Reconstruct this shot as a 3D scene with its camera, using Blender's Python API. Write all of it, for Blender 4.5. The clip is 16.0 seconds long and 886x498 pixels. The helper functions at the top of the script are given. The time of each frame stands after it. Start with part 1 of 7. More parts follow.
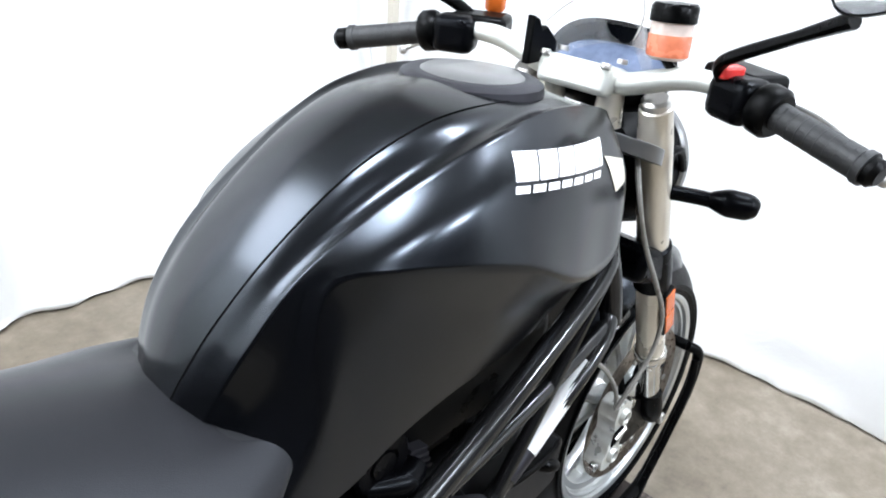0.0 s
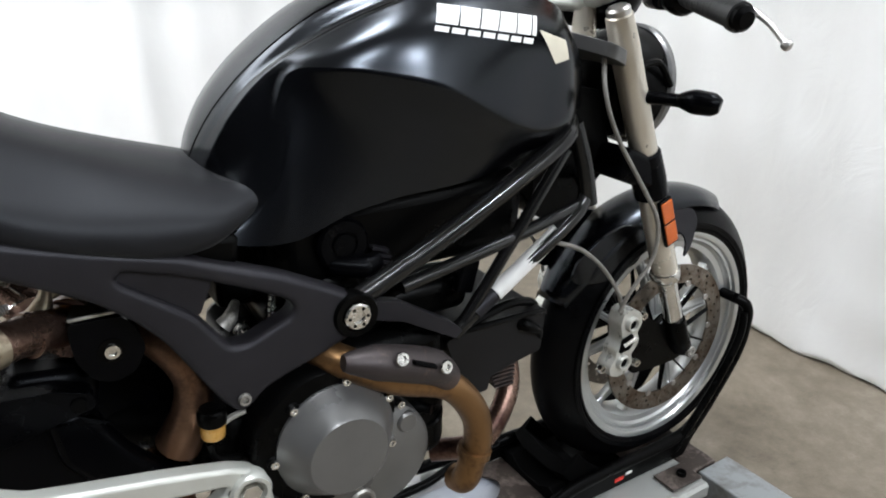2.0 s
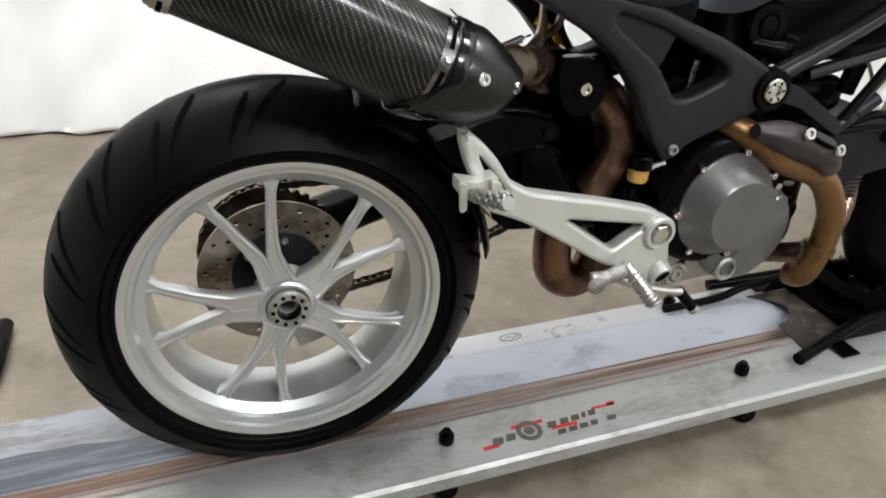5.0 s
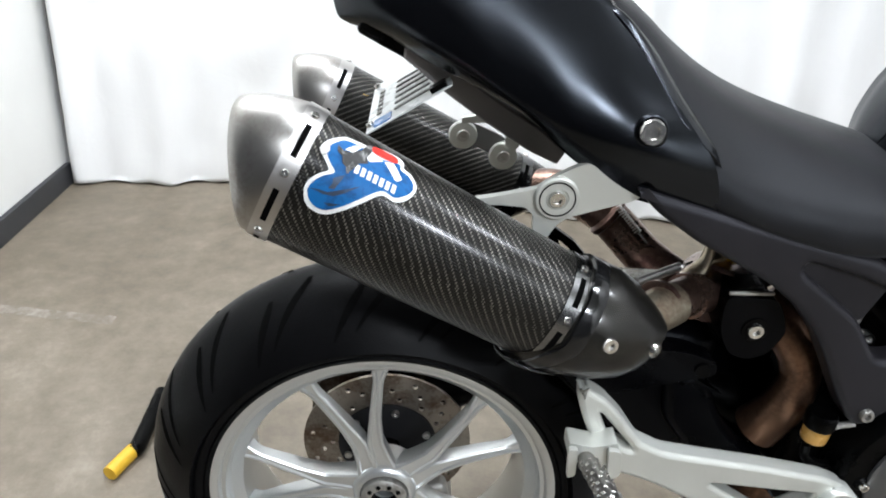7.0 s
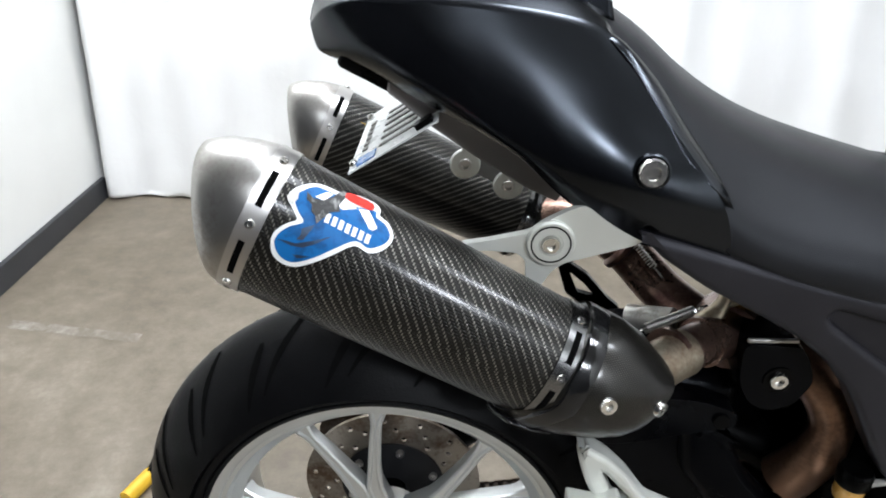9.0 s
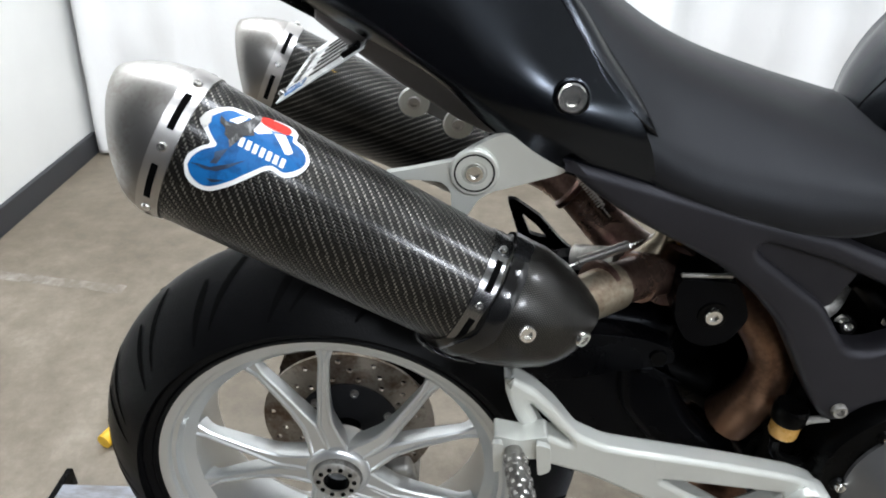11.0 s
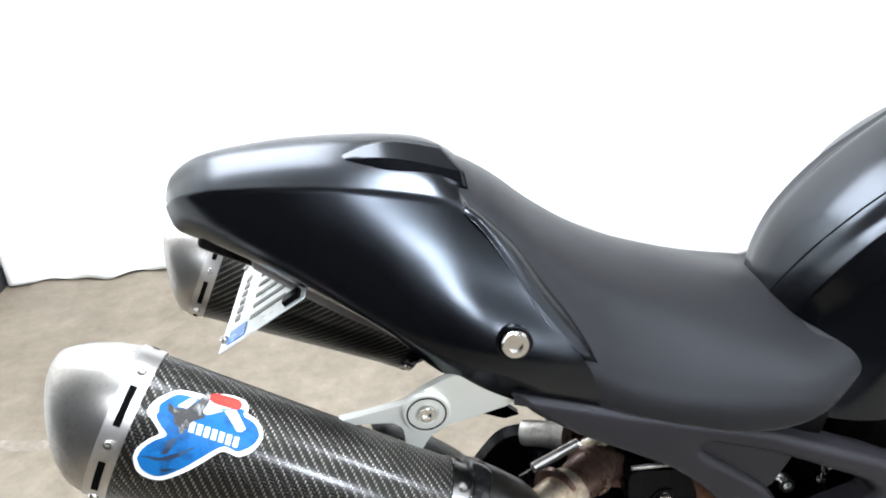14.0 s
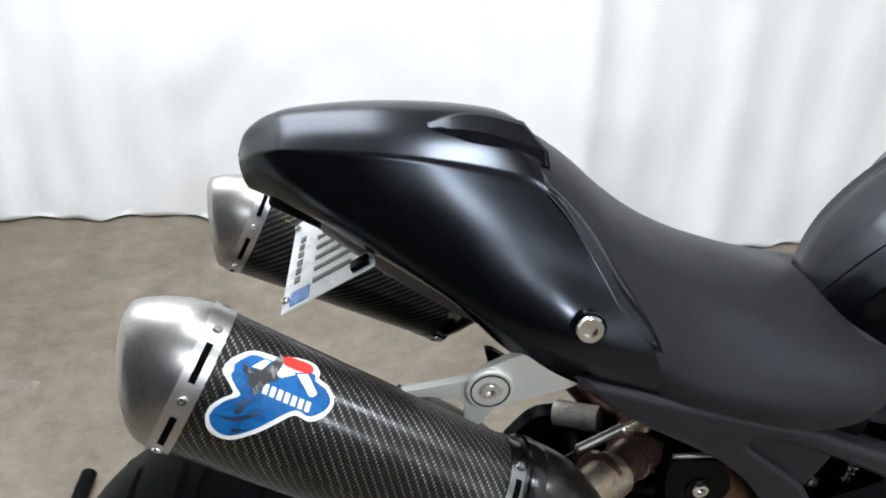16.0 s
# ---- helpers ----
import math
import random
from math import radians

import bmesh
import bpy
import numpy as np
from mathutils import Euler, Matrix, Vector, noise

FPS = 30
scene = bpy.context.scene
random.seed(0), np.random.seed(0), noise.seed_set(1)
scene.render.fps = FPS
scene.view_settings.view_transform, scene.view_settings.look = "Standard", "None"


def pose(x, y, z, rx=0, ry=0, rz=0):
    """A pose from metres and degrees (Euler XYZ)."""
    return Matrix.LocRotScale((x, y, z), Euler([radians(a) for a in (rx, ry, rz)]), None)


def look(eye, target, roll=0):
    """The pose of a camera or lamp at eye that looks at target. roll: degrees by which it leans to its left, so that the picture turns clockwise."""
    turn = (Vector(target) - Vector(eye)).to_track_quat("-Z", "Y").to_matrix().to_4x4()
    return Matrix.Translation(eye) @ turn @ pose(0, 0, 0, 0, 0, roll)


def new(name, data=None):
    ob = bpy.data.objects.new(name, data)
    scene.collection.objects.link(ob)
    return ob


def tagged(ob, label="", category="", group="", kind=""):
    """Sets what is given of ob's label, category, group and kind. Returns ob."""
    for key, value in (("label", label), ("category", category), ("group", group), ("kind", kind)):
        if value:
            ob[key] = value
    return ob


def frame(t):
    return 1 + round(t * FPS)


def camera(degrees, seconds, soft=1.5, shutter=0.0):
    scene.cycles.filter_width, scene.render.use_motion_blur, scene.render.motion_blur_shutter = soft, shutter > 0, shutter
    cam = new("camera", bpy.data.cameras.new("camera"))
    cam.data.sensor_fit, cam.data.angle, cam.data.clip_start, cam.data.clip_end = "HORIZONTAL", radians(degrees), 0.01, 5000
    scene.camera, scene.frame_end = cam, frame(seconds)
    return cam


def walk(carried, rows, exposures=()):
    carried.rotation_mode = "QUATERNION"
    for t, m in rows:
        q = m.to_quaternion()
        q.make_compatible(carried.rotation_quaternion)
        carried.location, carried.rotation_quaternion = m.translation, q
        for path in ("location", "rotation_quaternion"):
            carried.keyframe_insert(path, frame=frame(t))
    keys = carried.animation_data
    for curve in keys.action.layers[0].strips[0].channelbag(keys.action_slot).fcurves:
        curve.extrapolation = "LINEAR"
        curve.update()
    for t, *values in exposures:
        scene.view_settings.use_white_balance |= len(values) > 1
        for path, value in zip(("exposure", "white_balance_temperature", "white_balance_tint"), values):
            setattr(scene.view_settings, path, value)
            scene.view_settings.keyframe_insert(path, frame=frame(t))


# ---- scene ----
cam = camera(63.4, 16.0, soft=1.9)
PATH = [
    (0, (0.344, -0.49, 1.251), (1.687, 0.666, 0.322), 4.7),
    (0.5, (0.387, -0.682, 1.236), (1.684, 0.679, 0.553), 3.6),
    (1, (0.401, -0.856, 1.187), (1.502, 0.627, 0.421), 2.8),
    (1.5, (0.384, -0.889, 1.129), (1.452, 0.66, 0.45), 0.7),
    (2, (0.359, -0.923, 1.083), (1.343, 0.65, 0.338), 0.5),
    (2.5, (0.342, -0.954, 1.034), (1.307, 0.568, 0.167), 0.5),
    (3, (0.265, -0.971, 0.99), (1.21, 0.517, 0.046), 1.3),
    (3.5, (0.159, -0.977, 0.972), (1.084, 0.528, 0.034), 1.7),
    (4, (0.076, -0.979, 0.962), (0.88, 0.572, -0.011), 1.9),
    (4.5, (-0.002, -0.966, 0.958), (0.703, 0.63, -0.019), 2.0),
    (5, (-0.082, -0.964, 0.957), (0.51, 0.674, -0.026), 1.6),
    (5.2, (-0.113, -0.966, 0.958), (0.439, 0.683, -0.03), 1.9),
    (7.3, (0.071, -0.744, 1.124), (0.092, 1.023, 0.188), 0.7),
    (7.5, (0.083, -0.728, 1.116), (0.092, 1.039, 0.18), 0.0),
    (8, (0.09, -0.71, 1.116), (0.112, 1.066, 0.195), 0.6),
    (8.2, (0.097, -0.708, 1.123), (0.068, 1.061, 0.19), 0.2),
    (10.3, (0.099, -0.727, 1.133), (0.039, 1.036, 0.191), -0.6),
    (10.5, (0.1, -0.727, 1.128), (0.055, 1.02, 0.155), -0.2),
    (11, (0.174, -0.725, 1.101), (0.096, 0.992, 0.08), -0.5),
    (11.2, (0.203, -0.718, 1.055), (0.216, 0.995, 0.023), -0.2),
    (11.5, (0.267, -0.701, 1.024), (0.087, 0.982, -0.043), -5.5),
    (12, (0.274, -0.695, 1.017), (0.056, 1.019, 0.01), -6.9),
    (12.5, (0.257, -0.701, 1.019), (0.034, 1.018, 0.021), -6.9),
    (13, (0.256, -0.699, 1.023), (-0.002, 1.007, 0.012), -7.1),
    (13.3, (0.253, -0.69, 1.058), (0.026, 1.021, 0.048), -7.4),
    (13.5, (0.226, -0.676, 1.121), (0.058, 1.08, 0.178), -7.1),
    (14, (0.16, -0.657, 1.251), (0.294, 1.126, 0.355), -2.8),
    (14.5, (0.148, -0.662, 1.25), (0.221, 1.102, 0.311), -1.4),
    (15, (0.139, -0.669, 1.249), (0.208, 1.088, 0.296), -1.0),
    (15.5, (0.132, -0.669, 1.248), (0.194, 1.078, 0.275), 0.3),
    (16, (0.072, -0.639, 1.254), (0.275, 1.095, 0.278), 2.9),
]
EXPOSURES = [(0.0, 0.46, 5820, 10), (0.6, 0.28, 5880, 10), (1.0, -0.20, 6080, 10), (1.5, -0.28, 6080, 10), (2.0, -0.33, 6150, 10), (2.5, -0.37, 6200, 10), (3.0, -0.17, 6350, 10), (4.0, -0.24, 6450, 10), (5.2, -0.16, 6350, 10), (7.3, -0.14, 6020, 10), (8.2, -0.14, 6020, 10), (10.3, -0.22, 5980, 10), (11.0, -0.24, 6020, 10), (11.5, 0.10, 6030, 10), (12.5, 0.44, 6020, 10), (13.0, 0.50, 6020, 10), (13.4, 0.64, 6000, 10), (14.0, 0.55, 5950, 10), (14.5, 0.22, 5950, 10), (15.0, -0.22, 5980, 10), (15.5, -0.36, 6000, 10), (16.0, -0.36, 6000, 10)]
walk(cam, [(t, look(eye, target, roll)) for t, eye, target, roll in PATH], EXPOSURES)

# ---- light: a dim room under ceiling lamps ----
world = bpy.data.worlds.new("world")
scene.world = world
world.use_nodes = True
world.node_tree.nodes["Background"].inputs[0].default_value = (0.9, 0.95, 1.0, 1)
world.node_tree.nodes["Background"].inputs[1].default_value = 0.05
# place, watts and width of each lamp, all unseen; the fourth is added fill
LAMPS = [(0.4, -2.65, 2.95, 56.0, 0.40), (1.8, -3.65, 2.95, 140.0, 0.40), (0.68, -0.12, 2.95, 42.0, 0.46), (-0.55, 1.05, 2.95, 44.0, 1.20), (2.0, -0.70, 2.95, 26.0, 0.30)]
# ---- materials ----
def nodes_of(name):
    m = bpy.data.materials.new(name)
    m.use_nodes = True
    nt = m.node_tree
    return m, nt, nt.nodes["Principled BSDF"]


def n(nt, kind, **values):
    node = nt.nodes.new(kind)
    for key, value in values.items():
        if key == "op":
            node.operation = value
        else:
            node.inputs[key.replace("_", " ")].default_value = value
    return node


def ramp(nt, source, stops):
    r = nt.nodes.new("ShaderNodeValToRGB")
    nt.links.new(source, r.inputs[0])
    while len(r.color_ramp.elements) < len(stops):
        r.color_ramp.elements.new(0.5)
    for e, (at, c) in zip(r.color_ramp.elements, stops):
        e.position = at
        e.color = (*c, 1) if len(c) == 3 else c
    return r.outputs[0]


def grey(v):
    return (v, v, v)


def surface(name, base, rough=0.5, metal=0.0, vary=0.15, scale=8.0, grain=300.0, bump=0.05, rough_vary=0.1, coat=0.0, specular=0.5):
    """A surface with large soft variation, a fine grain and uneven gloss."""
    m, nt, b = nodes_of(name)
    link = nt.links.new
    co = nt.nodes.new("ShaderNodeTexCoord").outputs["Object"]
    big = n(nt, "ShaderNodeTexNoise", Scale=scale, Detail=5.0, Roughness=0.6)
    fine = n(nt, "ShaderNodeTexNoise", Scale=grain, Detail=3.0)
    link(co, big.inputs["Vector"])
    link(co, fine.inputs["Vector"])
    lo = tuple(c * (1 - vary) for c in base)
    hi = tuple(min(1, c * (1 + vary)) for c in base)
    link(ramp(nt, big.outputs["Fac"], [(0.3, lo), (0.7, hi)]), b.inputs["Base Color"])
    r = n(nt, "ShaderNodeMapRange")
    r.inputs["From Min"].default_value, r.inputs["From Max"].default_value = 0.3, 0.7
    r.inputs["To Min"].default_value, r.inputs["To Max"].default_value = max(0.02, rough - rough_vary), min(1, rough + rough_vary)
    link(big.outputs["Fac"], r.inputs["Value"])
    link(r.outputs[0], b.inputs["Roughness"])
    b.inputs["Metallic"].default_value = metal
    b.inputs["Specular IOR Level"].default_value = specular
    b.inputs["Coat Weight"].default_value = coat
    b.inputs["Coat Roughness"].default_value = 0.2
    bp = n(nt, "ShaderNodeBump", Strength=bump, Distance=0.002)
    link(fine.outputs["Fac"], bp.inputs["Height"])
    link(bp.outputs[0], b.inputs["Normal"])
    return m


def worn(name, base, stain, amount=0.55, rough=0.5, metal=0.0, scale=6.0, stretch=(1, 1, 1), grain=120.0, bump=0.2):
    """A surface with stains or rust of an own colour in patches."""
    m, nt, b = nodes_of(name)
    link = nt.links.new
    co = nt.nodes.new("ShaderNodeTexCoord").outputs["Object"]
    mp = nt.nodes.new("ShaderNodeMapping")
    mp.inputs["Scale"].default_value = stretch
    link(co, mp.inputs["Vector"])
    big = n(nt, "ShaderNodeTexNoise", Scale=scale, Detail=9.0, Roughness=0.65, Distortion=0.4)
    fine = n(nt, "ShaderNodeTexNoise", Scale=grain, Detail=5.0)
    link(mp.outputs[0], big.inputs["Vector"])
    link(mp.outputs[0], fine.inputs["Vector"])
    mix = n(nt, "ShaderNodeMath", op="ADD")
    sc = n(nt, "ShaderNodeMath", op="MULTIPLY")
    sc.inputs[1].default_value = 0.25
    link(fine.outputs["Fac"], sc.inputs[0])
    link(big.outputs["Fac"], mix.inputs[0])
    link(sc.outputs[0], mix.inputs[1])
    half = tuple((a + c) / 2 for a, c in zip(base, stain))
    link(ramp(nt, mix.outputs[0], [(amount, base), (amount + 0.08, half), (amount + 0.2, stain)]), b.inputs["Base Color"])
    b.inputs["Metallic"].default_value = metal
    r = n(nt, "ShaderNodeMapRange")
    r.inputs["To Min"].default_value, r.inputs["To Max"].default_value = max(0.05, rough - 0.12), min(1, rough + 0.2)
    link(mix.outputs[0], r.inputs["Value"])
    link(r.outputs[0], b.inputs["Roughness"])
    bp = n(nt, "ShaderNodeBump", Strength=bump, Distance=0.003)
    link(fine.outputs["Fac"], bp.inputs["Height"])
    link(bp.outputs[0], b.inputs["Normal"])
    return m


def carbon_fibre(name, cell=0.0037, light=0.075, gloss=0.16, coat=0.34, relief=0.55, crisp=1.0, period=4):
    """Two sets of tows under clear lacquer: a twill over period 4, a plain weave over period 2. Works on UVs in metres."""
    m, nt, b = nodes_of(name)
    link = nt.links.new
    uv = nt.nodes.new("ShaderNodeTexCoord").outputs["UV"]
    sep = nt.nodes.new("ShaderNodeSeparateXYZ")
    link(uv, sep.inputs[0])

    def m2(op, a, c):
        q = n(nt, "ShaderNodeMath", op=op)
        for k, v in enumerate((a, c)):
            if isinstance(v, (int, float)):
                q.inputs[k].default_value = v
            elif v is not None:
                link(v, q.inputs[k])
        return q.outputs[0]
    u, v = m2("DIVIDE", sep.outputs[0], cell), m2("DIVIDE", sep.outputs[1], cell)
    iu, iv = m2("FLOOR", u, None), m2("FLOOR", v, None)
    run = period // 2
    over = m2("LESS_THAN", m2("MODULO", m2("ADD", m2("ADD", iu, iv), 4000), period), run)
    fu, fv = m2("FRACT", u, None), m2("FRACT", v, None)

    def hump(f):
        return m2("SINE", m2("MULTIPLY", f, math.pi), None)
    step = m2("MODULO", m2("ADD", m2("ADD", iu, iv), 4000), period)
    long_u = hump(m2("DIVIDE", m2("ADD", m2("MODULO", step, run), fu), run))
    long_v = hump(m2("DIVIDE", m2("ADD", m2("MODULO", step, run), fv), run))
    warp, weft = m2("MULTIPLY", hump(fv), long_u), m2("MULTIPLY", hump(fu), long_v)
    across = n(nt, "ShaderNodeMix")
    link(over, across.inputs["Factor"])
    link(weft, across.inputs["A"])
    link(warp, across.inputs["B"])
    spots = n(nt, "ShaderNodeTexNoise", Scale=22.0, Detail=6.0)
    link(uv, spots.inputs["Vector"])
    # tow glints are put into the colour: bright warp crests, dark elsewhere
    tone = m2("ADD", m2("MULTIPLY", over, m2("POWER", warp, crisp)), m2("MULTIPLY", weft, 0.05))
    tone = m2("MULTIPLY", tone, m2("ADD", m2("MULTIPLY", m2("POWER", spots.outputs["Fac"], 2.0), 3.6), 0.05))
    link(ramp(nt, tone, [(0.0, (0.0045, 0.0040, 0.0032)), (1.0, (light, light * 0.95, light * 0.82))]), b.inputs["Base Color"])
    b.inputs["Metallic"].default_value = 0.6
    b.inputs["Roughness"].default_value = 0.32
    b.inputs["Coat Weight"].default_value = coat
    cr = n(nt, "ShaderNodeMapRange")
    cr.inputs["To Min"].default_value, cr.inputs["To Max"].default_value = gloss * 0.6, gloss * 1.6
    link(spots.outputs["Fac"], cr.inputs["Value"])
    link(cr.outputs[0], b.inputs["Coat Roughness"])
    b.inputs["Specular IOR Level"].default_value = 0.25
    bp = n(nt, "ShaderNodeBump", Strength=relief, Distance=0.0012)
    link(m2("ADD", across.outputs["Result"], m2("MULTIPLY", over, 0.6)), bp.inputs["Height"])
    link(bp.outputs[0], b.inputs["Normal"])
    return m


def concrete(name):
    m, nt, b = nodes_of(name)
    link = nt.links.new
    co = nt.nodes.new("ShaderNodeTexCoord").outputs["Object"]
    big = n(nt, "ShaderNodeTexNoise", Scale=1.3, Detail=10.0, Roughness=0.62, Distortion=0.6)
    mid = n(nt, "ShaderNodeTexNoise", Scale=13.0, Detail=10.0, Roughness=0.74)
    fine = n(nt, "ShaderNodeTexNoise", Scale=160.0, Detail=4.0)
    for t in (big, mid, fine):
        link(co, t.inputs["Vector"])
    a = n(nt, "ShaderNodeMix")
    a.inputs["Factor"].default_value = 0.52
    link(big.outputs["Fac"], a.inputs["A"])
    link(mid.outputs["Fac"], a.inputs["B"])
    link(ramp(nt, a.outputs["Result"], [(0.34, (0.084, 0.067, 0.046)), (0.46, (0.148, 0.123, 0.088)), (0.56, (0.204, 0.173, 0.130)), (0.68, (0.296, 0.261, 0.208))]), b.inputs["Base Color"])
    link(ramp(nt, mid.outputs["Fac"], [(0.3, grey(0.42)), (0.7, grey(0.68))]), b.inputs["Roughness"])
    bp = n(nt, "ShaderNodeBump", Strength=0.25, Distance=0.002)
    link(fine.outputs["Fac"], bp.inputs["Height"])
    link(bp.outputs[0], b.inputs["Normal"])
    return m


def cloth(name):
    m, nt, b = nodes_of(name)
    link = nt.links.new
    co = nt.nodes.new("ShaderNodeTexCoord").outputs["Object"]
    big = n(nt, "ShaderNodeTexNoise", Scale=1.6, Detail=7.0, Roughness=0.6)
    crease = n(nt, "ShaderNodeTexNoise", Scale=3.0, Detail=2.5, Roughness=0.45, Distortion=0.3)
    weave = n(nt, "ShaderNodeTexNoise", Scale=500.0, Detail=2.0)
    hang = nt.nodes.new("ShaderNodeMapping")
    hang.inputs["Scale"].default_value = (1.6, 1.6, 0.42)
    link(co, hang.inputs["Vector"])
    for t in (big, crease):
        link(hang.outputs[0], t.inputs["Vector"])
    link(co, weave.inputs["Vector"])
    link(ramp(nt, big.outputs["Fac"], [(0.3, (0.755, 0.75, 0.735)), (0.7, (0.81, 0.81, 0.80))]), b.inputs["Base Color"])
    b.inputs["Roughness"].default_value = 0.75
    b.inputs["Specular IOR Level"].default_value = 0.25
    b1 = n(nt, "ShaderNodeBump", Strength=0.34, Distance=0.025)
    link(crease.outputs["Fac"], b1.inputs["Height"])
    wrinkle = n(nt, "ShaderNodeTexNoise", Scale=5.5, Detail=4.0, Roughness=0.55, Distortion=1.4)
    link(co, wrinkle.inputs["Vector"])
    fold = n(nt, "ShaderNodeMath", op="SUBTRACT")
    link(wrinkle.outputs["Fac"], fold.inputs[0])
    fold.inputs[1].default_value = 0.5
    ridge = n(nt, "ShaderNodeMath", op="ABSOLUTE")
    link(fold.outputs[0], ridge.inputs[0])
    b3 = n(nt, "ShaderNodeBump", Strength=0.30, Distance=0.012)
    link(ridge.outputs[0], b3.inputs["Height"])
    link(b1.outputs[0], b3.inputs["Normal"])
    b2 = n(nt, "ShaderNodeBump", Strength=0.08, Distance=0.002)
    link(weave.outputs["Fac"], b2.inputs["Height"])
    link(b3.outputs[0], b2.inputs["Normal"])
    link(b2.outputs[0], b.inputs["Normal"])
    return m


def glass(name, tint=(1, 1, 1), rough=0.03):
    m, nt, b = nodes_of(name)
    b.inputs["Base Color"].default_value = (*tint, 1)
    b.inputs["Roughness"].default_value = rough
    b.inputs["Alpha"].default_value = 0.10
    return m


def glow(name, colour, strength):
    m, nt, b = nodes_of(name)
    b.inputs["Emission Color"].default_value = (*colour, 1)
    b.inputs["Emission Strength"].default_value = strength
    return m


SATIN = surface("satin_black_paint", (0.0006, 0.0006, 0.0009), 0.225, vary=0.2, scale=5, grain=900, bump=0.004, rough_vary=0.015, specular=0.42)
VINYL = surface("seat_vinyl", (0.0105, 0.0105, 0.0115), 0.44, vary=0.12, scale=7, grain=900, bump=0.12, rough_vary=0.05, specular=0.19)
DARK_PLASTIC = surface("textured_dark_plastic", (0.0012, 0.0012, 0.0016), 0.28, vary=0.15, scale=10, grain=1100, bump=0.10, rough_vary=0.06, specular=0.07)
FRAME_GREY = surface("graphite_frame_paint", (0.024, 0.0228, 0.0260), 0.41, metal=0.35, vary=0.14, scale=9, grain=700, bump=0.14, rough_vary=0.06, specular=0.23)
GLOSS_TUBE = surface("black_tube_enamel", (0.011, 0.011, 0.011), 0.16, metal=0.3, vary=0.2, scale=12, grain=600, bump=0.02)
BLACK = surface("black_painted_metal", (0.0012, 0.0012, 0.0012), 0.32, vary=0.3, scale=14, grain=500, bump=0.08, specular=0.07)
RUBBER = surface("tyre_rubber", (0.0022, 0.0022, 0.0025), 0.38, vary=0.3, scale=9, grain=400, bump=0.12, rough_vary=0.12, specular=0.07)
CALIPER = surface("worn_silver_caliper", (0.54, 0.54, 0.50), 0.33, metal=0.5, vary=0.15, scale=40, grain=600, bump=0.06)
BAND_DARK = surface("dark_polished_band", (0.20, 0.20, 0.20), 0.22, metal=1.0, vary=0.2, scale=30, grain=600, bump=0.05)
DARK_BLUE = worn("dark_blue_wear", (0.010, 0.022, 0.05), (0.02, 0.06, 0.13), 0.6, 0.4, 0.0, 60, grain=200, bump=0.1)
PALE_PIPE = worn("pale_straw_steel", (0.44, 0.385, 0.29), (0.20, 0.14, 0.095), 0.60, 0.26, 0.9, 16, grain=200, bump=0.06)
END_CAP = worn("tarnished_end_cap", (0.38, 0.37, 0.35), (0.27, 0.245, 0.22), 0.60, 0.26, 1.0, 9, grain=300, bump=0.012)
HOSE = surface("grey_hose_sleeve", (0.20, 0.19, 0.17), 0.35, vary=0.2, scale=60, grain=900, bump=0.2)
HEAD_GREY = surface("matt_black_casting", (0.0065, 0.0065, 0.0072), 0.5, vary=0.3, scale=14, grain=500, bump=0.16, specular=0.22)
# near-black for joints; also paints the shade in recesses and under the tyre
JOINT_SHADE = surface("joint_and_shade_black", (0.0015, 0.0015, 0.0015), 0.85, vary=0.1, specular=0.04)
SILVER = surface("silver_wheel_paint", (0.62, 0.635, 0.63), 0.31, metal=0.78, vary=0.05, scale=9, grain=1500, bump=0.02, rough_vary=0.04)
SMUDGE = worn("grey_scribble", (0.20, 0.19, 0.175), (0.34, 0.33, 0.31), 0.60, 0.6, 0.1, 60, grain=120, bump=0.05)
TAUPE = surface("taupe_tray_plastic", (0.20, 0.183, 0.176), 0.5, vary=0.1, scale=12, grain=900, bump=0.06)
BRACKET = surface("pale_silver_casting", (0.60, 0.61, 0.565), 0.36, metal=0.45, vary=0.05, scale=12, grain=1300, bump=0.05, rough_vary=0.06)
FORK = surface("champagne_fork_anodising", (0.62, 0.575, 0.49), 0.3, metal=0.55, vary=0.06, scale=8, grain=900, bump=0.02)
STEEL = surface("brushed_steel", (0.53, 0.515, 0.495), 0.36, metal=1.0, vary=0.08, scale=10, grain=900, bump=0.06, rough_vary=0.07)
CHROME = surface("bright_bolt_steel", (0.68, 0.67, 0.64), 0.2, metal=1.0, vary=0.15, scale=60, grain=900, bump=0.05)
DISC = worn("brake_disc_steel", (0.25, 0.22, 0.185), (0.10, 0.065, 0.04), 0.58, 0.32, 0.9, 18, grain=240, bump=0.08)
ENGINE = surface("engine_casting_grey", (0.17, 0.17, 0.165), 0.42, metal=0.4, vary=0.15, scale=14, grain=700, bump=0.15)
COVER = surface("clutch_cover_grey", (0.17, 0.17, 0.168), 0.3, metal=0.6, vary=0.08, scale=10, grain=1400, bump=0.04, rough_vary=0.04)
ALLOY = worn("raw_alloy", (0.45, 0.44, 0.41), (0.2, 0.19, 0.17), 0.62, 0.42, 0.75, 25, grain=260, bump=0.12)
ALLOY_DARK = worn("scraped_carbon", (0.018, 0.018, 0.017), (0.32, 0.32, 0.31), 0.64, 0.4, 0.2, 90, grain=300, bump=0.3)
HEADER = worn("heat_tinted_header", (0.24, 0.135, 0.058), (0.10, 0.056, 0.030), 0.60, 0.30, 0.85, 7, grain=120, bump=0.03)
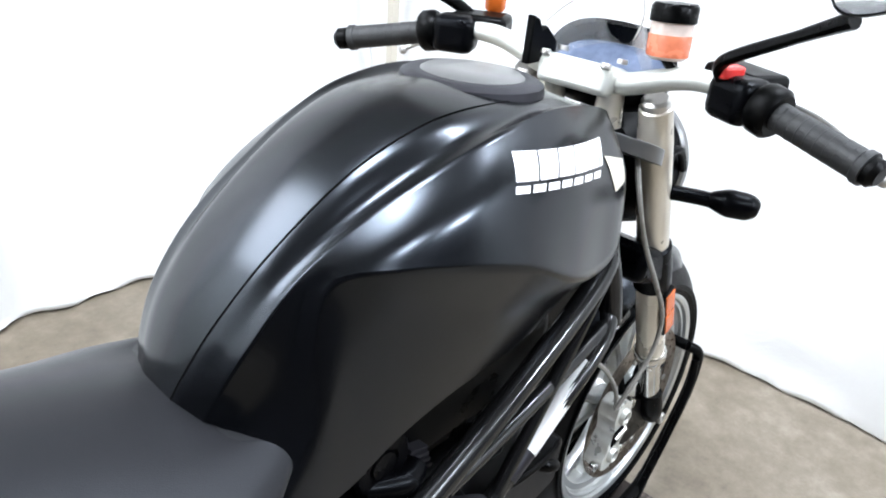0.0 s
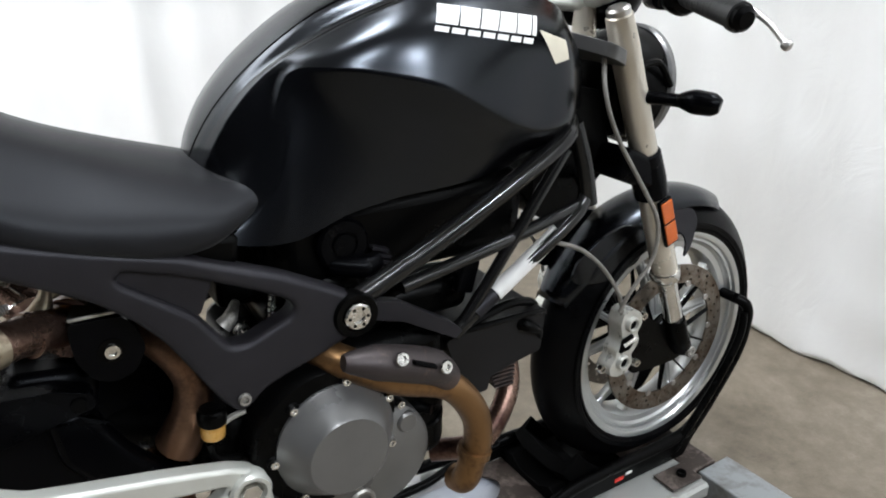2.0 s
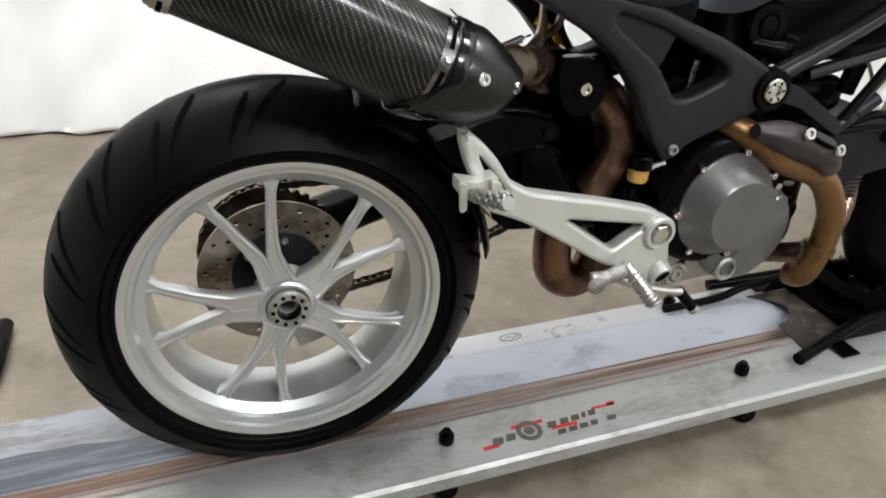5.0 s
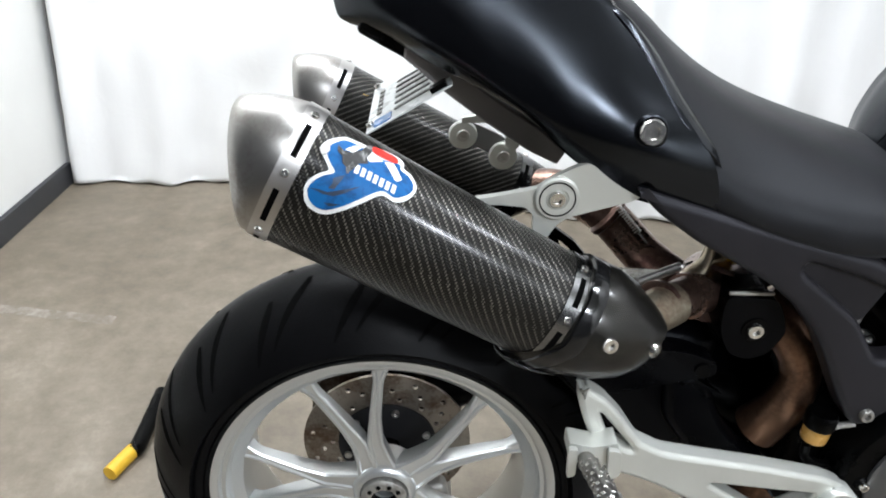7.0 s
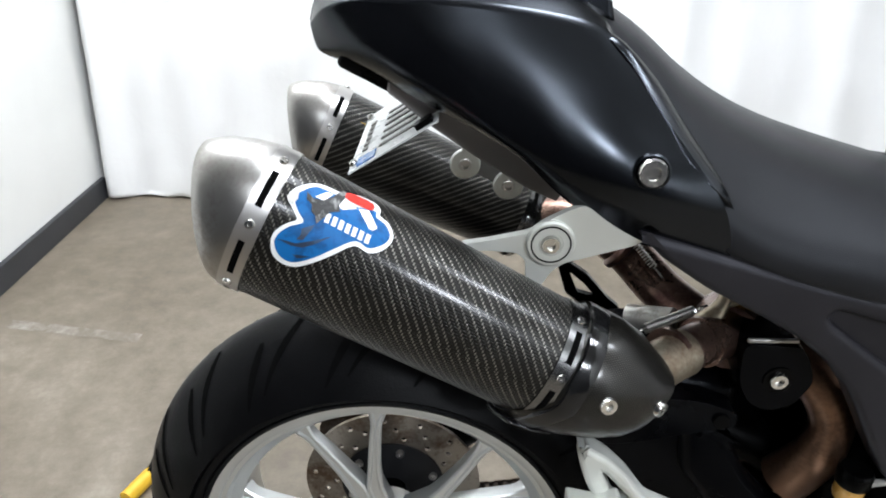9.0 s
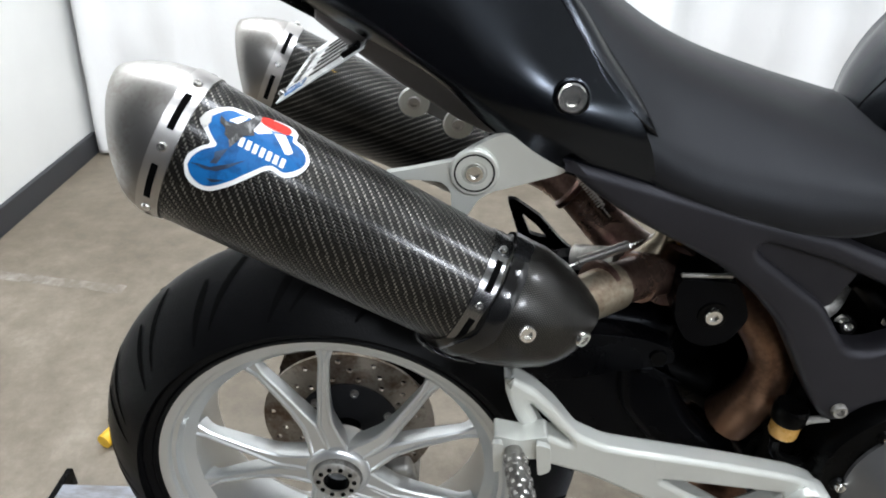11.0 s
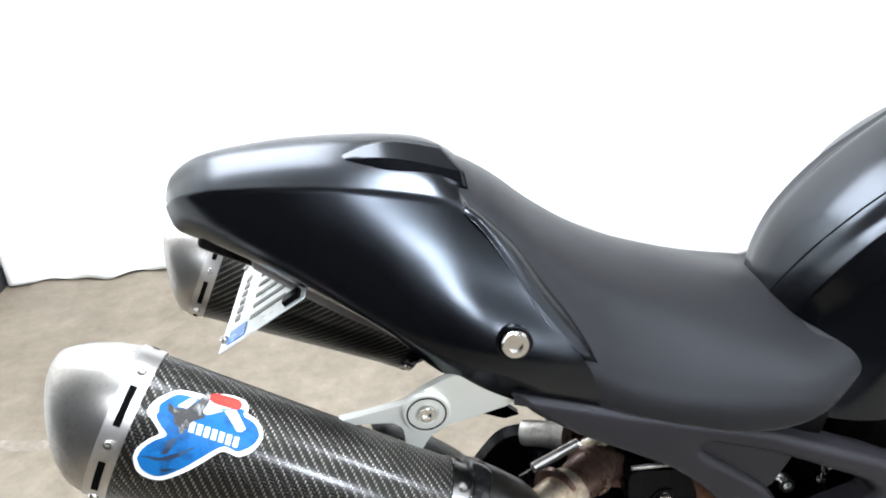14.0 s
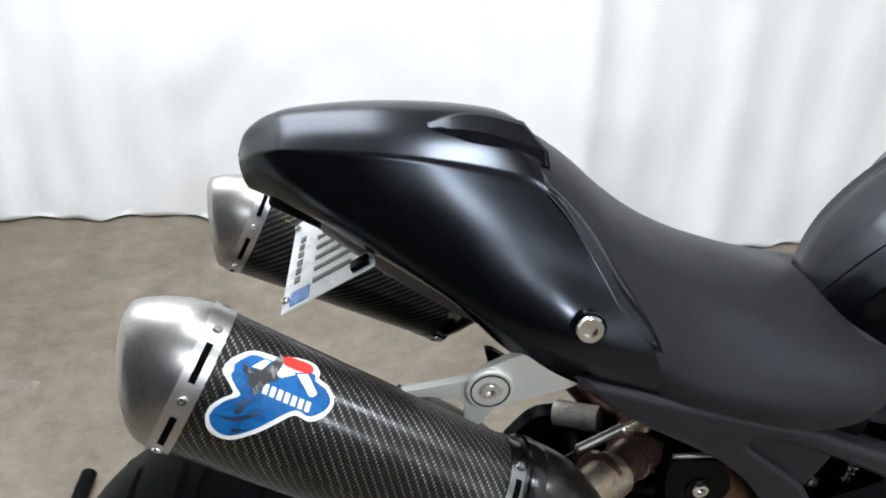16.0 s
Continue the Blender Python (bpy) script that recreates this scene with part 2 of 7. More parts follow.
GUARD = worn("scuffed_heat_guard", (0.055, 0.046, 0.046), (0.14, 0.10, 0.085), 0.68, 0.4, 0.6, 16, grain=150, bump=0.08)
HEADER_DARK = worn("red_brown_header", (0.21, 0.120, 0.075), (0.07, 0.040, 0.027), 0.60, 0.28, 0.85, 9, grain=140, bump=0.05)
LINKPIPE = worn("browned_link_pipe", (0.21, 0.135, 0.105), (0.075, 0.038, 0.032), 0.58, 0.22, 0.9, 18, grain=200, bump=0.08)
CHAIN = worn("oily_chain_steel", (0.12, 0.10, 0.08), (0.05, 0.028, 0.016), 0.55, 0.42, 0.85, 40, grain=300)
CARBON = carbon_fibre("carbon_weave", 0.0023, 0.23, 0.17, 0.38, 0.40, 2.4)
LACQUER = surface("dark_clear_resin", (0.006, 0.006, 0.0062), 0.14, vary=0.5, scale=30, grain=160, bump=0.10, rough_vary=0.06, specular=0.5)
CARBON_FINE = carbon_fibre("carbon_weave_fine", 0.0011, 0.075, 0.17, 0.5, 0.06, 1.5, 2)
RAIL_DULL = worn("dull_scuffed_rail", (0.45, 0.45, 0.455), (0.20, 0.185, 0.175), 0.66, 0.56, 0.2, 9, (1.2, 1, 1), grain=80, bump=0.1)
AMBER = surface("amber_plastic", (0.55, 0.12, 0.015), 0.18, vary=0.08, scale=30, grain=700, bump=0.04)
AMBER_RED = surface("amber_red_reflector", (0.52, 0.105, 0.012), 0.2, vary=0.1, scale=40, grain=260, bump=0.2)
FLUID = surface("brake_fluid_pot", (0.52, 0.29, 0.07), 0.25, vary=0.2, scale=40, grain=500, bump=0.03)
CLOUDY = surface("cloudy_fluid_pot", (0.62, 0.52, 0.46), 0.25, vary=0.15, scale=30, grain=500, bump=0.03)
RED_FLUID = surface("red_brown_fluid", (0.50, 0.15, 0.075), 0.25, vary=0.25, scale=40, grain=500, bump=0.03)
RED = surface("red_switch", (0.65, 0.03, 0.025), 0.3, vary=0.05)
GRIP = surface("grip_rubber", (0.012, 0.012, 0.012), 0.55, vary=0.2, scale=20, grain=400, bump=0.2)
WHITE = surface("white_print", (0.8, 0.8, 0.78), 0.4, vary=0.05, scale=30, grain=400, bump=0.03)
CREAM = surface("cream_mesh_sticker", (0.60, 0.56, 0.45), 0.45, vary=0.05, scale=40, grain=900, bump=0.1)
BLUE = worn("blue_sticker", (0.012, 0.115, 0.33), (0.008, 0.045, 0.14), 0.58, 0.36, 0.0, 30, grain=200, bump=0.04)
RED_PRINT = surface("red_print", (0.62, 0.045, 0.035), 0.3, vary=0.08, scale=30)
DARK_PRINT = surface("dark_print", (0.085, 0.082, 0.070), 0.4, vary=0.35, scale=60)
YELLOW = surface("yellow_paint", (0.70, 0.42, 0.02), 0.5, vary=0.12, scale=20)
PLATE = surface("plate_white", (0.62, 0.64, 0.63), 0.3, vary=0.05, scale=30)
PLATE_BLUE = surface("plate_blue", (0.09, 0.20, 0.45), 0.3, vary=0.1, scale=30)
SCREEN = surface("instrument_face", (0.11, 0.135, 0.20), 0.2, vary=0.25, scale=40)
RAIL = worn("galvanised_rail", (0.43, 0.44, 0.42), (0.27, 0.255, 0.23), 0.64, 0.36, 0.35, 5, (0.8, 2, 2), grain=60, bump=0.03)
TROUGH = worn("scuffed_blue_grey_trough", (0.42, 0.445, 0.49), (0.27, 0.29, 0.34), 0.66, 0.52, 0.2, 8, (0.7, 2, 2), grain=80, bump=0.08)
OILY = worn("oily_dark_streak", (0.045, 0.052, 0.066), (0.17, 0.185, 0.215), 0.62, 0.4, 0.2, 12, (0.18, 4, 4), grain=90, bump=0.1)
RUST = worn("rusty_channel", (0.135, 0.080, 0.055), (0.36, 0.325, 0.29), 0.60, 0.65, 0.2, 22, (0.07, 3, 3), grain=120, bump=0.3)
PINK_SCUFF = worn("pinkish_scuffed_steel", (0.34, 0.29, 0.265), (0.11, 0.062, 0.042), 0.58, 0.55, 0.2, 20, (0.08, 4, 4), grain=110, bump=0.15)
STAINED = worn("stained_steel", (0.050, 0.038, 0.032), (0.19, 0.155, 0.135), 0.62, 0.5, 0.4, 14, grain=110, bump=0.2)
# darker patchy zinc for the far side of the rail's rear end
REAR_ZINC = worn("darker_zinc", (0.25, 0.26, 0.285), (0.13, 0.115, 0.105), 0.60, 0.58, 0.1, 9, (0.5, 2, 2), grain=90, bump=0.1)
BEAM = worn("grey_beam_paint", (0.27, 0.285, 0.29), (0.16, 0.155, 0.145), 0.62, 0.45, 0.2, 8, grain=90, bump=0.08)
CONCRETE = concrete("stained_concrete")
FLOOR_LINE = worn("faded_floor_paint", (0.31, 0.285, 0.245), (0.175, 0.150, 0.115), 0.48, 0.6, 0.0, 9, grain=60, bump=0.1)
CLOTH = cloth("white_backdrop_cloth")
WALL_PAINT = surface("white_wall_paint", (0.80, 0.80, 0.77), 0.6, vary=0.04, scale=2, grain=200, bump=0.05)
# dark tone for unseen walls, so that black parts mirror a dark room
UNSEEN_DARK = surface("unseen_dark_wall", (0.030, 0.030, 0.032), 0.8, vary=0.1, scale=2, grain=200, bump=0.05)
CEILING_PAINT = surface("ceiling_paint", (0.50, 0.50, 0.49), 0.85, vary=0.08, scale=2, grain=200, bump=0.05)
SKIRTING = surface("dark_skirting", (0.035, 0.036, 0.04), 0.5, vary=0.2, scale=9)
BEIGE = surface("beige_post", (0.55, 0.51, 0.43), 0.6, vary=0.05)
CLEAR = glass("clear_screen")
MIRROR, _nt, _b = nodes_of("mirror_silvering")
_b.inputs["Base Color"].default_value, _b.inputs["Metallic"].default_value, _b.inputs["Roughness"].default_value = (0.72, 0.73, 0.73, 1), 1.0, 0.03
for _m in (BLUE, RED_PRINT):
    _m.node_tree.nodes["Principled BSDF"].inputs["Specular IOR Level"].default_value = 0.15
for _m in (VINYL, FRAME_GREY, DARK_PLASTIC):
    _m.node_tree.nodes["Principled BSDF"].inputs["Specular Tint"].default_value = (0.88, 0.93, 1.0, 1)
VINYL.node_tree.nodes["Principled BSDF"].inputs["Sheen Weight"].default_value = 0.08
VINYL.node_tree.nodes["Principled BSDF"].inputs["Sheen Roughness"].default_value = 0.35
for _m in (SATIN,):
    _m.node_tree.nodes["Principled BSDF"].inputs["Specular Tint"].default_value = (0.80, 0.88, 1.0, 1)
LAMP_FACE = glow("lamp_diffuser", (1.0, 0.97, 0.92), 6.0)

# ---- tools ----
from mathutils.bvhtree import BVHTree
from mathutils.geometry import delaunay_2d_cdt


def part(name, bm, material, parent=None, label="", sharp=40, bevel=0.0, clamp=True):
    """Links a bmesh as one mesh object, under a thing or a part."""
    me = bpy.data.meshes.new(name)
    bmesh.ops.recalc_face_normals(bm, faces=bm.faces[:])
    for f in bm.faces:
        f.smooth = True
    bm.to_mesh(me)
    bm.free()
    me.set_sharp_from_angle(angle=radians(sharp))
    me.materials.append(material)
    ob = new(name, me)
    ob.parent = parent
    if bevel:
        mod = ob.modifiers.new("bevel", "BEVEL")
        mod.width, mod.segments, mod.limit_method, mod.angle_limit = bevel, 3 if bevel > 0.004 else 2, "ANGLE", radians(35)
        mod.harden_normals = False
        mod.use_clamp_overlap = clamp
    if label:
        ob["label"] = label
    return ob


def thing(name, label, category, group="", kind=""):
    return tagged(new(name), label, category, group, kind)


def spline(pts, count):
    """Points spread evenly in parameter along a smooth curve through pts."""
    p = [Vector(q) for q in pts]
    if len(p) == 2:
        return [p[0].lerp(p[1], k / (count - 1)) for k in range(count)]
    out = []
    for k in range(count):
        s = k / (count - 1) * (len(p) - 1)
        i = min(int(s), len(p) - 2)
        f = s - i
        a, b, c, d = p[max(i - 1, 0)], p[i], p[i + 1], p[min(i + 2, len(p) - 1)]
        out.append(0.5 * (2 * b + (c - a) * f + (2 * a - 5 * b + 4 * c - d) * f * f + (3 * b - a - 3 * c + d) * f ** 3))
    return out


def table(x, xs, ys):
    return float(np.interp(x, xs, ys))


def add_rings(bm, rings, closed=True, caps=True, uv=None):
    vs = [[bm.verts.new(p) for p in ring] for ring in rings]
    layer = bm.loops.layers.uv.verify() if uv else None
    m = len(rings[0])
    for i in range(len(vs) - 1):
        for j in range(m if closed else m - 1):
            k = (j + 1) % m
            f = bm.faces.new((vs[i][j], vs[i][k], vs[i + 1][k], vs[i + 1][j]))
            if uv:
                for loop, (a, c) in zip(f.loops, ((i, j), (i, j + 1), (i + 1, j + 1), (i + 1, j))):
                    loop[layer].uv = uv(a, c)
    if caps:
        for ring in (vs[0], vs[-1]):
            if (Vector(ring[0].co) - Vector(ring[m // 2].co)).length > 1e-5:
                bm.faces.new(ring)
    return vs


def frame_of(d):
    d = Vector(d).normalized()
    a = d.cross(Vector((0, 0, 1)) if abs(d.z) < 0.9 else Vector((1, 0, 0))).normalized()
    return a, d.cross(a).normalized(), d


def add_tube(bm, pts, radius, sides=12, steps=0, flat=1.0, caps=True):
    """A swept round tube through pts; radius is a number or a list along the way."""
    line = spline(pts, steps or max(2, (len(pts) - 1) * 6 if len(pts) > 2 else 2))
    rr = radius if isinstance(radius, (list, tuple)) else [radius, radius]
    rings = []
    a = None
    for i, p in enumerate(line):
        d = (line[min(i + 1, len(line) - 1)] - line[max(i - 1, 0)]).normalized()
        if a is None:
            a, b, _ = frame_of(d)
        else:
            a = (a - d * a.dot(d)).normalized()
            b = d.cross(a)
        r = table(i / (len(line) - 1), np.linspace(0, 1, len(rr)), rr)
        rings.append([p + r * (math.cos(t) * a + flat * math.sin(t) * b) for t in (2 * math.pi * k / sides for k in range(sides))])
    add_rings(bm, rings, caps=caps)
    return bm


def tube(pts, radius, sides=12, steps=0, flat=1.0):
    return add_tube(bmesh.new(), pts, radius, sides, steps, flat)


def add_lathe(bm, profile, origin, axis, sides=32, closed=False, start=0.0, sweep=2 * math.pi):
    """Turns (radius, along) pairs about an axis."""
    a, b, d = frame_of(axis)
    o = Vector(origin)
    full = abs(sweep - 2 * math.pi) < 1e-6
    count = sides if full else sides + 1
    rings = []
    for r, h in profile:
        rings.append([o + d * h + max(r, 1e-5) * (math.cos(t) * a + math.sin(t) * b) for t in (start + sweep * k / sides for k in range(count))])
    if closed:
        rings.append(rings[0])
    add_rings(bm, rings, closed=full, caps=not closed and full)
    if closed:
        bmesh.ops.remove_doubles(bm, verts=bm.verts[:], dist=1e-6)
    return bm


def lathe(profile, origin, axis, sides=32, closed=False):
    return add_lathe(bmesh.new(), profile, origin, axis, sides, closed)


def add_box(bm, centre, size, turn=None, taper=1.0):
    m = turn.to_matrix() if turn else Matrix.Identity(3)
    c = Vector(centre)
    vs = []
    for z in (-1, 1):
        k = taper if z > 0 else 1.0
        for x, y in ((-1, -1), (1, -1), (1, 1), (-1, 1)):
            vs.append(bm.verts.new(c + m @ Vector((x * size[0] / 2 * k, y * size[1] / 2 * k, z * size[2] / 2))))
    for q in ((0, 3, 2, 1), (4, 5, 6, 7), (0, 1, 5, 4), (1, 2, 6, 5), (2, 3, 7, 6), (3, 0, 4, 7)):
        bm.faces.new([vs[i] for i in q])
    return bm


def box(centre, size, turn=None, taper=1.0):
    return add_box(bmesh.new(), centre, size, turn, taper)


def plate(outline, near, thick, holes=(), round_by=0.0, steps=4):
    """A plate in the x-z plane, its near face at y = near(x) (a number or a function), thick towards +y, with holes through it."""
    def soft(poly):
        if not round_by:
            return [Vector((x, 0, z)) for x, z in poly]
        out = []
        p = [Vector((x, 0, z)) for x, z in poly]
        for i, q in enumerate(p):
            a, c = p[i - 1] - q, p[(i + 1) % len(p)] - q
            k = min(round_by, 0.4 * a.length, 0.4 * c.length)
            s, e = q + a.normalized() * k, q + c.normalized() * k
            for j in range(steps + 1):
                f = j / steps
                out.append((1 - f) ** 2 * s + 2 * f * (1 - f) * q + f * f * e)
        return out
    bm = bmesh.new()
    loops = [soft(poly) for poly in (outline, *holes)]
    flat, edges = [], []
    for loop in loops:
        first = len(flat)
        flat += [Vector((v.x, v.z)) for v in loop]
        edges += [(first + i, first + (i + 1) % len(loop)) for i in range(len(loop))]
    pts, _, tris, *_ = delaunay_2d_cdt(flat, edges, [], 0, 1e-6)

    def inside(p):
        odd = False
        for loop in loops:
            for a, b in zip(loop, loop[1:] + loop[:1]):
                if (a.z > p.y) != (b.z > p.y) and p.x < (b.x - a.x) * (p.y - a.z) / (b.z - a.z) + a.x:
                    odd = not odd
        return odd
    vs = [bm.verts.new((q.x, 0, q.y)) for q in pts]
    for t in tris:
        if inside(sum((pts[k] for k in t), Vector((0, 0))) / 3):
            bm.faces.new([vs[k] for k in t])
    made = bmesh.ops.extrude_face_region(bm, geom=bm.faces[:])
    moved = {v for v in made["geom"] if isinstance(v, bmesh.types.BMVert)}
    f = near if callable(near) else (lambda x: near)
    for v in bm.verts:
        v.co.y = f(v.co.x) + (thick if v in moved else 0.0)
    return bm


def cushion(outline, near, thick, holes=(), round_by=0.0, edge=0.008, steps=6):
    """A cast plate in the x-z plane whose near rims are rolled over by the radius edge."""
    def soft(poly):
        out = []
        p = [Vector(q) for q in poly]
        for i, q in enumerate(p):
            a, c = p[i - 1] - q, p[(i + 1) % len(p)] - q
            k = min(round_by, 0.45 * a.length, 0.45 * c.length)
            s, e = q + a.normalized() * k, q + c.normalized() * k
            out += [(1 - f) ** 2 * s + 2 * f * (1 - f) * q + f * f * e for f in (j / 4 for j in range(5))]
        return out

    def turn_way(loop, left):
        area = sum(a.x * b.y - b.x * a.y for a, b in zip(loop, loop[1:] + loop[:1]))
        return loop if (area > 0) == left else loop[::-1]
    loops = [turn_way(soft(outline), True)] + [turn_way(soft(h), False) for h in holes]

    def inset(loop, d):
        out = []
        for i, q in enumerate(loop):
            a, c = q - loop[i - 1], loop[(i + 1) % len(loop)] - q
            n1 = Vector((-a.y, a.x)).normalized() if a.length > 1e-7 else Vector((-c.y, c.x)).normalized()
            n2 = Vector((-c.y, c.x)).normalized() if c.length > 1e-7 else n1
            m = (n1 + n2).normalized()
            out.append(q + m * d / max(0.6, m.dot(n1)))
        return out
    bm = bmesh.new()

    def cap(all_loops, y):
        flat, edges = [], []
        for loop in all_loops:
            first = len(flat)
            flat += loop
            edges += [(first + i, first + (i + 1) % len(loop)) for i in range(len(loop))]
        pts, _, tris, *_ = delaunay_2d_cdt(flat, edges, [], 0, 1e-6)
        vs = [bm.verts.new((q.x, y, q.y)) for q in pts]
        for t in tris:
            p = (pts[t[0]] + pts[t[1]] + pts[t[2]]) / 3
            odd = False
            for loop in all_loops:
                for a, b in zip(loop, loop[1:] + loop[:1]):
                    if (a.y > p.y) != (b.y > p.y) and p.x < (b.x - a.x) * (p.y - a.y) / (b.y - a.y) + a.x:
                        odd = not odd
            if odd:
                bm.faces.new([vs[k] for k in t])
    levels = [(0.0, near + thick)] + [(edge * (1 - math.cos(t)), near + edge * (1 - math.sin(t))) for t in (math.pi / 2 * k / steps for k in range(steps + 1))]
    for loop in loops:
        rings = [[bm.verts.new((q.x, y, q.y)) for q in inset(loop, d)] for d, y in levels]
        for a, b in zip(rings, rings[1:]):
            for i in range(len(loop)):
                j = (i + 1) % len(loop)
                bm.faces.new((a[i], a[j], b[j], b[i]))
    cap([inset(loop, edge) for loop in loops], near)
    cap(loops, near + thick)
    bmesh.ops.remove_doubles(bm, verts=bm.verts[:], dist=2e-5)
    bmesh.ops.recalc_face_normals(bm, faces=bm.faces[:])
    return bm


def middle(x):
    """The body's middle line, shifted aside towards the rear to fit the camera's view."""
    return -0.030 + 0.030 * min(1.0, max(0.0, x) / 1.1)


def skin(rails, breaks=(), along=40, across=5, mirror=True, close_bottom=True, mid=middle):
    """A body from lines that run along it. rails: lines of points, top first; breaks: numbers of the lines that are creases."""
    lines = [spline(r, along) for r in rails]
    marks = [0, *breaks, len(rails) - 1]
    rings = []
    for i in range(along):
        ring = []
        for a, b in zip(marks[:-1], marks[1:]):
            seg = [lines[k][i] for k in range(a, b + 1)]
            if mirror and a == 0:
                # the middle line stays smooth: run the curve on from the far side
                near_one = seg[1]
                m0 = mid(seg[0].x)
                seg[0] = Vector((seg[0].x, m0, seg[0].z))
                seg = [Vector((near_one.x, 2 * m0 - near_one.y, near_one.z))] + seg
                pts = spline(seg, across * (b - a + 1) + 1)[across:]
            else:
                pts = spline(seg, across * (b - a) + 1)
            ring += pts if not ring else pts[1:]
        if mirror:
            ring = list(reversed(ring)) + [Vector((p.x, 2 * mid(p.x) - p.y, p.z)) for p in ring[1:]]
        rings.append(ring)
    bm = bmesh.new()
    add_rings(bm, rings, closed=close_bottom, caps=close_bottom)
    return bm


def add_bolt(bm, at, axis, r=0.008, h=0.005, socket=True, washer=0.0):
    prof = [(r, 0), (r, h * 0.6), (r * 0.88, h)]
    if washer:
        prof = [(washer, 0), (washer, 0.0015), (r, 0.0016)] + prof[1:]
    prof += [(r * 0.5, h), (r * 0.46, h * 0.35), (0, h * 0.35)] if socket else [(0, h)]
    return add_lathe(bm, prof, at, axis, 16)


def bolt(at, axis, r=0.008, h=0.005, socket=True, washer=0.0):
    return add_bolt(bmesh.new(), at, axis, r, h, socket, washer)


def tree_of(ob):
    m = ob.data
    return BVHTree.FromPolygons([v.co.copy() for v in m.vertices], [tuple(p.vertices) for p in m.polygons])


def decal(polys, tree, place, ray, lift=0.0006, cut=0.008, thick=0.0):
    """Thin printed shapes laid on a surface. polys: outlines in own (u, v); place(u, v): a point before the surface; ray: the way to it."""
    bm = bmesh.new()
    for poly in polys:
        one = bmesh.new()
        f = one.faces.new([one.verts.new((u, v, 0)) for u, v in poly])
        bmesh.ops.triangulate(one, faces=[f])
        for _ in range(3):
            long = [e for e in one.edges if e.calc_length() > cut]
            if not long:
                break
            bmesh.ops.subdivide_edges(one, edges=long, cuts=1)
            bmesh.ops.triangulate(one, faces=one.faces[:])
        verts = {}
        ok = True
        for v in one.verts:
            p = place(v.co.x, v.co.y)
            hit, nrm, _, _ = tree.ray_cast(p, ray)
            if hit is None:
                hit, nrm, _, _ = tree.find_nearest(p)
            if nrm.dot(ray) > 0:
                nrm = -nrm
            verts[v] = bm.verts.new(hit + nrm * lift)
        for f in one.faces:
            bm.faces.new([verts[v] for v in f.verts])
        one.free()
    return bm


# ---- the place ----
def structure(name, bm, material, label, category, sharp=40, bevel=0.0):
    return tagged(part(name, bm, material, None, "", sharp, bevel), label, category, "", "structure")


floor_bm = bmesh.new()
bmesh.ops.create_grid(floor_bm, x_segments=20, y_segments=20, size=0.5, matrix=Matrix.Translation((0.6, -1.1, 0)) @ Matrix.Diagonal((4.4, 6.6, 1, 1)))
structure("floor", floor_bm, CONCRETE, "worn brown-grey concrete floor with stains", "floor")
structure("ceiling", box((0.6, -1.1, 3.05), (4.6, 6.8, 0.1)), CEILING_PAINT, "plain pale painted ceiling", "ceiling")
structure("wall_west", box((-1.365, 0.75, 1.5), (0.12, 2.70, 3.0)), WALL_PAINT, "white painted side wall panel", "wall", bevel=0.004)
structure("wall_west_far", box((-1.385, -2.50, 1.5), (0.12, 3.8, 3.0)), UNSEEN_DARK, "unseen dark side wall", "wall")
# dark strip painted in for the shadow gap beside the backdrop
gap_bm = bmesh.new()
add_rings(gap_bm, [[Vector((x, y + w, z)) for x, w in ((-1.307, 0.0), (-1.294, 0.0), (-1.294, 0.034), (-1.307, 0.034))] for y, z in ((1.862, 0.004), (1.876, 0.09), (1.945, 0.60), (1.985, 0.95), (2.0, 3.0))])
structure("wall_gap_strip", gap_bm, FRAME_GREY, "dark strip drawn for the shadow gap between wall and backdrop", "trim")
structure("wall_south", box((0.6, -4.35, 1.5), (4.4, 0.1, 3.0)), UNSEEN_DARK, "unseen dark wall behind the camera", "wall")
structure("wall_north", box((0.6, 2.15, 1.5), (4.4, 0.1, 3.0)), UNSEEN_DARK, "unseen dark wall behind the backdrop", "wall")
# unseen; made white to bounce light onto the machine's near side
structure("wall_east", box((2.75, -1.1, 1.5), (0.1, 6.6, 3.0)), WALL_PAINT, "unseen white wall behind the backdrop, a reflector for the near side", "wall")
structure("baseboard", box((-1.296, 0.62, 0.041), (0.018, 2.44, 0.082)), SKIRTING, "dark rubber skirting board", "baseboard", bevel=0.003)


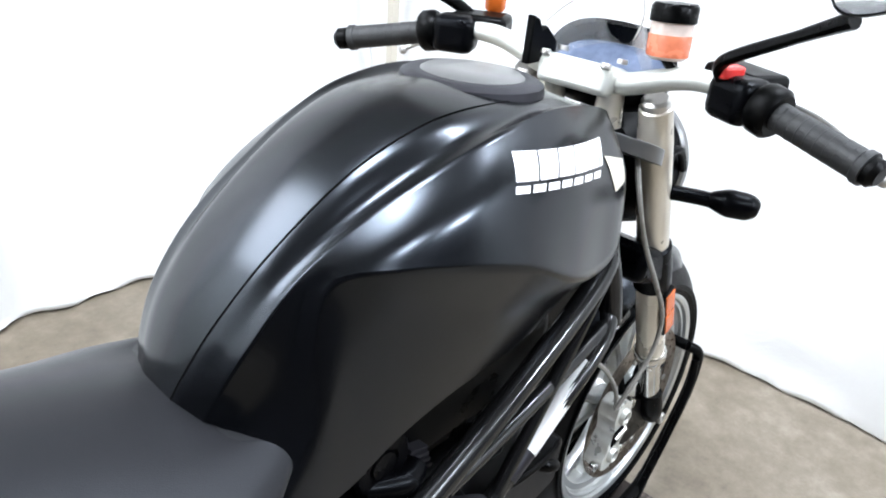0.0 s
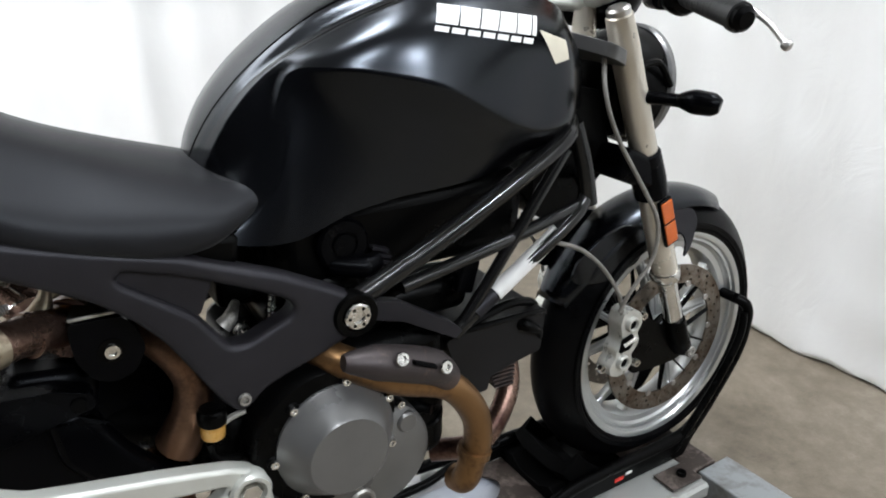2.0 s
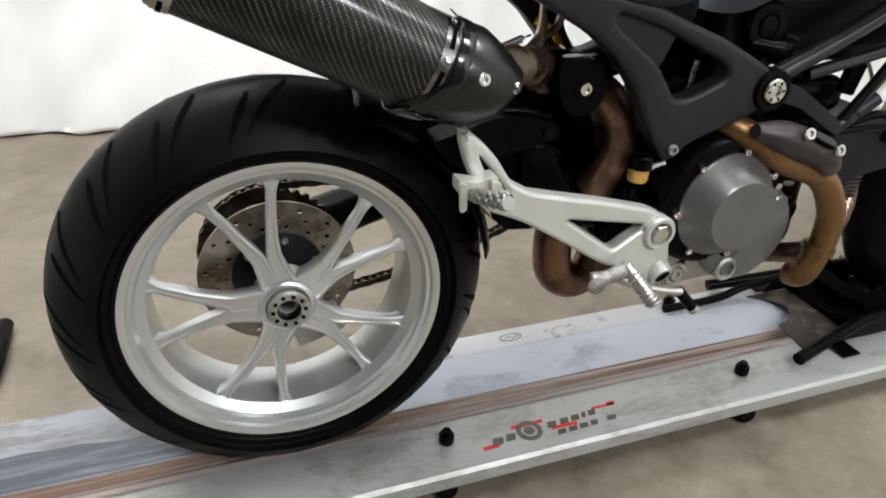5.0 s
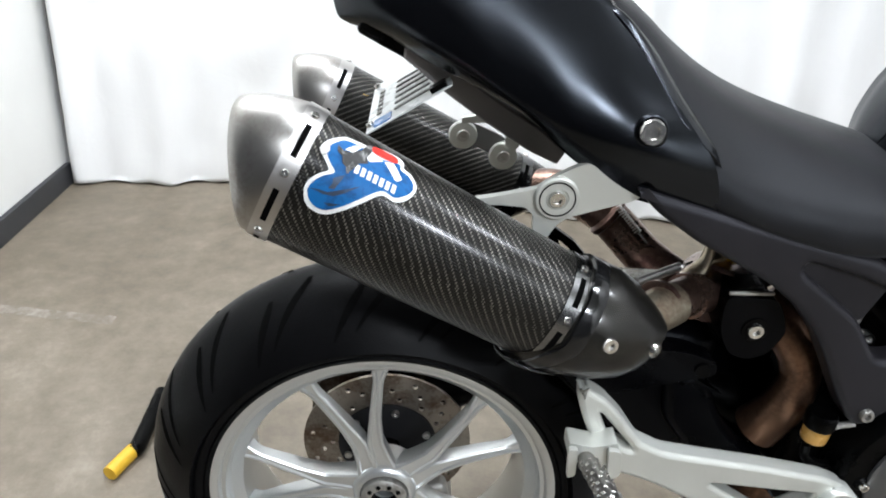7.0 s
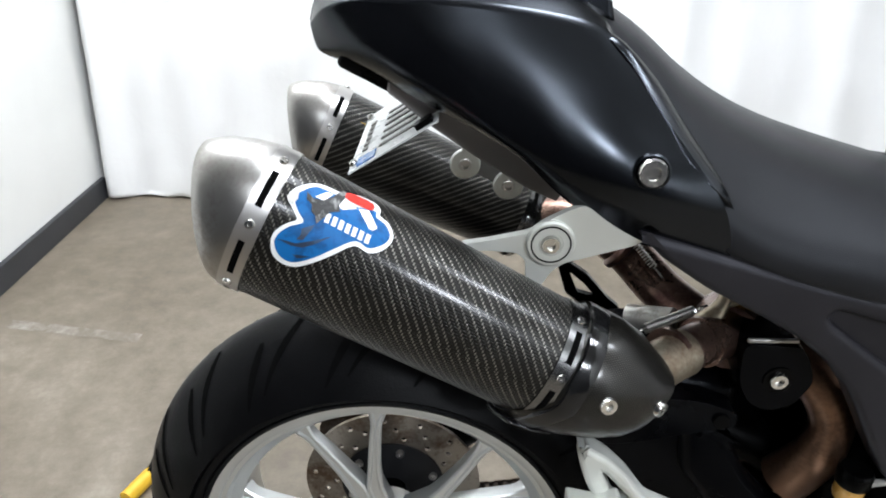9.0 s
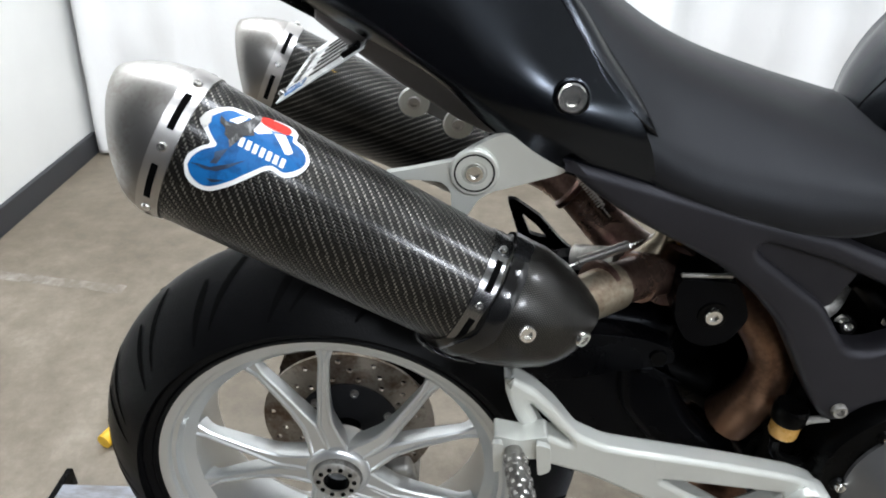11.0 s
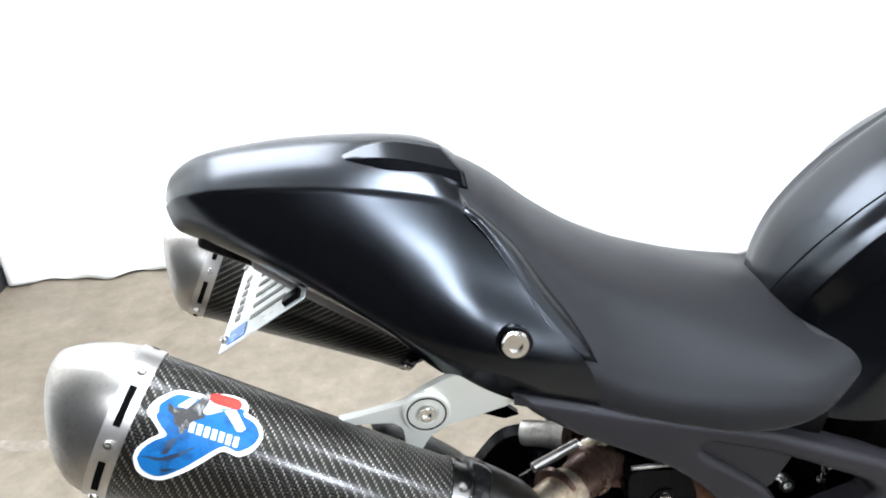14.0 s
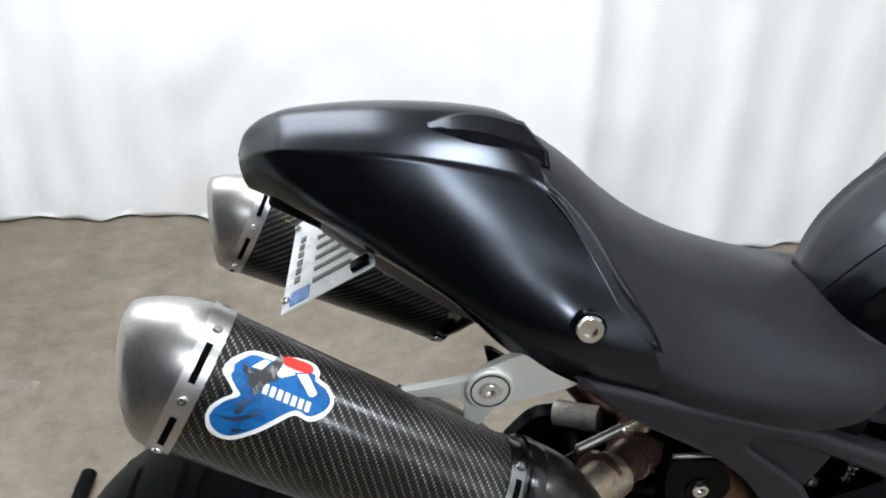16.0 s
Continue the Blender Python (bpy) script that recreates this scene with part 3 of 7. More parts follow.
def curtain(name, base, length, high, fold, seed, label, lean=0.0):
    """A hanging cloth. base(s): the foot's place at s metres along it, and the way it faces."""
    bm = bmesh.new()
    cols, rows = int(length / 0.022), 60
    grid = []
    for j in range(rows + 1):
        z = 0.004 + high * (j / rows) ** 1.3
        line = []
        for i in range(cols + 1):
            s = length * i / cols
            p, face = base(s)
            low = 1 - 0.55 * min(1, z / high)
            w = fold * low * (math.sin(s * 17 + seed + 1.5 * math.sin(s * 5.3)) * 0.55 + math.sin(s * 7.1 + seed * 2 + 0.6 * z) + 0.4 * math.sin(s * 31 + 2 * math.sin(3 * s) + seed))
            crease = noise.noise(Vector((s * 3.1, z * 2.6, seed))) * 0.014 + abs(noise.noise(Vector((s * 5 + 2 * z, z * 4 - s, seed + 9)))) * 0.008 + abs(noise.noise(Vector((s * 3 - 3 * z, z * 2.5 + 2 * s, seed + 4)))) * 0.010
            w -= lean * min(z, 0.95)
            hem = 0.012 * max(0, 1 - z / 0.06) * math.sin(s * 23 + seed)
            line.append(bm.verts.new((p[0] + face[0] * (w + crease), p[1] + face[1] * (w + crease), z + (hem if j else 0.6 * abs(hem)))))
        grid.append(line)
    for j in range(rows):
        for i in range(cols):
            bm.faces.new((grid[j][i], grid[j][i + 1], grid[j + 1][i + 1], grid[j + 1][i]))
    ob = tagged(part(name, bm, CLOTH, None, "", 80), label, "curtain")
    mod = ob.modifiers.new("cloth", "SOLIDIFY")
    mod.thickness = 0.003
    return ob


def back_base(s):
    x = -1.272 + s
    y = table(x, [-1.5, -1.2, -0.90, -0.63, -0.36, 0.32, 0.79, 1.11, 1.34, 1.9, 2.4], [1.90, 1.835, 1.80, 1.845, 1.84, 1.70, 1.50, 1.545, 1.58, 1.60, 1.62])
    return (x, y), (0, -1)


def right_base(s):
    y = -1.5 + s
    return (table(y, [-4, -0.45, -0.2, 0.2, 0.5, 1.7], [2.30, 2.26, 2.27, 2.28, 2.30, 2.32]), y), (-1, 0)


curtain("backdrop_curtain", back_base, 3.60, 2.9, 0.026, 1.0, "white cloth backdrop hanging in soft folds to the floor", 0.12)
curtain("backdrop_curtain", right_base, 3.36, 2.9, 0.010, 4.0, "white creased cloth backdrop hanging to the floor")
structure("corner_trim", box((2.235, 1.47, 1.46), (0.035, 0.03, 2.9)), BEIGE, "slim beige post where the backdrops meet", "post", bevel=0.004)

for lamp_at in LAMPS:
    lamp = thing("ceiling_light", "unseen square white ceiling lamp with a frosted diffuser", "lamp", "ceiling lamps")
    lamp.location = lamp_at[:3]
    wide = lamp_at[4]
    part("frame", box((0, 0, 0.025), (wide + 0.10, wide + 0.10, 0.05)), WALL_PAINT, lamp, bevel=0.006)
    part("diffuser", box((0, 0, -0.002), (wide + 0.04, wide + 0.04, 0.004)), LAMP_FACE, lamp)
    light = bpy.data.lights.new("lamp_light", "AREA")
    light.energy, light.shape, light.size, light.color = lamp_at[3], "SQUARE", wide, (0.97, 0.985, 1.0)
    lo = new("lamp_light", light)
    lo.location = (lamp_at[0], lamp_at[1], lamp_at[2] - 0.012)


def profile_bar(section, x0, x1, pieces=1):
    """A bar along x with the section (y, z)."""
    bm = bmesh.new()
    add_rings(bm, [[Vector((x0 + (x1 - x0) * k / pieces, y, z)) for y, z in section] for k in range(pieces + 1)])
    return bm


mark = bmesh.new()
add_rings(mark, [[Vector((-1.18 + 0.40 * k / 20, 0.945 - 0.065 * k / 20 + e * (0.020 + 0.006 * noise.noise(Vector((k * 0.7, e, 3)))), 0.0012)) for e in (-1, 1)] for k in range(21)], closed=False, caps=False)
structure("floor_marking", mark, FLOOR_LINE, "faded white painted line on the concrete", "floor marking")

# the roll-on rail under the motorcycle
R0, R1 = -0.56, 1.475
rail = thing("motorcycle_rail", "scuffed galvanised steel wheel rail on small casters", "rail")
part("near_flange", profile_bar([(-0.191, 0.040), (-0.195, 0.044), (-0.195, 0.068), (-0.189, 0.0735), (-0.072, 0.0735), (-0.068, 0.0715), (-0.068, 0.068), (-0.185, 0.068), (-0.187, 0.040)], R0, R1), RAIL, rail, "pale galvanised flange with printed marks", 30)
part("far_flange", profile_bar([(0.148, 0.040), (0.152, 0.044), (0.152, 0.068), (0.146, 0.0735), (0.094, 0.0735), (0.090, 0.0715), (0.090, 0.068), (0.142, 0.068), (0.144, 0.040)], -0.12, R1), RAIL_DULL, rail, "dull galvanised flange with black scuffs", 30)
part("rear_flange", profile_bar([(0.148, 0.040), (0.152, 0.044), (0.152, 0.068), (0.146, 0.0735), (0.094, 0.0735), (0.090, 0.0715), (0.090, 0.068), (0.142, 0.068), (0.144, 0.040)], R0, -0.12), REAR_ZINC, rail, "darker grey flange end", 30)
part("near_slope", profile_bar([(-0.0675, 0.0705), (-0.0480, 0.0590), (-0.0195, 0.0405), (-0.0195, 0.0340), (-0.0715, 0.0660)], R0, R1), PINK_SCUFF, rail, "pinkish scuffed inner slope", 30)
part("far_slope", profile_bar([(0.0895, 0.0715), (0.0095, 0.0410), (0.0095, 0.0350), (0.0935, 0.0675)], -0.12, 1.12), TROUGH, rail, "blue-grey slope worn by tyres", 30)
part("rear_slope", profile_bar([(0.0895, 0.0715), (0.0095, 0.0410), (0.0095, 0.0350), (0.0935, 0.0675)], R0, -0.12), REAR_ZINC, rail, "darker blue-grey slope", 30)
part("channel_bed", profile_bar([(-0.021, 0.0400), (0.0100, 0.0405), (0.0100, 0.0340), (-0.021, 0.0340)], R0, R1), RUST, rail, "rusty channel bed", 30)
part("channel_lip", profile_bar([(-0.0760, 0.0748), (-0.0640, 0.0748), (-0.0600, 0.0690), (-0.0730, 0.0715)], R0, 1.10), PINK_SCUFF, rail, "rust-streaked lip", 30)
fp = bmesh.new()
notch = [(1.060 + 0.040 * math.sin(math.pi * k / 12), 0.084 - 0.092 * k / 12) for k in range(13)]
edge = [(1.02, -0.098), (1.475, -0.098), (1.475, 0.098), (1.04, 0.098)] + notch + [(1.03, -0.016)]
add_rings(fp, [[Vector((x, y, z)) for x, y in edge] for z in (0.0740, 0.0770)])
part("front_plate", fp, STAINED, rail, "stained brown steel end plate round the trough end", 30)
part("rail_end", box((1.515, 0.0, 0.053), (0.075, 0.30, 0.042)), STAINED, rail, bevel=0.004)
part("cross_beam", box((1.541, -0.303, 0.0465), (0.096, 0.298, 0.053), Euler((0, 0, radians(1.0)))), BEAM, rail, "grey steel outrigger beam", bevel=0.003)
ring = bmesh.new()
add_tube(ring, [(1.549 + 0.021 * math.cos(a) * 0.8, -0.416 - 0.021 * math.cos(a) * 0.6, 0.101 + 0.026 * math.sin(a)) for a in (2 * math.pi * k / 16 for k in range(17))], 0.0068, 8, 49)
part("tie_ring", ring, BLACK, rail, "black steel tie-down ring")
part("beam_foot", lathe([(0.011, 0), (0.011, 0.016), (0.006, 0.016), (0.006, 0.03)], (1.530, -0.425, 0.0), (0, 0, 1), 14), BLACK, rail)
for sx in (0.238, 0.847):
    for sy in (-0.122, 0.121):
        part("knob", lathe([(0.0125, 0), (0.0135, 0.003), (0.0135, 0.016), (0.011, 0.0195), (0.0075, 0.0195), (0.0075, 0.026), (0, 0.026)], (sx, sy, 0.0735), (0, 0, 1), 12), BLACK, rail, "black stud knob")
        castor = part("caster", lathe([(0.0165, -0.009), (0.0185, -0.007), (0.0185, 0.007), (0.0165, 0.009), (0.007, 0.009)], (sx - 0.016, sy * 1.42, 0.0187), (0, 1, 0), 18), BLACK, rail, "small black caster wheel")
        part("caster_fork", box((sx - 0.008, sy * 1.42, 0.050), (0.022, 0.024, 0.024)), STEEL, castor, bevel=0.002)
sc = bmesh.new()
streak = []
for k in range(41):
    f = k / 40
    x, wide = -0.555 + 0.70 * f, 0.056 * (1 - f ** 1.6) + 0.006 + 0.004 * noise.noise(Vector((k * 0.3, 7, 1)))
    streak.append([Vector((x, y, 0.0410 + (y - 0.0095) * 0.381 + 0.0012)) for y in (0.012, 0.012 + 0.5 * wide, 0.012 + wide)])
add_rings(sc, streak, closed=False, caps=False)
part("tyre_streak", sc, OILY, rail, "dark tyre streak in the trough")
part("end_strip", box((R0 - 0.006, 0.0, 0.055), (0.012, 0.37, 0.040)), BLACK, rail, "black rubber end strip", bevel=0.002)
# printed marks on the flange
for x0, wide, y0, deep, mat in [(0.312, 0.020, -0.149, 0.020, DARK_PRINT), (0.338, 0.018, -0.146, 0.020, DARK_PRINT), (0.420, 0.017, -0.139, 0.018, DARK_PRINT), (0.446, 0.016, -0.137, 0.017, DARK_PRINT),
                                (0.468, 0.016, -0.136, 0.016, DARK_PRINT), (0.490, 0.008, -0.134, 0.016, DARK_PRINT), (0.504, 0.014, -0.133, 0.016, DARK_PRINT), (0.430, 0.016, -0.160, 0.014, DARK_PRINT),
                                (0.452, 0.016, -0.159, 0.014, DARK_PRINT), (0.474, 0.016, -0.158, 0.014, DARK_PRINT), (0.496, 0.014, -0.157, 0.014, DARK_PRINT), (0.530, 0.018, -0.155, 0.014, DARK_PRINT),
                                (0.292, 0.030, -0.158, 0.010, RED_PRINT), (0.356, 0.060, -0.126, 0.010, RED_PRINT), (0.424, 0.050, -0.148, 0.009, RED_PRINT), (0.515, 0.045, -0.124, 0.007, RED_PRINT), (0.548, 0.016, -0.122, 0.012, RED_PRINT)]:
    m = bmesh.new()
    shear, deep = 0.35, 0.78 * deep
    ring_pts = [(x0 - shear * deep / 2, y0 - deep / 2), (x0 + wide - shear * deep / 2, y0 - deep / 2), (x0 + wide + shear * deep / 2, y0 + deep / 2), (x0 + shear * deep / 2, y0 + deep / 2)]
    add_rings(m, [[Vector((x, y, z)) for x, y in ring_pts] for z in (0.0736, 0.0741)])
    part("printed_mark", m, mat, rail)
gear = lathe([(0.0235, 0.0), (0.0235, 0.0006), (0.0145, 0.0006), (0.0145, 0.0)], (0.384, -0.141, 0.0736), (0, 0, 1), 20, True)
part("printed_mark", gear, DARK_PRINT, rail, "dark printed wheel emblem")
part("printed_mark", lathe([(0.010, 0.0), (0.010, 0.0006), (0.0, 0.0006)], (0.384, -0.141, 0.0736), (0, 0, 1), 14), DARK_PRINT, rail)
scribble = lathe([(0.020, 0.0), (0.020, 0.0006), (0.0165, 0.0006), (0.0165, 0.0)], (0, 0, 0), (0, 0, 1), 24, True)
bmesh.ops.transform(scribble, matrix=Matrix.Translation((0.462, 0.118, 0.0736)) @ Matrix.Diagonal((1.25, 0.62, 1, 1)), verts=scribble.verts)
part("scribble", scribble, SMUDGE, rail, "grey oval scribble")
part("scribble", tube([(0.448, 0.112, 0.0738), (0.458, 0.121, 0.0738), (0.468, 0.114, 0.0738), (0.478, 0.122, 0.0738)], 0.0012, 5, 16, 0.4), SMUDGE, rail)
part("scribble", tube([(0.560, 0.118, 0.0738), (0.575, 0.124, 0.0738), (0.590, 0.116, 0.0738), (0.606, 0.124, 0.0738)], 0.0012, 5, 16, 0.4), SMUDGE, rail)

# the black wheel chock on the rail's front
chock = thing("wheel_chock", "black tubular steel wheel chock bolted to the rail", "wheel chock")
for side in (-1, 1):
    part("side_tube", tube([(0.962, side * 0.142, 0.094), (1.10, side * 0.112, 0.112), (1.20, side * 0.098, 0.122), (1.47, side * 0.094, 0.124), (1.53, side * 0.090, 0.135)], 0.0125, 12, 26), BLACK, chock)
    part("side_plate", plate([(1.09, 0.0775), (1.50, 0.0775), (1.53, 0.125), (1.20, 0.128), (1.11, 0.112)], side * 0.1005 - 0.002, 0.004), BLACK, chock, "black side plate with scraped stickers")
    part("hoop", tube([(1.50, side * 0.088, 0.085), (1.575, side * 0.088, 0.17), (1.648, side * 0.090, 0.285), (1.664, side * 0.090, 0.36), (1.656, side * 0.088, 0.398), (1.640, side * 0.070, 0.412)], 0.0115, 12, 30), BLACK, chock)
    part("brace", tube([(1.47, side * 0.100, 0.10), (1.570, side * 0.100, 0.222), (1.634, side * 0.098, 0.325), (1.646, side * 0.092, 0.385)], 0.0085, 10, 20), BLACK, chock)
    part("foot_plate", box((1.096, side * 0.127, 0.0795), (0.042, 0.048, 0.004)), BLACK, chock, bevel=0.001)
    part("end_plate", box((1.43, side * 0.150, 0.0800), (0.085, 0.055, 0.005)), STAINED, chock, bevel=0.001)
    part("bolt", bolt((1.44, side * 0.150, 0.082), (0, 0, 1), 0.011, 0.008, False), BLACK, chock)
part("top_bar", tube([(1.640, -0.070, 0.412), (1.640, 0.070, 0.412)], 0.0115, 12), BLACK, chock)
part("cradle", profile_bar([(-0.075, 0.082), (0.075, 0.082), (0.075, 0.092), (0.035, 0.066), (-0.035, 0.066), (-0.075, 0.092)], 1.16, 1.36), BLACK, chock, "black pivoting cradle under the tyre")
# a blacker tone than the tubes carries the shade under the tyre
part("chock_base", profile_bar([(-0.096, 0.0785), (0.096, 0.0785), (0.096, 0.100), (0.060, 0.112), (0.030, 0.094), (-0.030, 0.094), (-0.060, 0.112), (-0.096, 0.100)], 1.15, 1.27), JOINT_SHADE, chock, "chock body, blackened for the shade under the tyre", 35, 0.002)
cr = bmesh.new()
add_rings(cr, [[Vector((1.447 + r * math.cos(a), y, 0.362 + r * math.sin(a))) for y, r in ((-0.078, 0.300), (-0.078, 0.352), (-0.040, 0.362), (0.040, 0.362), (0.078, 0.352), (0.078, 0.300), (0.070, 0.300), (0.066, 0.328), (0.0, 0.336), (-0.066, 0.328), (-0.070, 0.300))] for a in (radians(218 + 24 * k / 14) for k in range(15))])
# tyre's shade is painted on here too, with the same blacker tone
part("cradle_back", cr, JOINT_SHADE, chock, "curved cradle behind the tyre, blackened for the tyre's shade", 35, 0.002)
part("low_bar", tube([(0.82, 0.100, 0.084), (0.96, 0.100, 0.086), (1.03, 0.100, 0.104), (1.14, 0.095, 0.118)], 0.009, 10, 20), BLACK, chock)
part("sticker", box((1.305, -0.1030, 0.094), (0.024, 0.001, 0.009)), RED_PRINT, chock, "scraped red and white sticker")
part("sticker", box((1.332, -0.1030, 0.100), (0.018, 0.001, 0.006)), WHITE, chock, "scraped white sticker")

# a yellow and black bar on the floor behind the rail's far side
bar = thing("floor_bar", "yellow bar with black ends lying on the floor", "bar")
part("yellow_tube", tube([(-0.572, 0.306, 0.016), (-0.548, 0.374, 0.016)], 0.016, 10), YELLOW, bar)
part("black_end", tube([(-0.548, 0.374, 0.017), (-0.542, 0.392, 0.017), (-0.546, 0.560, 0.017)], 0.017, 10), BLACK, bar)

# ---- the motorcycle ----
bike = thing("motorcycle", "matte black naked motorcycle with silver wheels and carbon mufflers", "motorcycle")
REAR, FRONT = Vector((0.003, -0.005, 0.363)), Vector((1.447, 0, 0.362))


def tyre_bm(centre, radius, width, bead, bead_half, crown):
    prof = []
    count = 25
    for k in range(count):
        a = -1 + 2 * k / (count - 1)
        y = a * width / 2
        prof.append((radius - crown * (abs(a) ** 2.1), y))
    left = [(bead, -bead_half), (bead + 0.003, -bead_half - 0.0050), (bead + 0.0085, -bead_half - 0.0070), (bead + 0.0100, -bead_half - 0.0052), (bead + 0.0115, -bead_half - 0.0070), (bead + 0.020, -bead_half - 0.0092), (bead + 0.0215, -bead_half - 0.0078), (bead + 0.023, -bead_half - 0.0095), (0.5 * (bead + radius - crown) + 0.012, -width / 2 * 0.985)]
    right = [(r, -y) for r, y in reversed(left)]
    inner = [(bead + 0.002, bead_half - 0.004), (bead + 0.002, -bead_half + 0.004)]
    return lathe(left + prof + right + inner, centre, (0, 1, 0), 96, True)


def rim_bm(centre, half, r_out, r_well, lip):
    prof = [(r_out, -half), (r_out + 0.001, -half + 0.004), (r_out - 0.006, -half + 0.007), (r_well + 0.013, -half + 0.016), (r_well + 0.004, -half * 0.55), (r_well, -half * 0.3), (r_well, half * 0.3), (r_well + 0.004, half * 0.55), (r_well + 0.013, half - 0.016), (r_out - 0.006, half - 0.007), (r_out, half - 0.004), (r_out, half),
            (r_out - lip, half), (r_out - lip - 0.004, half - 0.006), (r_well - 0.003, half * 0.6), (r_well - 0.008, half * 0.3), (r_well - 0.008, -half * 0.3), (r_well - 0.003, -half * 0.6), (r_out - lip - 0.016, -half + 0.020), (r_out - lip - 0.0125, -half + 0.0095), (r_out - lip - 0.007, -half + 0.009), (r_out - lip - 0.0045, -half + 0.003), (r_out - lip + 0.0005, -half + 0.0005)]
    return lathe(prof, centre, (0, 1, 0), 96, True)


def spoke_bm(centre, stem, way, y_hub, y_rim, depth):
    """One arm of a forked spoke: half of the stem at the hub, then a slim bowed bar out to the rim."""
    bm = bmesh.new()
    rings = []
    r_hub, r_fork, r_rim = 0.034, 0.080, 0.1865
    along, across = Vector((math.cos(stem), 0, math.sin(stem))), Vector((-math.sin(stem), 0, math.cos(stem)))
    for k in range(25):
        f = k / 24
        r = r_hub + (r_rim - r_hub) * f
        g = max(0.0, (r - r_fork) / (r_rim - r_fork))
        off = way * (0.0115 - 0.001 * min(1, f * 3) if g == 0 else 0.0105 + 0.0385 * (0.80 * g + 0.20 * g * g))
        mid = centre + along * r + across * off + Vector((0, y_hub + (y_rim - y_hub) * f, 0))
        tang = across if g == 0 else (across - along * way * 0.33 * min(1, g * 4)).normalized()
        w = table(f, [0, 0.15, 0.34, 0.5, 0.9, 1.0], [0.0155, 0.0122, 0.0108, 0.0082, 0.0068, 0.0110])
        d = depth * table(f, [0, 0.3, 0.9, 1.0], [1.0, 0.85, 0.55, 0.8])
        edge = 0.0022
        sec = [(-w, 0.45 * d), (-w, edge), (-w + edge, 0), (-w + 2.2 * edge, 0.0), (-w + 3.0 * edge, 0.0026), (w - 3.0 * edge, 0.0026), (w - 2.2 * edge, 0.0), (w - edge, 0), (w, edge), (w, 0.45 * d), (w * 0.6, d), (-w * 0.6, d)]
        rings.append([mid + tang * a + Vector((0, b, 0)) for a, b in sec])
    add_rings(bm, rings)
    return bm


def wheel(name, label, centre, radius, width, half, crown, phase, front):
    part_of = part(name, rim_bm(centre, half, 0.232, 0.196, 0.008), SILVER, bike, label, 30)
    part("tyre", tyre_bm(centre, radius, width, 0.2275, half - 0.0045, crown), RUBBER, part_of, "worn black road tyre", 50)
    for k in range(5):
        stem = radians(phase + 72 * k)
        for s in (-1, 1):
            bm = spoke_bm(centre, stem, s, -0.062 if not front else -0.030, -0.048 if not front else -0.020, 0.034 if not front else 0.030)
            part("spoke", bm, SILVER, part_of, "", 35)
    return part_of


rear_wheel = wheel("rear_wheel", "silver forked-spoke rear wheel", REAR, 0.322, 0.186, 0.078, 0.070, 106, False)
part("hub", lathe([(0.046, -0.020), (0.046, -0.050), (0.043, -0.061), (0.038, -0.067), (0.033, -0.068), (0.031, -0.062), (0.012, -0.060), (0.012, -0.020)], REAR, (0, 1, 0), 40, True), SILVER, rear_wheel)
part("hub_nut", lathe([(0.031, -0.0625), (0.031, -0.075), (0.027, -0.078), (0.0175, -0.078), (0.0175, -0.052), (0.031, -0.052)], REAR, (0, 1, 0), 40, True), ALLOY, rear_wheel, "dull steel castle nut")
for k in range(10):
    a = 2 * math.pi * k / 10
    # black disc in place of a drilled hole, dark as its inside
    part("nut_hole_disc", lathe([(0.0032, 0), (0.0032, 0.002), (0, 0.002)], REAR + Vector((0.0235 * math.cos(a), -0.0775, 0.0235 * math.sin(a))), (0, -1, 0), 8), BLACK, rear_wheel)
part("axle_bore", lathe([(0.0173, -0.0765), (0.0155, -0.0765), (0.0155, 0.05), (0.0173, 0.05)], REAR, (0, 1, 0), 24, True), BLACK, rear_wheel)


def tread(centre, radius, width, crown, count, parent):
    """Slanting tread grooves as thin strips hugging the tyre, groove shade put into their colour."""
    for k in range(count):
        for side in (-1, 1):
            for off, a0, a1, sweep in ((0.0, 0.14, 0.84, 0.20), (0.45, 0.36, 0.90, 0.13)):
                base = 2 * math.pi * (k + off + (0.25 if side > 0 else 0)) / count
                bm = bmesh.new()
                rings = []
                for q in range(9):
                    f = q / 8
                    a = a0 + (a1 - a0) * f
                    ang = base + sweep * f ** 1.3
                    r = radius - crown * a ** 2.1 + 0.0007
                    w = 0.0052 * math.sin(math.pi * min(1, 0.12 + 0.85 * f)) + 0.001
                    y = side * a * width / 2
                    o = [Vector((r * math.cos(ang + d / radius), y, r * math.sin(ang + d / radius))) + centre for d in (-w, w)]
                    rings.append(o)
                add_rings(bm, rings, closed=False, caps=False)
                part("tread_strip", bm, JOINT_SHADE, parent)


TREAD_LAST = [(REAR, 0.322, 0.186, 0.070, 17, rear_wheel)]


def ring_of(centre, r, count, start=0.0):
    return [(centre[0] + r * math.cos(start + 2 * math.pi * k / count), centre[1] + r * math.sin(start + 2 * math.pi * k / count)) for k in range(count)]


def disc_bm(centre, r_out, r_in, y, thick, rows, count, hole):
    """A brake disc with holes drilled through it."""
    c = (centre.x, centre.z)
    holes = [ring_of(c, r_in, 48)]
    for j, rad in enumerate(rows):
        for k in range(count):
            a = 2 * math.pi * (k + 0.33 * j) / count
            holes.append(ring_of((c[0] + rad * math.cos(a), c[1] + rad * math.sin(a)), hole, 6, a))
    return plate(ring_of(c, r_out, 72), y - thick / 2, thick, holes)


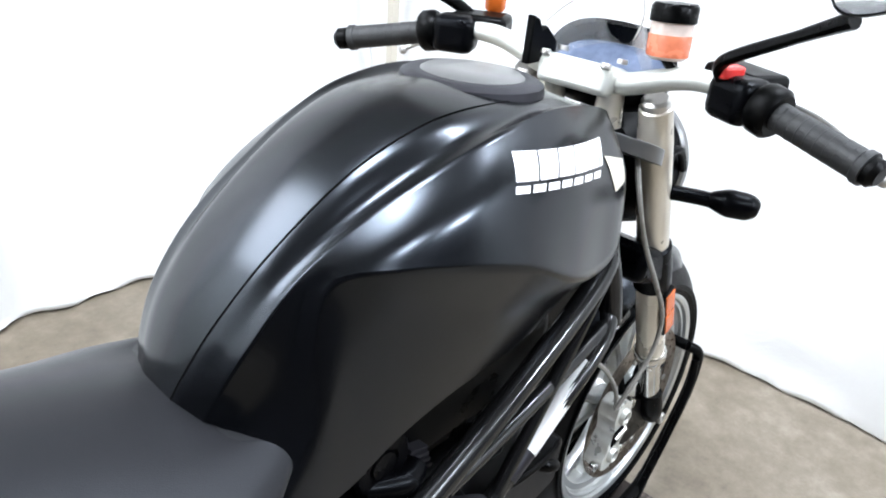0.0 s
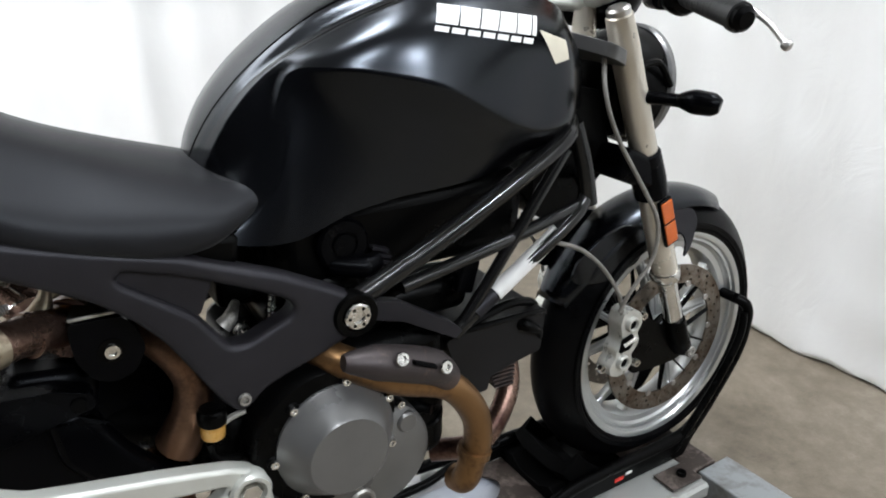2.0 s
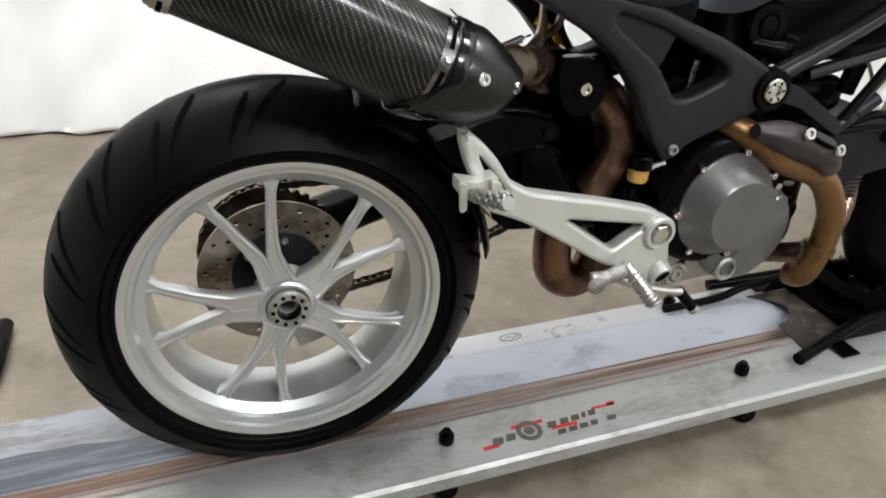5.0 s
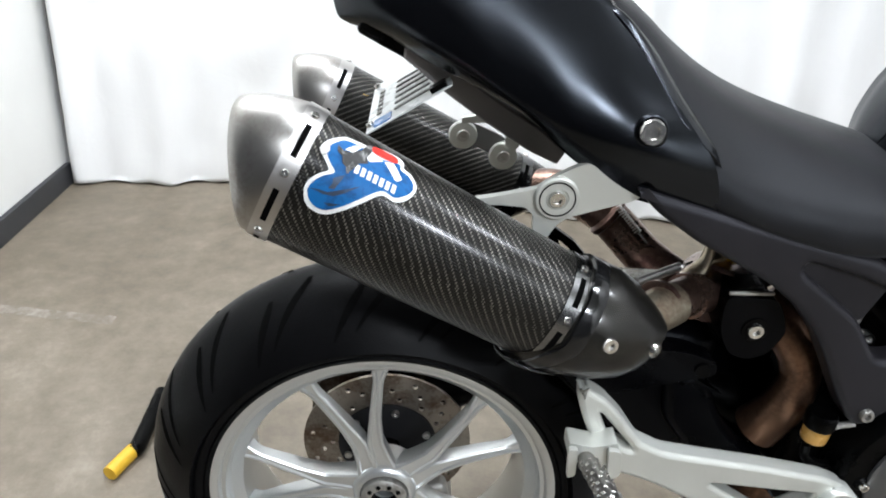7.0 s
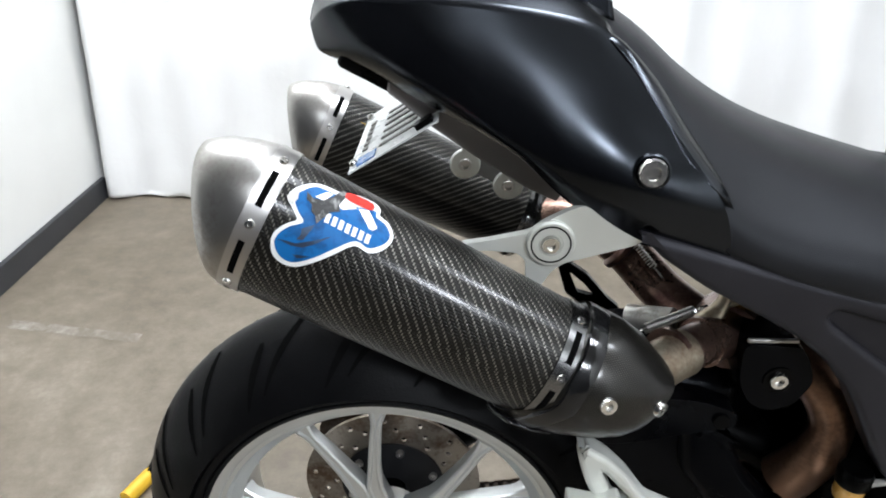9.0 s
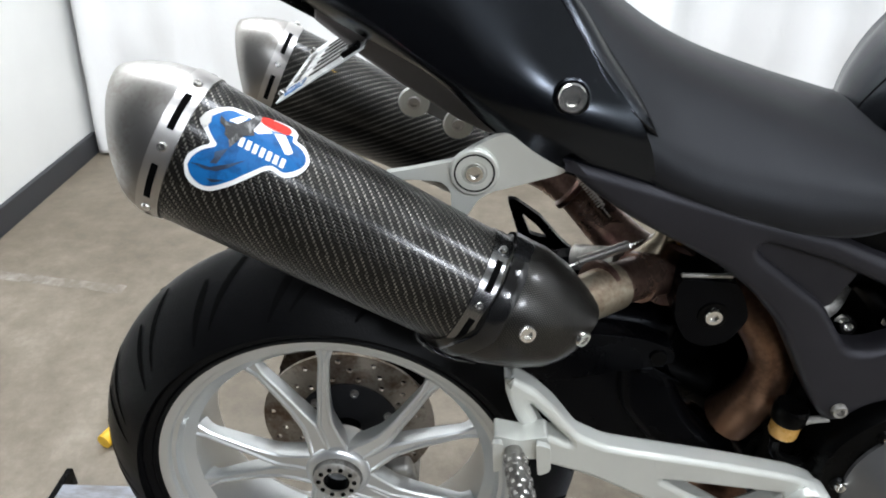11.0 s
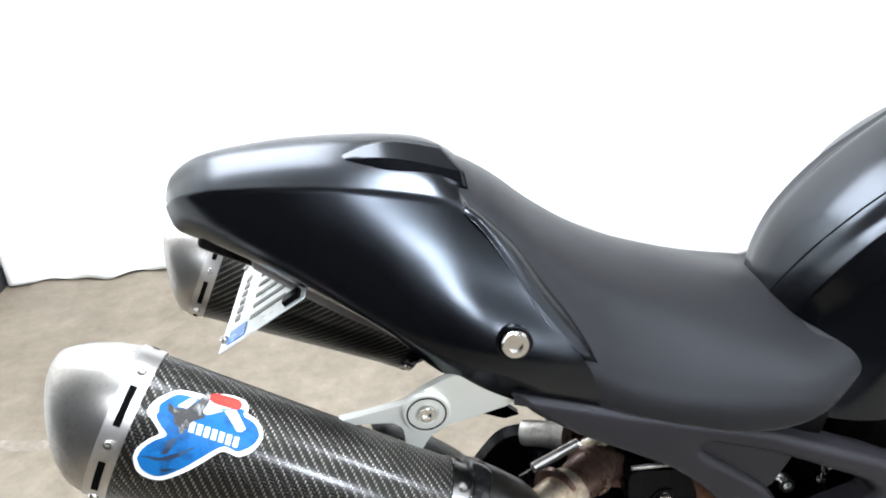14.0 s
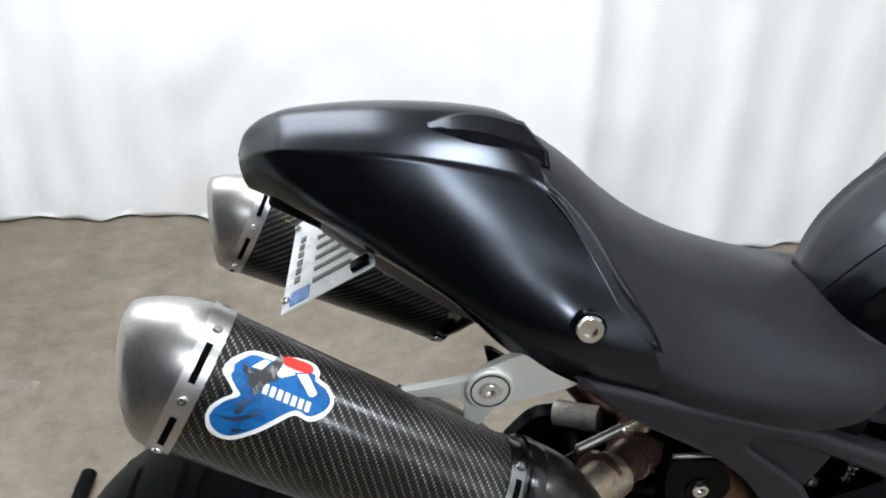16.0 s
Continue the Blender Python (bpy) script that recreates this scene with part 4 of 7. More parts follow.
rear_disc = part("rear_disc", disc_bm(REAR, 0.1225, 0.066, 0.030, 0.005, (0.080, 0.095, 0.110), 14, 0.0044), DISC, bike, "drilled steel rear brake disc, lightly rusted")
part("disc_carrier", lathe([(0.072, 0.030), (0.072, 0.036), (0.04, 0.05), (0.04, 0.06), (0.02, 0.06), (0.02, 0.02), (0.05, 0.024)], REAR, (0, 1, 0), 32, True), HEAD_GREY, rear_disc, "dark grey disc carrier")
for k in range(6):
    a = 2 * math.pi * (k + 0.3) / 6
    part("disc_bolt", bolt(REAR + Vector((0.060 * math.cos(a), 0.028, 0.060 * math.sin(a))), (0, -1, 0), 0.006, 0.005), STEEL, rear_disc)
sprocket = bmesh.new()
teeth = 40
ringp = []
for k in range(teeth * 4):
    a = 2 * math.pi * k / (teeth * 4)
    ringp.append((0.110 + (0.004 if k % 4 in (0, 1) else -0.002), a))
for ya, yb in ((0.108, 0.114),):
    outer = [[REAR + Vector((r * math.cos(a), y, r * math.sin(a))) for r, a in ringp] for y in (ya, yb)]
    inner = [[REAR + Vector((0.075 * math.cos(a), y, 0.075 * math.sin(a))) for r, a in ringp] for y in (yb, ya)]
    add_rings(sprocket, [outer[0], outer[1], inner[0], inner[1], outer[0]], caps=False)
part("sprocket", sprocket, CHAIN, bike, "oily toothed rear sprocket")


def chain_links():
    """Links along the two runs and round the sprocket, each a pair of side plates."""
    way = []
    for k in range(40):
        f = k / 39
        way.append((Vector((0.55 - 0.55 * f, 0.111, 0.462 + 0.016 * f)), 0))
    for k in range(26):
        a = radians(90 + 180 * k / 25)
        way.append((REAR + Vector((0.113 * math.cos(a), 0.111, 0.113 * math.sin(a))), 0))
    for k in range(40):
        f = k / 39
        way.append((Vector((0.0 + 0.55 * f, 0.111, 0.252 + 0.140 * f - 0.03 * math.sin(math.pi * f))), 0))
    for k in range(len(way) - 1):
        p, q = way[k][0], way[k + 1][0]
        d = (q - p).normalized()
        c = (p + q) / 2
        ang = math.atan2(d.z, d.x)
        bm = bmesh.new()
        for dy in (-0.0075, 0.0075):
            add_box(bm, c + Vector((0, dy, 0)), ((q - p).length * 1.25, 0.002, 0.0125 if k % 2 else 0.010), Euler((0, -ang, 0)))
        add_tube(bm, [p + Vector((0, -0.007, 0)), p + Vector((0, 0.007, 0))], 0.005, 6)
        part("chain_link", bm, CHAIN, chain)


chain = part("chain", tube([(0.10, 0.111, 0.474), (0.55, 0.111, 0.462)], 0.003, 6), CHAIN, bike, "dirty drive chain")
part("swingarm", tube([(0.02, 0.125, 0.37), (0.14, 0.13, 0.41), (0.30, 0.12, 0.45), (0.44, 0.08, 0.47), (0.53, 0.05, 0.47)], [0.062, 0.05, 0.045, 0.05, 0.05], 16, 30, 0.7), BLACK, bike, "black single-sided swingarm")
part("rear_caliper", box((0.055, 0.035, 0.262), (0.085, 0.06, 0.05), Euler((0, radians(-18), 0))), ALLOY, bike, bevel=0.008)
part("swingarm_hub", lathe([(0.075, 0.07), (0.08, 0.09), (0.075, 0.135), (0.03, 0.14)], REAR, (0, 1, 0), 32), BLACK, bike)

front_wheel = wheel("front_wheel", "silver forked-spoke front wheel", FRONT, 0.300, 0.120, 0.056, 0.058, 95, True)
part("hub", lathe([(0.040, -0.055), (0.044, -0.03), (0.036, 0), (0.044, 0.03), (0.040, 0.055), (0.012, 0.055), (0.012, -0.055)], FRONT, (0, 1, 0), 32, True), SILVER, front_wheel)
for side in (-1, 1):
    fd = part("front_disc", disc_bm(FRONT, 0.163, 0.124, side * 0.058, 0.005, (0.132, 0.143, 0.154), 26, 0.0036), DISC, bike, "drilled steel front brake disc")
    carrier = lathe([(0.058, side * 0.050 - 0.003), (0.058, side * 0.050 + 0.003), (0.040, side * 0.048 + 0.003), (0.040, side * 0.048 - 0.003)], FRONT, (0, 1, 0), 36, True)
    carrier = part("disc_carrier", carrier, BLACK, fd)
    for k in range(5):
        for q in (-1, 1):
            a0, a1 = 2 * math.pi * (k + 0.10 * q) / 5, 2 * math.pi * (k + 0.25 * q) / 5
            part("carrier_arm", tube([FRONT + Vector((0.052 * math.cos(a0), side * 0.050, 0.052 * math.sin(a0))), FRONT + Vector((0.125 * math.cos(a1), side * 0.057, 0.123 * math.sin(a1)))], [0.008, 0.005], 8, 0, 0.4), BLACK, fd)
    for k in range(10):
        a = 2 * math.pi * k / 10
        part("rotor_button", bolt(FRONT + Vector((0.123 * math.cos(a), side * 0.0605, 0.123 * math.sin(a))), (0, side, 0), 0.007, 0.003, False), STEEL, fd)

# fork
FORK_LOW, FORK_HIGH = Vector((1.424, -0.100, 0.395)), Vector((1.185, -0.100, 1.005))
fork_way = (FORK_HIGH - FORK_LOW).normalized()
for side in (-1, 1):
    lo = Vector((FORK_LOW.x, side * 0.100, FORK_LOW.z))
    w = fork_way
    leg = part("fork_leg", lathe([(0.0225, 0.30), (0.0235, 0.31), (0.0235, 0.61), (0.0215, 0.66), (0.016, 0.664)], lo, w, 28), FORK, bike, "champagne anodised upside-down fork leg", 35)
    part("fork_lower", lathe([(0.0195, 0.143), (0.0240, 0.147), (0.0255, 0.16), (0.0240, 0.17), (0.0240, 0.31)], lo, w, 28), FORK, leg, "", 35)
    part("slider", lathe([(0.0185, -0.01), (0.0185, 0.150)], lo, w, 24), CHROME, leg, "bright steel fork slider")
    foot = bmesh.new()
    add_tube(foot, [lo + w * 0.048, lo + w * 0.0, Vector((FRONT.x, side * 0.095, FRONT.z))], [0.0245, 0.027, 0.025], 14, 14, 0.8)
    part("fork_foot", foot, BLACK, leg, "black cast axle foot")
    part("axle_end", bolt((FRONT.x, side * 0.118, FRONT.z), (0, side, 0), 0.012, 0.006), ALLOY, leg)
    part("clamp_band", lathe([(0.0260, 0.150), (0.0275, 0.152), (0.0275, 0.168), (0.0260, 0.170)], lo, w, 28), CHROME, leg, "bright clamp ring")
    part("yoke_sleeve", lathe([(0.0240, 0.335), (0.0295, 0.338), (0.0300, 0.375), (0.0280, 0.42), (0.0240, 0.424)], lo, w, 28), DARK_PLASTIC, leg, "black lower yoke clamp", 35)
    ref = Vector((0, side * 0.0285, 0)) + lo + w * 0.288
    a, b, d = frame_of(w)
    bm = bmesh.new()
    turn = Matrix((Vector((w.z, 0, -w.x)), Vector((0, 1, 0)), w)).transposed().to_euler()
    add_box(bm, ref, (0.030, 0.008, 0.094), turn)
    holder = part("reflector", bm, BLACK, leg, "amber side reflector in a black holder", bevel=0.002)
    for q in (-0.0225, 0.0225):
        part("reflector_lens", box(ref + w * q + Vector((0, side * 0.0035, 0)), (0.026, 0.005, 0.041), turn), AMBER_RED, holder, "amber reflector lens", bevel=0.0015)
    part("fork_cap", lathe([(0.019, 0.655), (0.019, 0.670), (0.015, 0.674), (0, 0.674)], lo, w, 20), STEEL, leg)
    # radial caliper behind the leg
    near = -0.120 if side < 0 else 0.086
    lobes = [(1.231, 0.508), (1.258, 0.513), (1.288, 0.498), (1.299, 0.472), (1.288, 0.452), (1.301, 0.436), (1.296, 0.418), (1.283, 0.405), (1.294, 0.385), (1.283, 0.364), (1.255, 0.358), (1.227, 0.367), (1.219, 0.388), (1.234, 0.406), (1.230, 0.424), (1.243, 0.440), (1.237, 0.462), (1.227, 0.482)]
    lobes = [(1.263 + 0.78 * (x - 1.262) + 0.12 * (z - 0.435), 0.434 + 0.88 * (z - 0.435)) for x, z in lobes]
    cal = part("front_caliper", plate(lobes, near, 0.034, round_by=0.006), CALIPER, bike, "silver four-piston brake caliper", 40, 0.006)
    for px, pz in ((1.268, 0.472), (1.254, 0.397)):
        cap = part("piston_cap", lathe([(0.0150, -0.002), (0.0150, 0.004), (0.0130, 0.008), (0.0105, 0.008), (0.0090, 0.0035), (0, 0.0035)], (px, side * 0.120, pz), (0, side, 0), 20), CALIPER, cal, "", 30)
        # black disc darkens the recess, shade put in as colour
        part("socket_disc", lathe([(0.0088, 0.0037), (0, 0.0038)], (px, side * 0.120, pz), (0, side, 0), 14), JOINT_SHADE, cap)
    part("pad_pin", tube([(1.250, side * 0.123, 0.432), (1.282, side * 0.123, 0.440)], 0.0042, 8), CHROME, cal)
    # black plate painted in for the shaded pocket between the lobes
    part("bridge_gap_plate", plate([(1.246, 0.446), (1.272, 0.452), (1.280, 0.436), (1.268, 0.420), (1.243, 0.418)], side * 0.1215 - 0.0012, 0.0024, round_by=0.004), JOINT_SHADE, cal)
    for bx, bz in ((1.304, 0.476), (1.300, 0.378), (1.210, 0.392)):
        part("bolt", bolt((bx, side * 0.108, bz), (0, side, 0), 0.0085, 0.010), CHROME, cal)
    part("caliper_bracket", plate([(1.29, 0.48), (1.33, 0.462), (1.385, 0.425), (1.44, 0.415), (1.472, 0.385), (1.470, 0.350), (1.435, 0.335), (1.37, 0.335), (1.31, 0.340), (1.30, 0.42)], side * 0.090 - 0.006, 0.012, round_by=0.01), BLACK, bike, "black caliper bracket", bevel=0.002)
    part("brake_hose", tube([(1.250, side * 0.112, 0.488), (1.238, side * 0.110, 0.534), (1.200, side * 0.104, 0.590), (1.150, side * 0.098, 0.634), (1.100, side * 0.085, 0.654)], 0.0038, 8, 24), HOSE, bike, "grey brake hose")
part("brake_hose", tube([(1.235, -0.118, 0.505), (1.246, -0.128, 0.545), (1.286, -0.134, 0.605), (1.284, -0.136, 0.672), (1.236, -0.134, 0.745), (1.175, -0.130, 0.830), (1.150, -0.120, 0.900), (1.165, -0.095, 0.960)], 0.0038, 8, 36), HOSE, bike, "grey braided brake hose")

# yokes, bars, controls
part("top_yoke", plate([(1.130, -0.060), (1.160, -0.128), (1.196, -0.128), (1.203, -0.09), (1.190, 0.0), (1.203, 0.09), (1.196, 0.128), (1.160, 0.128), (1.130, 0.060)], 0.0, 0.022, round_by=0.02), COVER, bike, "grey cast top yoke", bevel=0.004)
yoke = bpy.data.objects["top_yoke"]
for v in yoke.data.vertices:
    v.co = Vector((v.co.x - 0.010, v.co.z, 0.965 - v.co.y - 0.42 * (v.co.x - 1.18)))
part("lower_yoke", box((1.245, 0, 0.765), (0.09, 0.25, 0.055), Euler((0, radians(22), 0))), DARK_PLASTIC, bike, bevel=0.012)
# added black block, keeps the space behind the yokes dark
part("head_filler", plate([(1.125, 0.905), (1.205, 0.890), (1.222, 0.815), (1.245, 0.770), (1.205, 0.737), (1.196, 0.684), (1.10, 0.684), (1.07, 0.70), (1.07, 0.82)], -0.058, 0.116, round_by=0.012), BLACK, bike, "added black mass that fills the dark at the steering head", bevel=0.01)
part("steering_head", tube([(1.115, 0, 0.94), (1.195, 0, 0.745)], 0.034, 16), BLACK, bike)
part("handlebar", tube([(1.118, -0.358, 1.025), (1.152, -0.235, 1.050), (1.166, -0.150, 1.058), (1.166, -0.06, 1.032), (1.166, 0, 1.028), (1.164, 0.06, 1.032), (1.158, 0.150, 1.055), (1.130, 0.235, 1.046), (1.066, 0.358, 1.018)], [0.011, 0.011, 0.0135, 0.0145, 0.0145, 0.0145, 0.0135, 0.011, 0.011], 16, 60), BRACKET, bike, "bare silver tapered handlebar")
part("bar_clamp", box((1.160, 0, 1.031), (0.052, 0.108, 0.038), Euler((0, radians(12), 0))), BRACKET, bike, "silver handlebar clamp", bevel=0.008)
for side in (-1, 1):
    part("clamp_riser", lathe([(0.020, 0), (0.017, 0.045)], (1.165, side * 0.045, 0.975), (0, 0, 1), 16), FORK, bike)
    for dx in (-0.020, 0.020):
        part("bolt", bolt((1.158 + dx, side * 0.045, 1.052), (0.2, 0, 1), 0.007, 0.006), STEEL, bike)
    g0, g1 = (Vector((1.150, -0.240, 1.049)), Vector((1.114, -0.370, 1.023))) if side < 0 else (Vector((1.127, 0.240, 1.045)), Vector((1.060, 0.370, 1.016)))
    grip = part("grip", lathe([(0.0175, 0), (0.0175, 0.004), (0.0160, 0.006), (0.0165, 0.118), (0.0185, 0.120), (0.0185, 0.128), (0.011, 0.129)], g0, g1 - g0, 20), GRIP, bike, "black rubber handlebar grip", 35)
    for k in range(9):
        part("grip_ring", lathe([(0.0160, -0.0018), (0.0167, 0), (0.0160, 0.0018)], g0.lerp(g1, 0.12 + 0.085 * k), g1 - g0, 18), GRIP, grip)
    part("bar_end", lathe([(0.012, 0), (0.0155, 0.004), (0.0155, 0.016), (0.010, 0.022), (0.006, 0.022)], g1 - (g1 - g0) * 0.13, g1 - g0, 18), BLACK, bike)
    s0 = Vector((1.160, -0.205, 1.050)) if side < 0 else Vector((1.140, 0.205, 1.048))
    pod = part("switch_pod", box(s0, (0.050, 0.062, 0.052), Euler((0, 0, side * radians(26)))), DARK_PLASTIC, bike, "black switch housing", bevel=0.014)
    part("throttle_housing", lathe([(0.026, 0), (0.029, 0.006), (0.029, 0.022), (0.024, 0.028)], s0 + Vector((-0.006, side * 0.026, 0.0)), g1 - g0, 20), BLACK, pod)
    part("master_cylinder", box(s0 + Vector((0.040, side * -0.012, 0.010)), (0.060, 0.085, 0.034), Euler((0, 0, side * radians(26)))), BLACK, bike, "black lever master cylinder", bevel=0.009)
    lever = [s0 + Vector((0.060, side * 0.02, -0.004)), s0 + Vector((0.070, side * 0.07, -0.016)), s0 + Vector((0.068, side * 0.115, -0.036)), s0 + Vector((0.053, side * 0.158, -0.061))]
    part("lever", tube(lever, [0.008, 0.006, 0.0045, 0.004], 10, 18), STEEL, bike, "bright alloy control lever")
    part("lever_ball", lathe([(0.001, -0.0075), (0.006, -0.005), (0.0075, 0), (0.006, 0.005), (0.001, 0.0075)], lever[-1], (0.2, side, -0.5), 14), STEEL, bike)
    # mirrors
    root = s0 + Vector((0.035, side * -0.010, 0.030))
    if side < 0:
        arm = [Vector((1.150, -0.185, 1.072)), Vector((1.134, -0.190, 1.093)), Vector((1.112, -0.262, 1.133)), Vector((1.095, -0.312, 1.160))]
        centre, up, out = Vector((1.060, -0.340, 1.206)), Vector((-0.05, -0.118, 0.074)), Vector((-0.92, 0.34, -0.10))
    else:
        arm = [Vector((1.176, 0.205, 1.060)), Vector((1.172, 0.222, 1.077)), Vector((1.146, 0.275, 1.103)), Vector((1.128, 0.305, 1.118))]
        centre, up, out = Vector((1.096, 0.345, 1.156)), Vector((-0.05, 0.110, 0.040)), Vector((-0.84, -0.52, -0.05))
    mirror = part("mirror_arm", tube(arm, [0.008, 0.0075, 0.0065, 0.009], 10, 22, 1.2), BLACK, bike, "black mirror stalk")
    out.normalize()
    u = (up - out * up.dot(out)).normalized()
    v = out.cross(u)
    shape = []
    for k in range(28):
        a = 2 * math.pi * k / 28
        ru = (0.060 if side < 0 else 0.079) * abs(math.cos(a)) ** 0.75 * (1 if math.cos(a) > 0 else -1)
        rv = (0.030 if side < 0 else 0.046) * abs(math.sin(a)) ** 0.75 * (1 if math.sin(a) > 0 else -1) * (1 + 0.18 * math.cos(a))
        shape.append((ru, rv))
    bm = bmesh.new()
    add_rings(bm, [[centre + u * a * s + v * b * s - out * h for a, b in shape] for s, h in ((1.0, -0.003), (1.05, 0.0), (1.05, 0.004), (0.9, 0.014), (0.5, 0.022))])
    part("mirror_shell", bm, BLACK, mirror, "black teardrop mirror shell")
    bm = bmesh.new()
    add_rings(bm, [[centre + u * a * 0.95 + v * b * 0.95 + out * h for a, b in shape] for h in (0.003, 0.0042)])
    part("mirror_glass", bm, MIRROR, mirror, "clear mirror glass", 20)
part("kill_switch", box((1.152, -0.192, 1.078), (0.030, 0.016, 0.014), Euler((0, 0, radians(-26)))), RED, bike, "red kill switch", bevel=0.003)
pot = part("brake_reservoir", lathe([(0.020, 0), (0.024, 0.004), (0.025, 0.042), (0.026, 0.043)], (1.172, -0.105, 1.072), (0.05, 0.05, 1), 24), CLOUDY, bike, "cloudy reddish front brake fluid pot")
part("lid", lathe([(0.0275, 0.043), (0.0275, 0.060), (0.0245, 0.064), (0, 0.064)], (1.172, -0.105, 1.072), (0.05, 0.05, 1), 24), BLACK, pot, "black screw lid")
part("pot_bracket", tube([(1.172, -0.105, 1.072), (1.168, -0.12, 1.06), (1.166, -0.140, 1.056)], 0.006, 8, 10), BLACK, pot)
part("fluid", lathe([(0.0253, 0.004), (0.0258, 0.028), (0.0253, 0.029)], (1.172, -0.105, 1.072), (0.05, 0.05, 1), 24), RED_FLUID, pot, "red-brown fluid in the pot")
pot = part("clutch_reservoir", lathe([(0.010, 0), (0.0155, 0.006), (0.0165, 0.030)], (1.225, 0.205, 1.070), (0, 0, 1), 20), AMBER, bike, "small amber clutch fluid pot")
part("lid", lathe([(0.0185, 0.030), (0.0185, 0.042), (0, 0.044)], (1.225, 0.205, 1.070), (0, 0, 1), 20), BLACK, pot, "black screw lid")
part("pot_stem", tube([(1.225, 0.205, 1.072), (1.222, 0.205, 1.035)], 0.005, 8), BLACK, pot)

# instrument, fly screen, headlight, indicators
DASH = Vector((1.216, 0.0, 1.038))
DASH_UP = Vector((-0.55, 0, 0.83)).normalized()
DASH_FWD = Vector((0.83, 0, 0.55)).normalized()


def dash_ring(k, h, wide=0.092, deep=0.052, count=40):
    out = []
    for q in range(count):
        a = 2 * math.pi * q / count
        c, d = math.cos(a), math.sin(a)
        out.append(DASH + Vector((0, k * wide * (abs(c) ** 0.7) * (1 if c > 0 else -1), 0)) + DASH_FWD * (k * deep * (abs(d) ** 0.8) * (1 if d > 0 else -1)) + DASH_UP * (h + (0.020 * max(0, d) if k > 0.9 else 0.0)))
    return out


bm = bmesh.new()
add_rings(bm, [dash_ring(0.55, -0.050), dash_ring(0.95, -0.030), dash_ring(1.06, -0.008), dash_ring(1.06, 0.004), dash_ring(1.02, 0.009), dash_ring(0.93, 0.006), dash_ring(0.88, -0.006)])
dash = part("instrument", bm, BLACK, bike, "black oval instrument with a blue-grey face")
bm = bmesh.new()
add_rings(bm, [dash_ring(0.885, -0.0058), dash_ring(0.885, -0.0040)])
part("instrument_face", bm, SCREEN, dash, "blue-grey display face")
part("face_rib", tube([DASH + DASH_UP * -0.001 + DASH_FWD * -0.018 + Vector((0, y, 0)) + DASH_FWD * (0.010 * math.cos(y * 18)) for y in (-0.062, -0.03, 0.0, 0.03, 0.062)], 0.0045, 8, 24), BLACK, dash)
part("screen_fin", plate([(1.125, 1.035), (1.128, 1.098), (1.142, 1.092), (1.150, 1.078), (1.160, 1.082), (1.185, 1.062), (1.19, 1.035)], 0.062, 0.012), BLACK, bike, "black fly screen bracket", bevel=0.002)
scr = bmesh.new()
rings = []
for i in range(13):
    a = radians(-78 + 156 * i / 12)
    rings.append([Vector((1.140 + 0.125 * math.cos(a) * (1 - 0.25 * j / 6), 0.092 * math.sin(a) * (1 - 0.28 * j / 6), 1.040 + 0.098 * (j / 6) * (0.35 + 0.65 * math.cos(a)))) for j in range(7)])
add_rings(scr, rings, closed=False, caps=False)
fly = part("fly_screen", scr, CLEAR, bike, "small clear fly screen")
part("screen_edge", tube([r[6] for r in rings], 0.0011, 6, 40), HOSE, fly, "grey edge of the screen")
fly.visible_shadow = False
fly.modifiers.new("thick", "SOLIDIFY").thickness = 0.002
head = part("headlight", lathe([(0.025, -0.11), (0.07, -0.095), (0.092, -0.05), (0.098, 0.0), (0.096, 0.012), (0.088, 0.014)], (1.315, 0, 0.885), (1, 0, -0.12), 40), BLACK, bike, "round black headlight shell")
part("lens", lathe([(0.088, 0.013), (0.06, 0.026), (0, 0.032)], (1.315, 0, 0.885), (1, 0, -0.12), 40), CLEAR, head, "clear headlight lens")
part("headlight_rim", lathe([(0.099, -0.004), (0.103, 0.0), (0.103, 0.010), (0.097, 0.014)], (1.315, 0, 0.885), (1, 0, -0.12), 40), COVER, head, "grey headlight ring")
for side in (-1, 1):
    part("headlight_bracket", tube([(1.225, side * 0.10, 0.925), (1.275, side * 0.105, 0.935), (1.315, side * 0.100, 0.895)], 0.006, 8, 12), BLACK, head)
    ind = part("front_indicator", tube([(1.240, side * 0.110, 0.884), (1.255, side * 0.150, 0.885), (1.262, side * 0.175, 0.885)], 0.0105, 10, 10), DARK_PLASTIC, bike, "black stalk indicator")
    part("indicator_body", tube([(1.260, side * 0.168, 0.886), (1.268, side * 0.190, 0.886), (1.282, side * 0.213, 0.884), (1.288, side * 0.224, 0.882)], [0.010, 0.0195, 0.0185, 0.011], 12, 14), DARK_PLASTIC, ind)

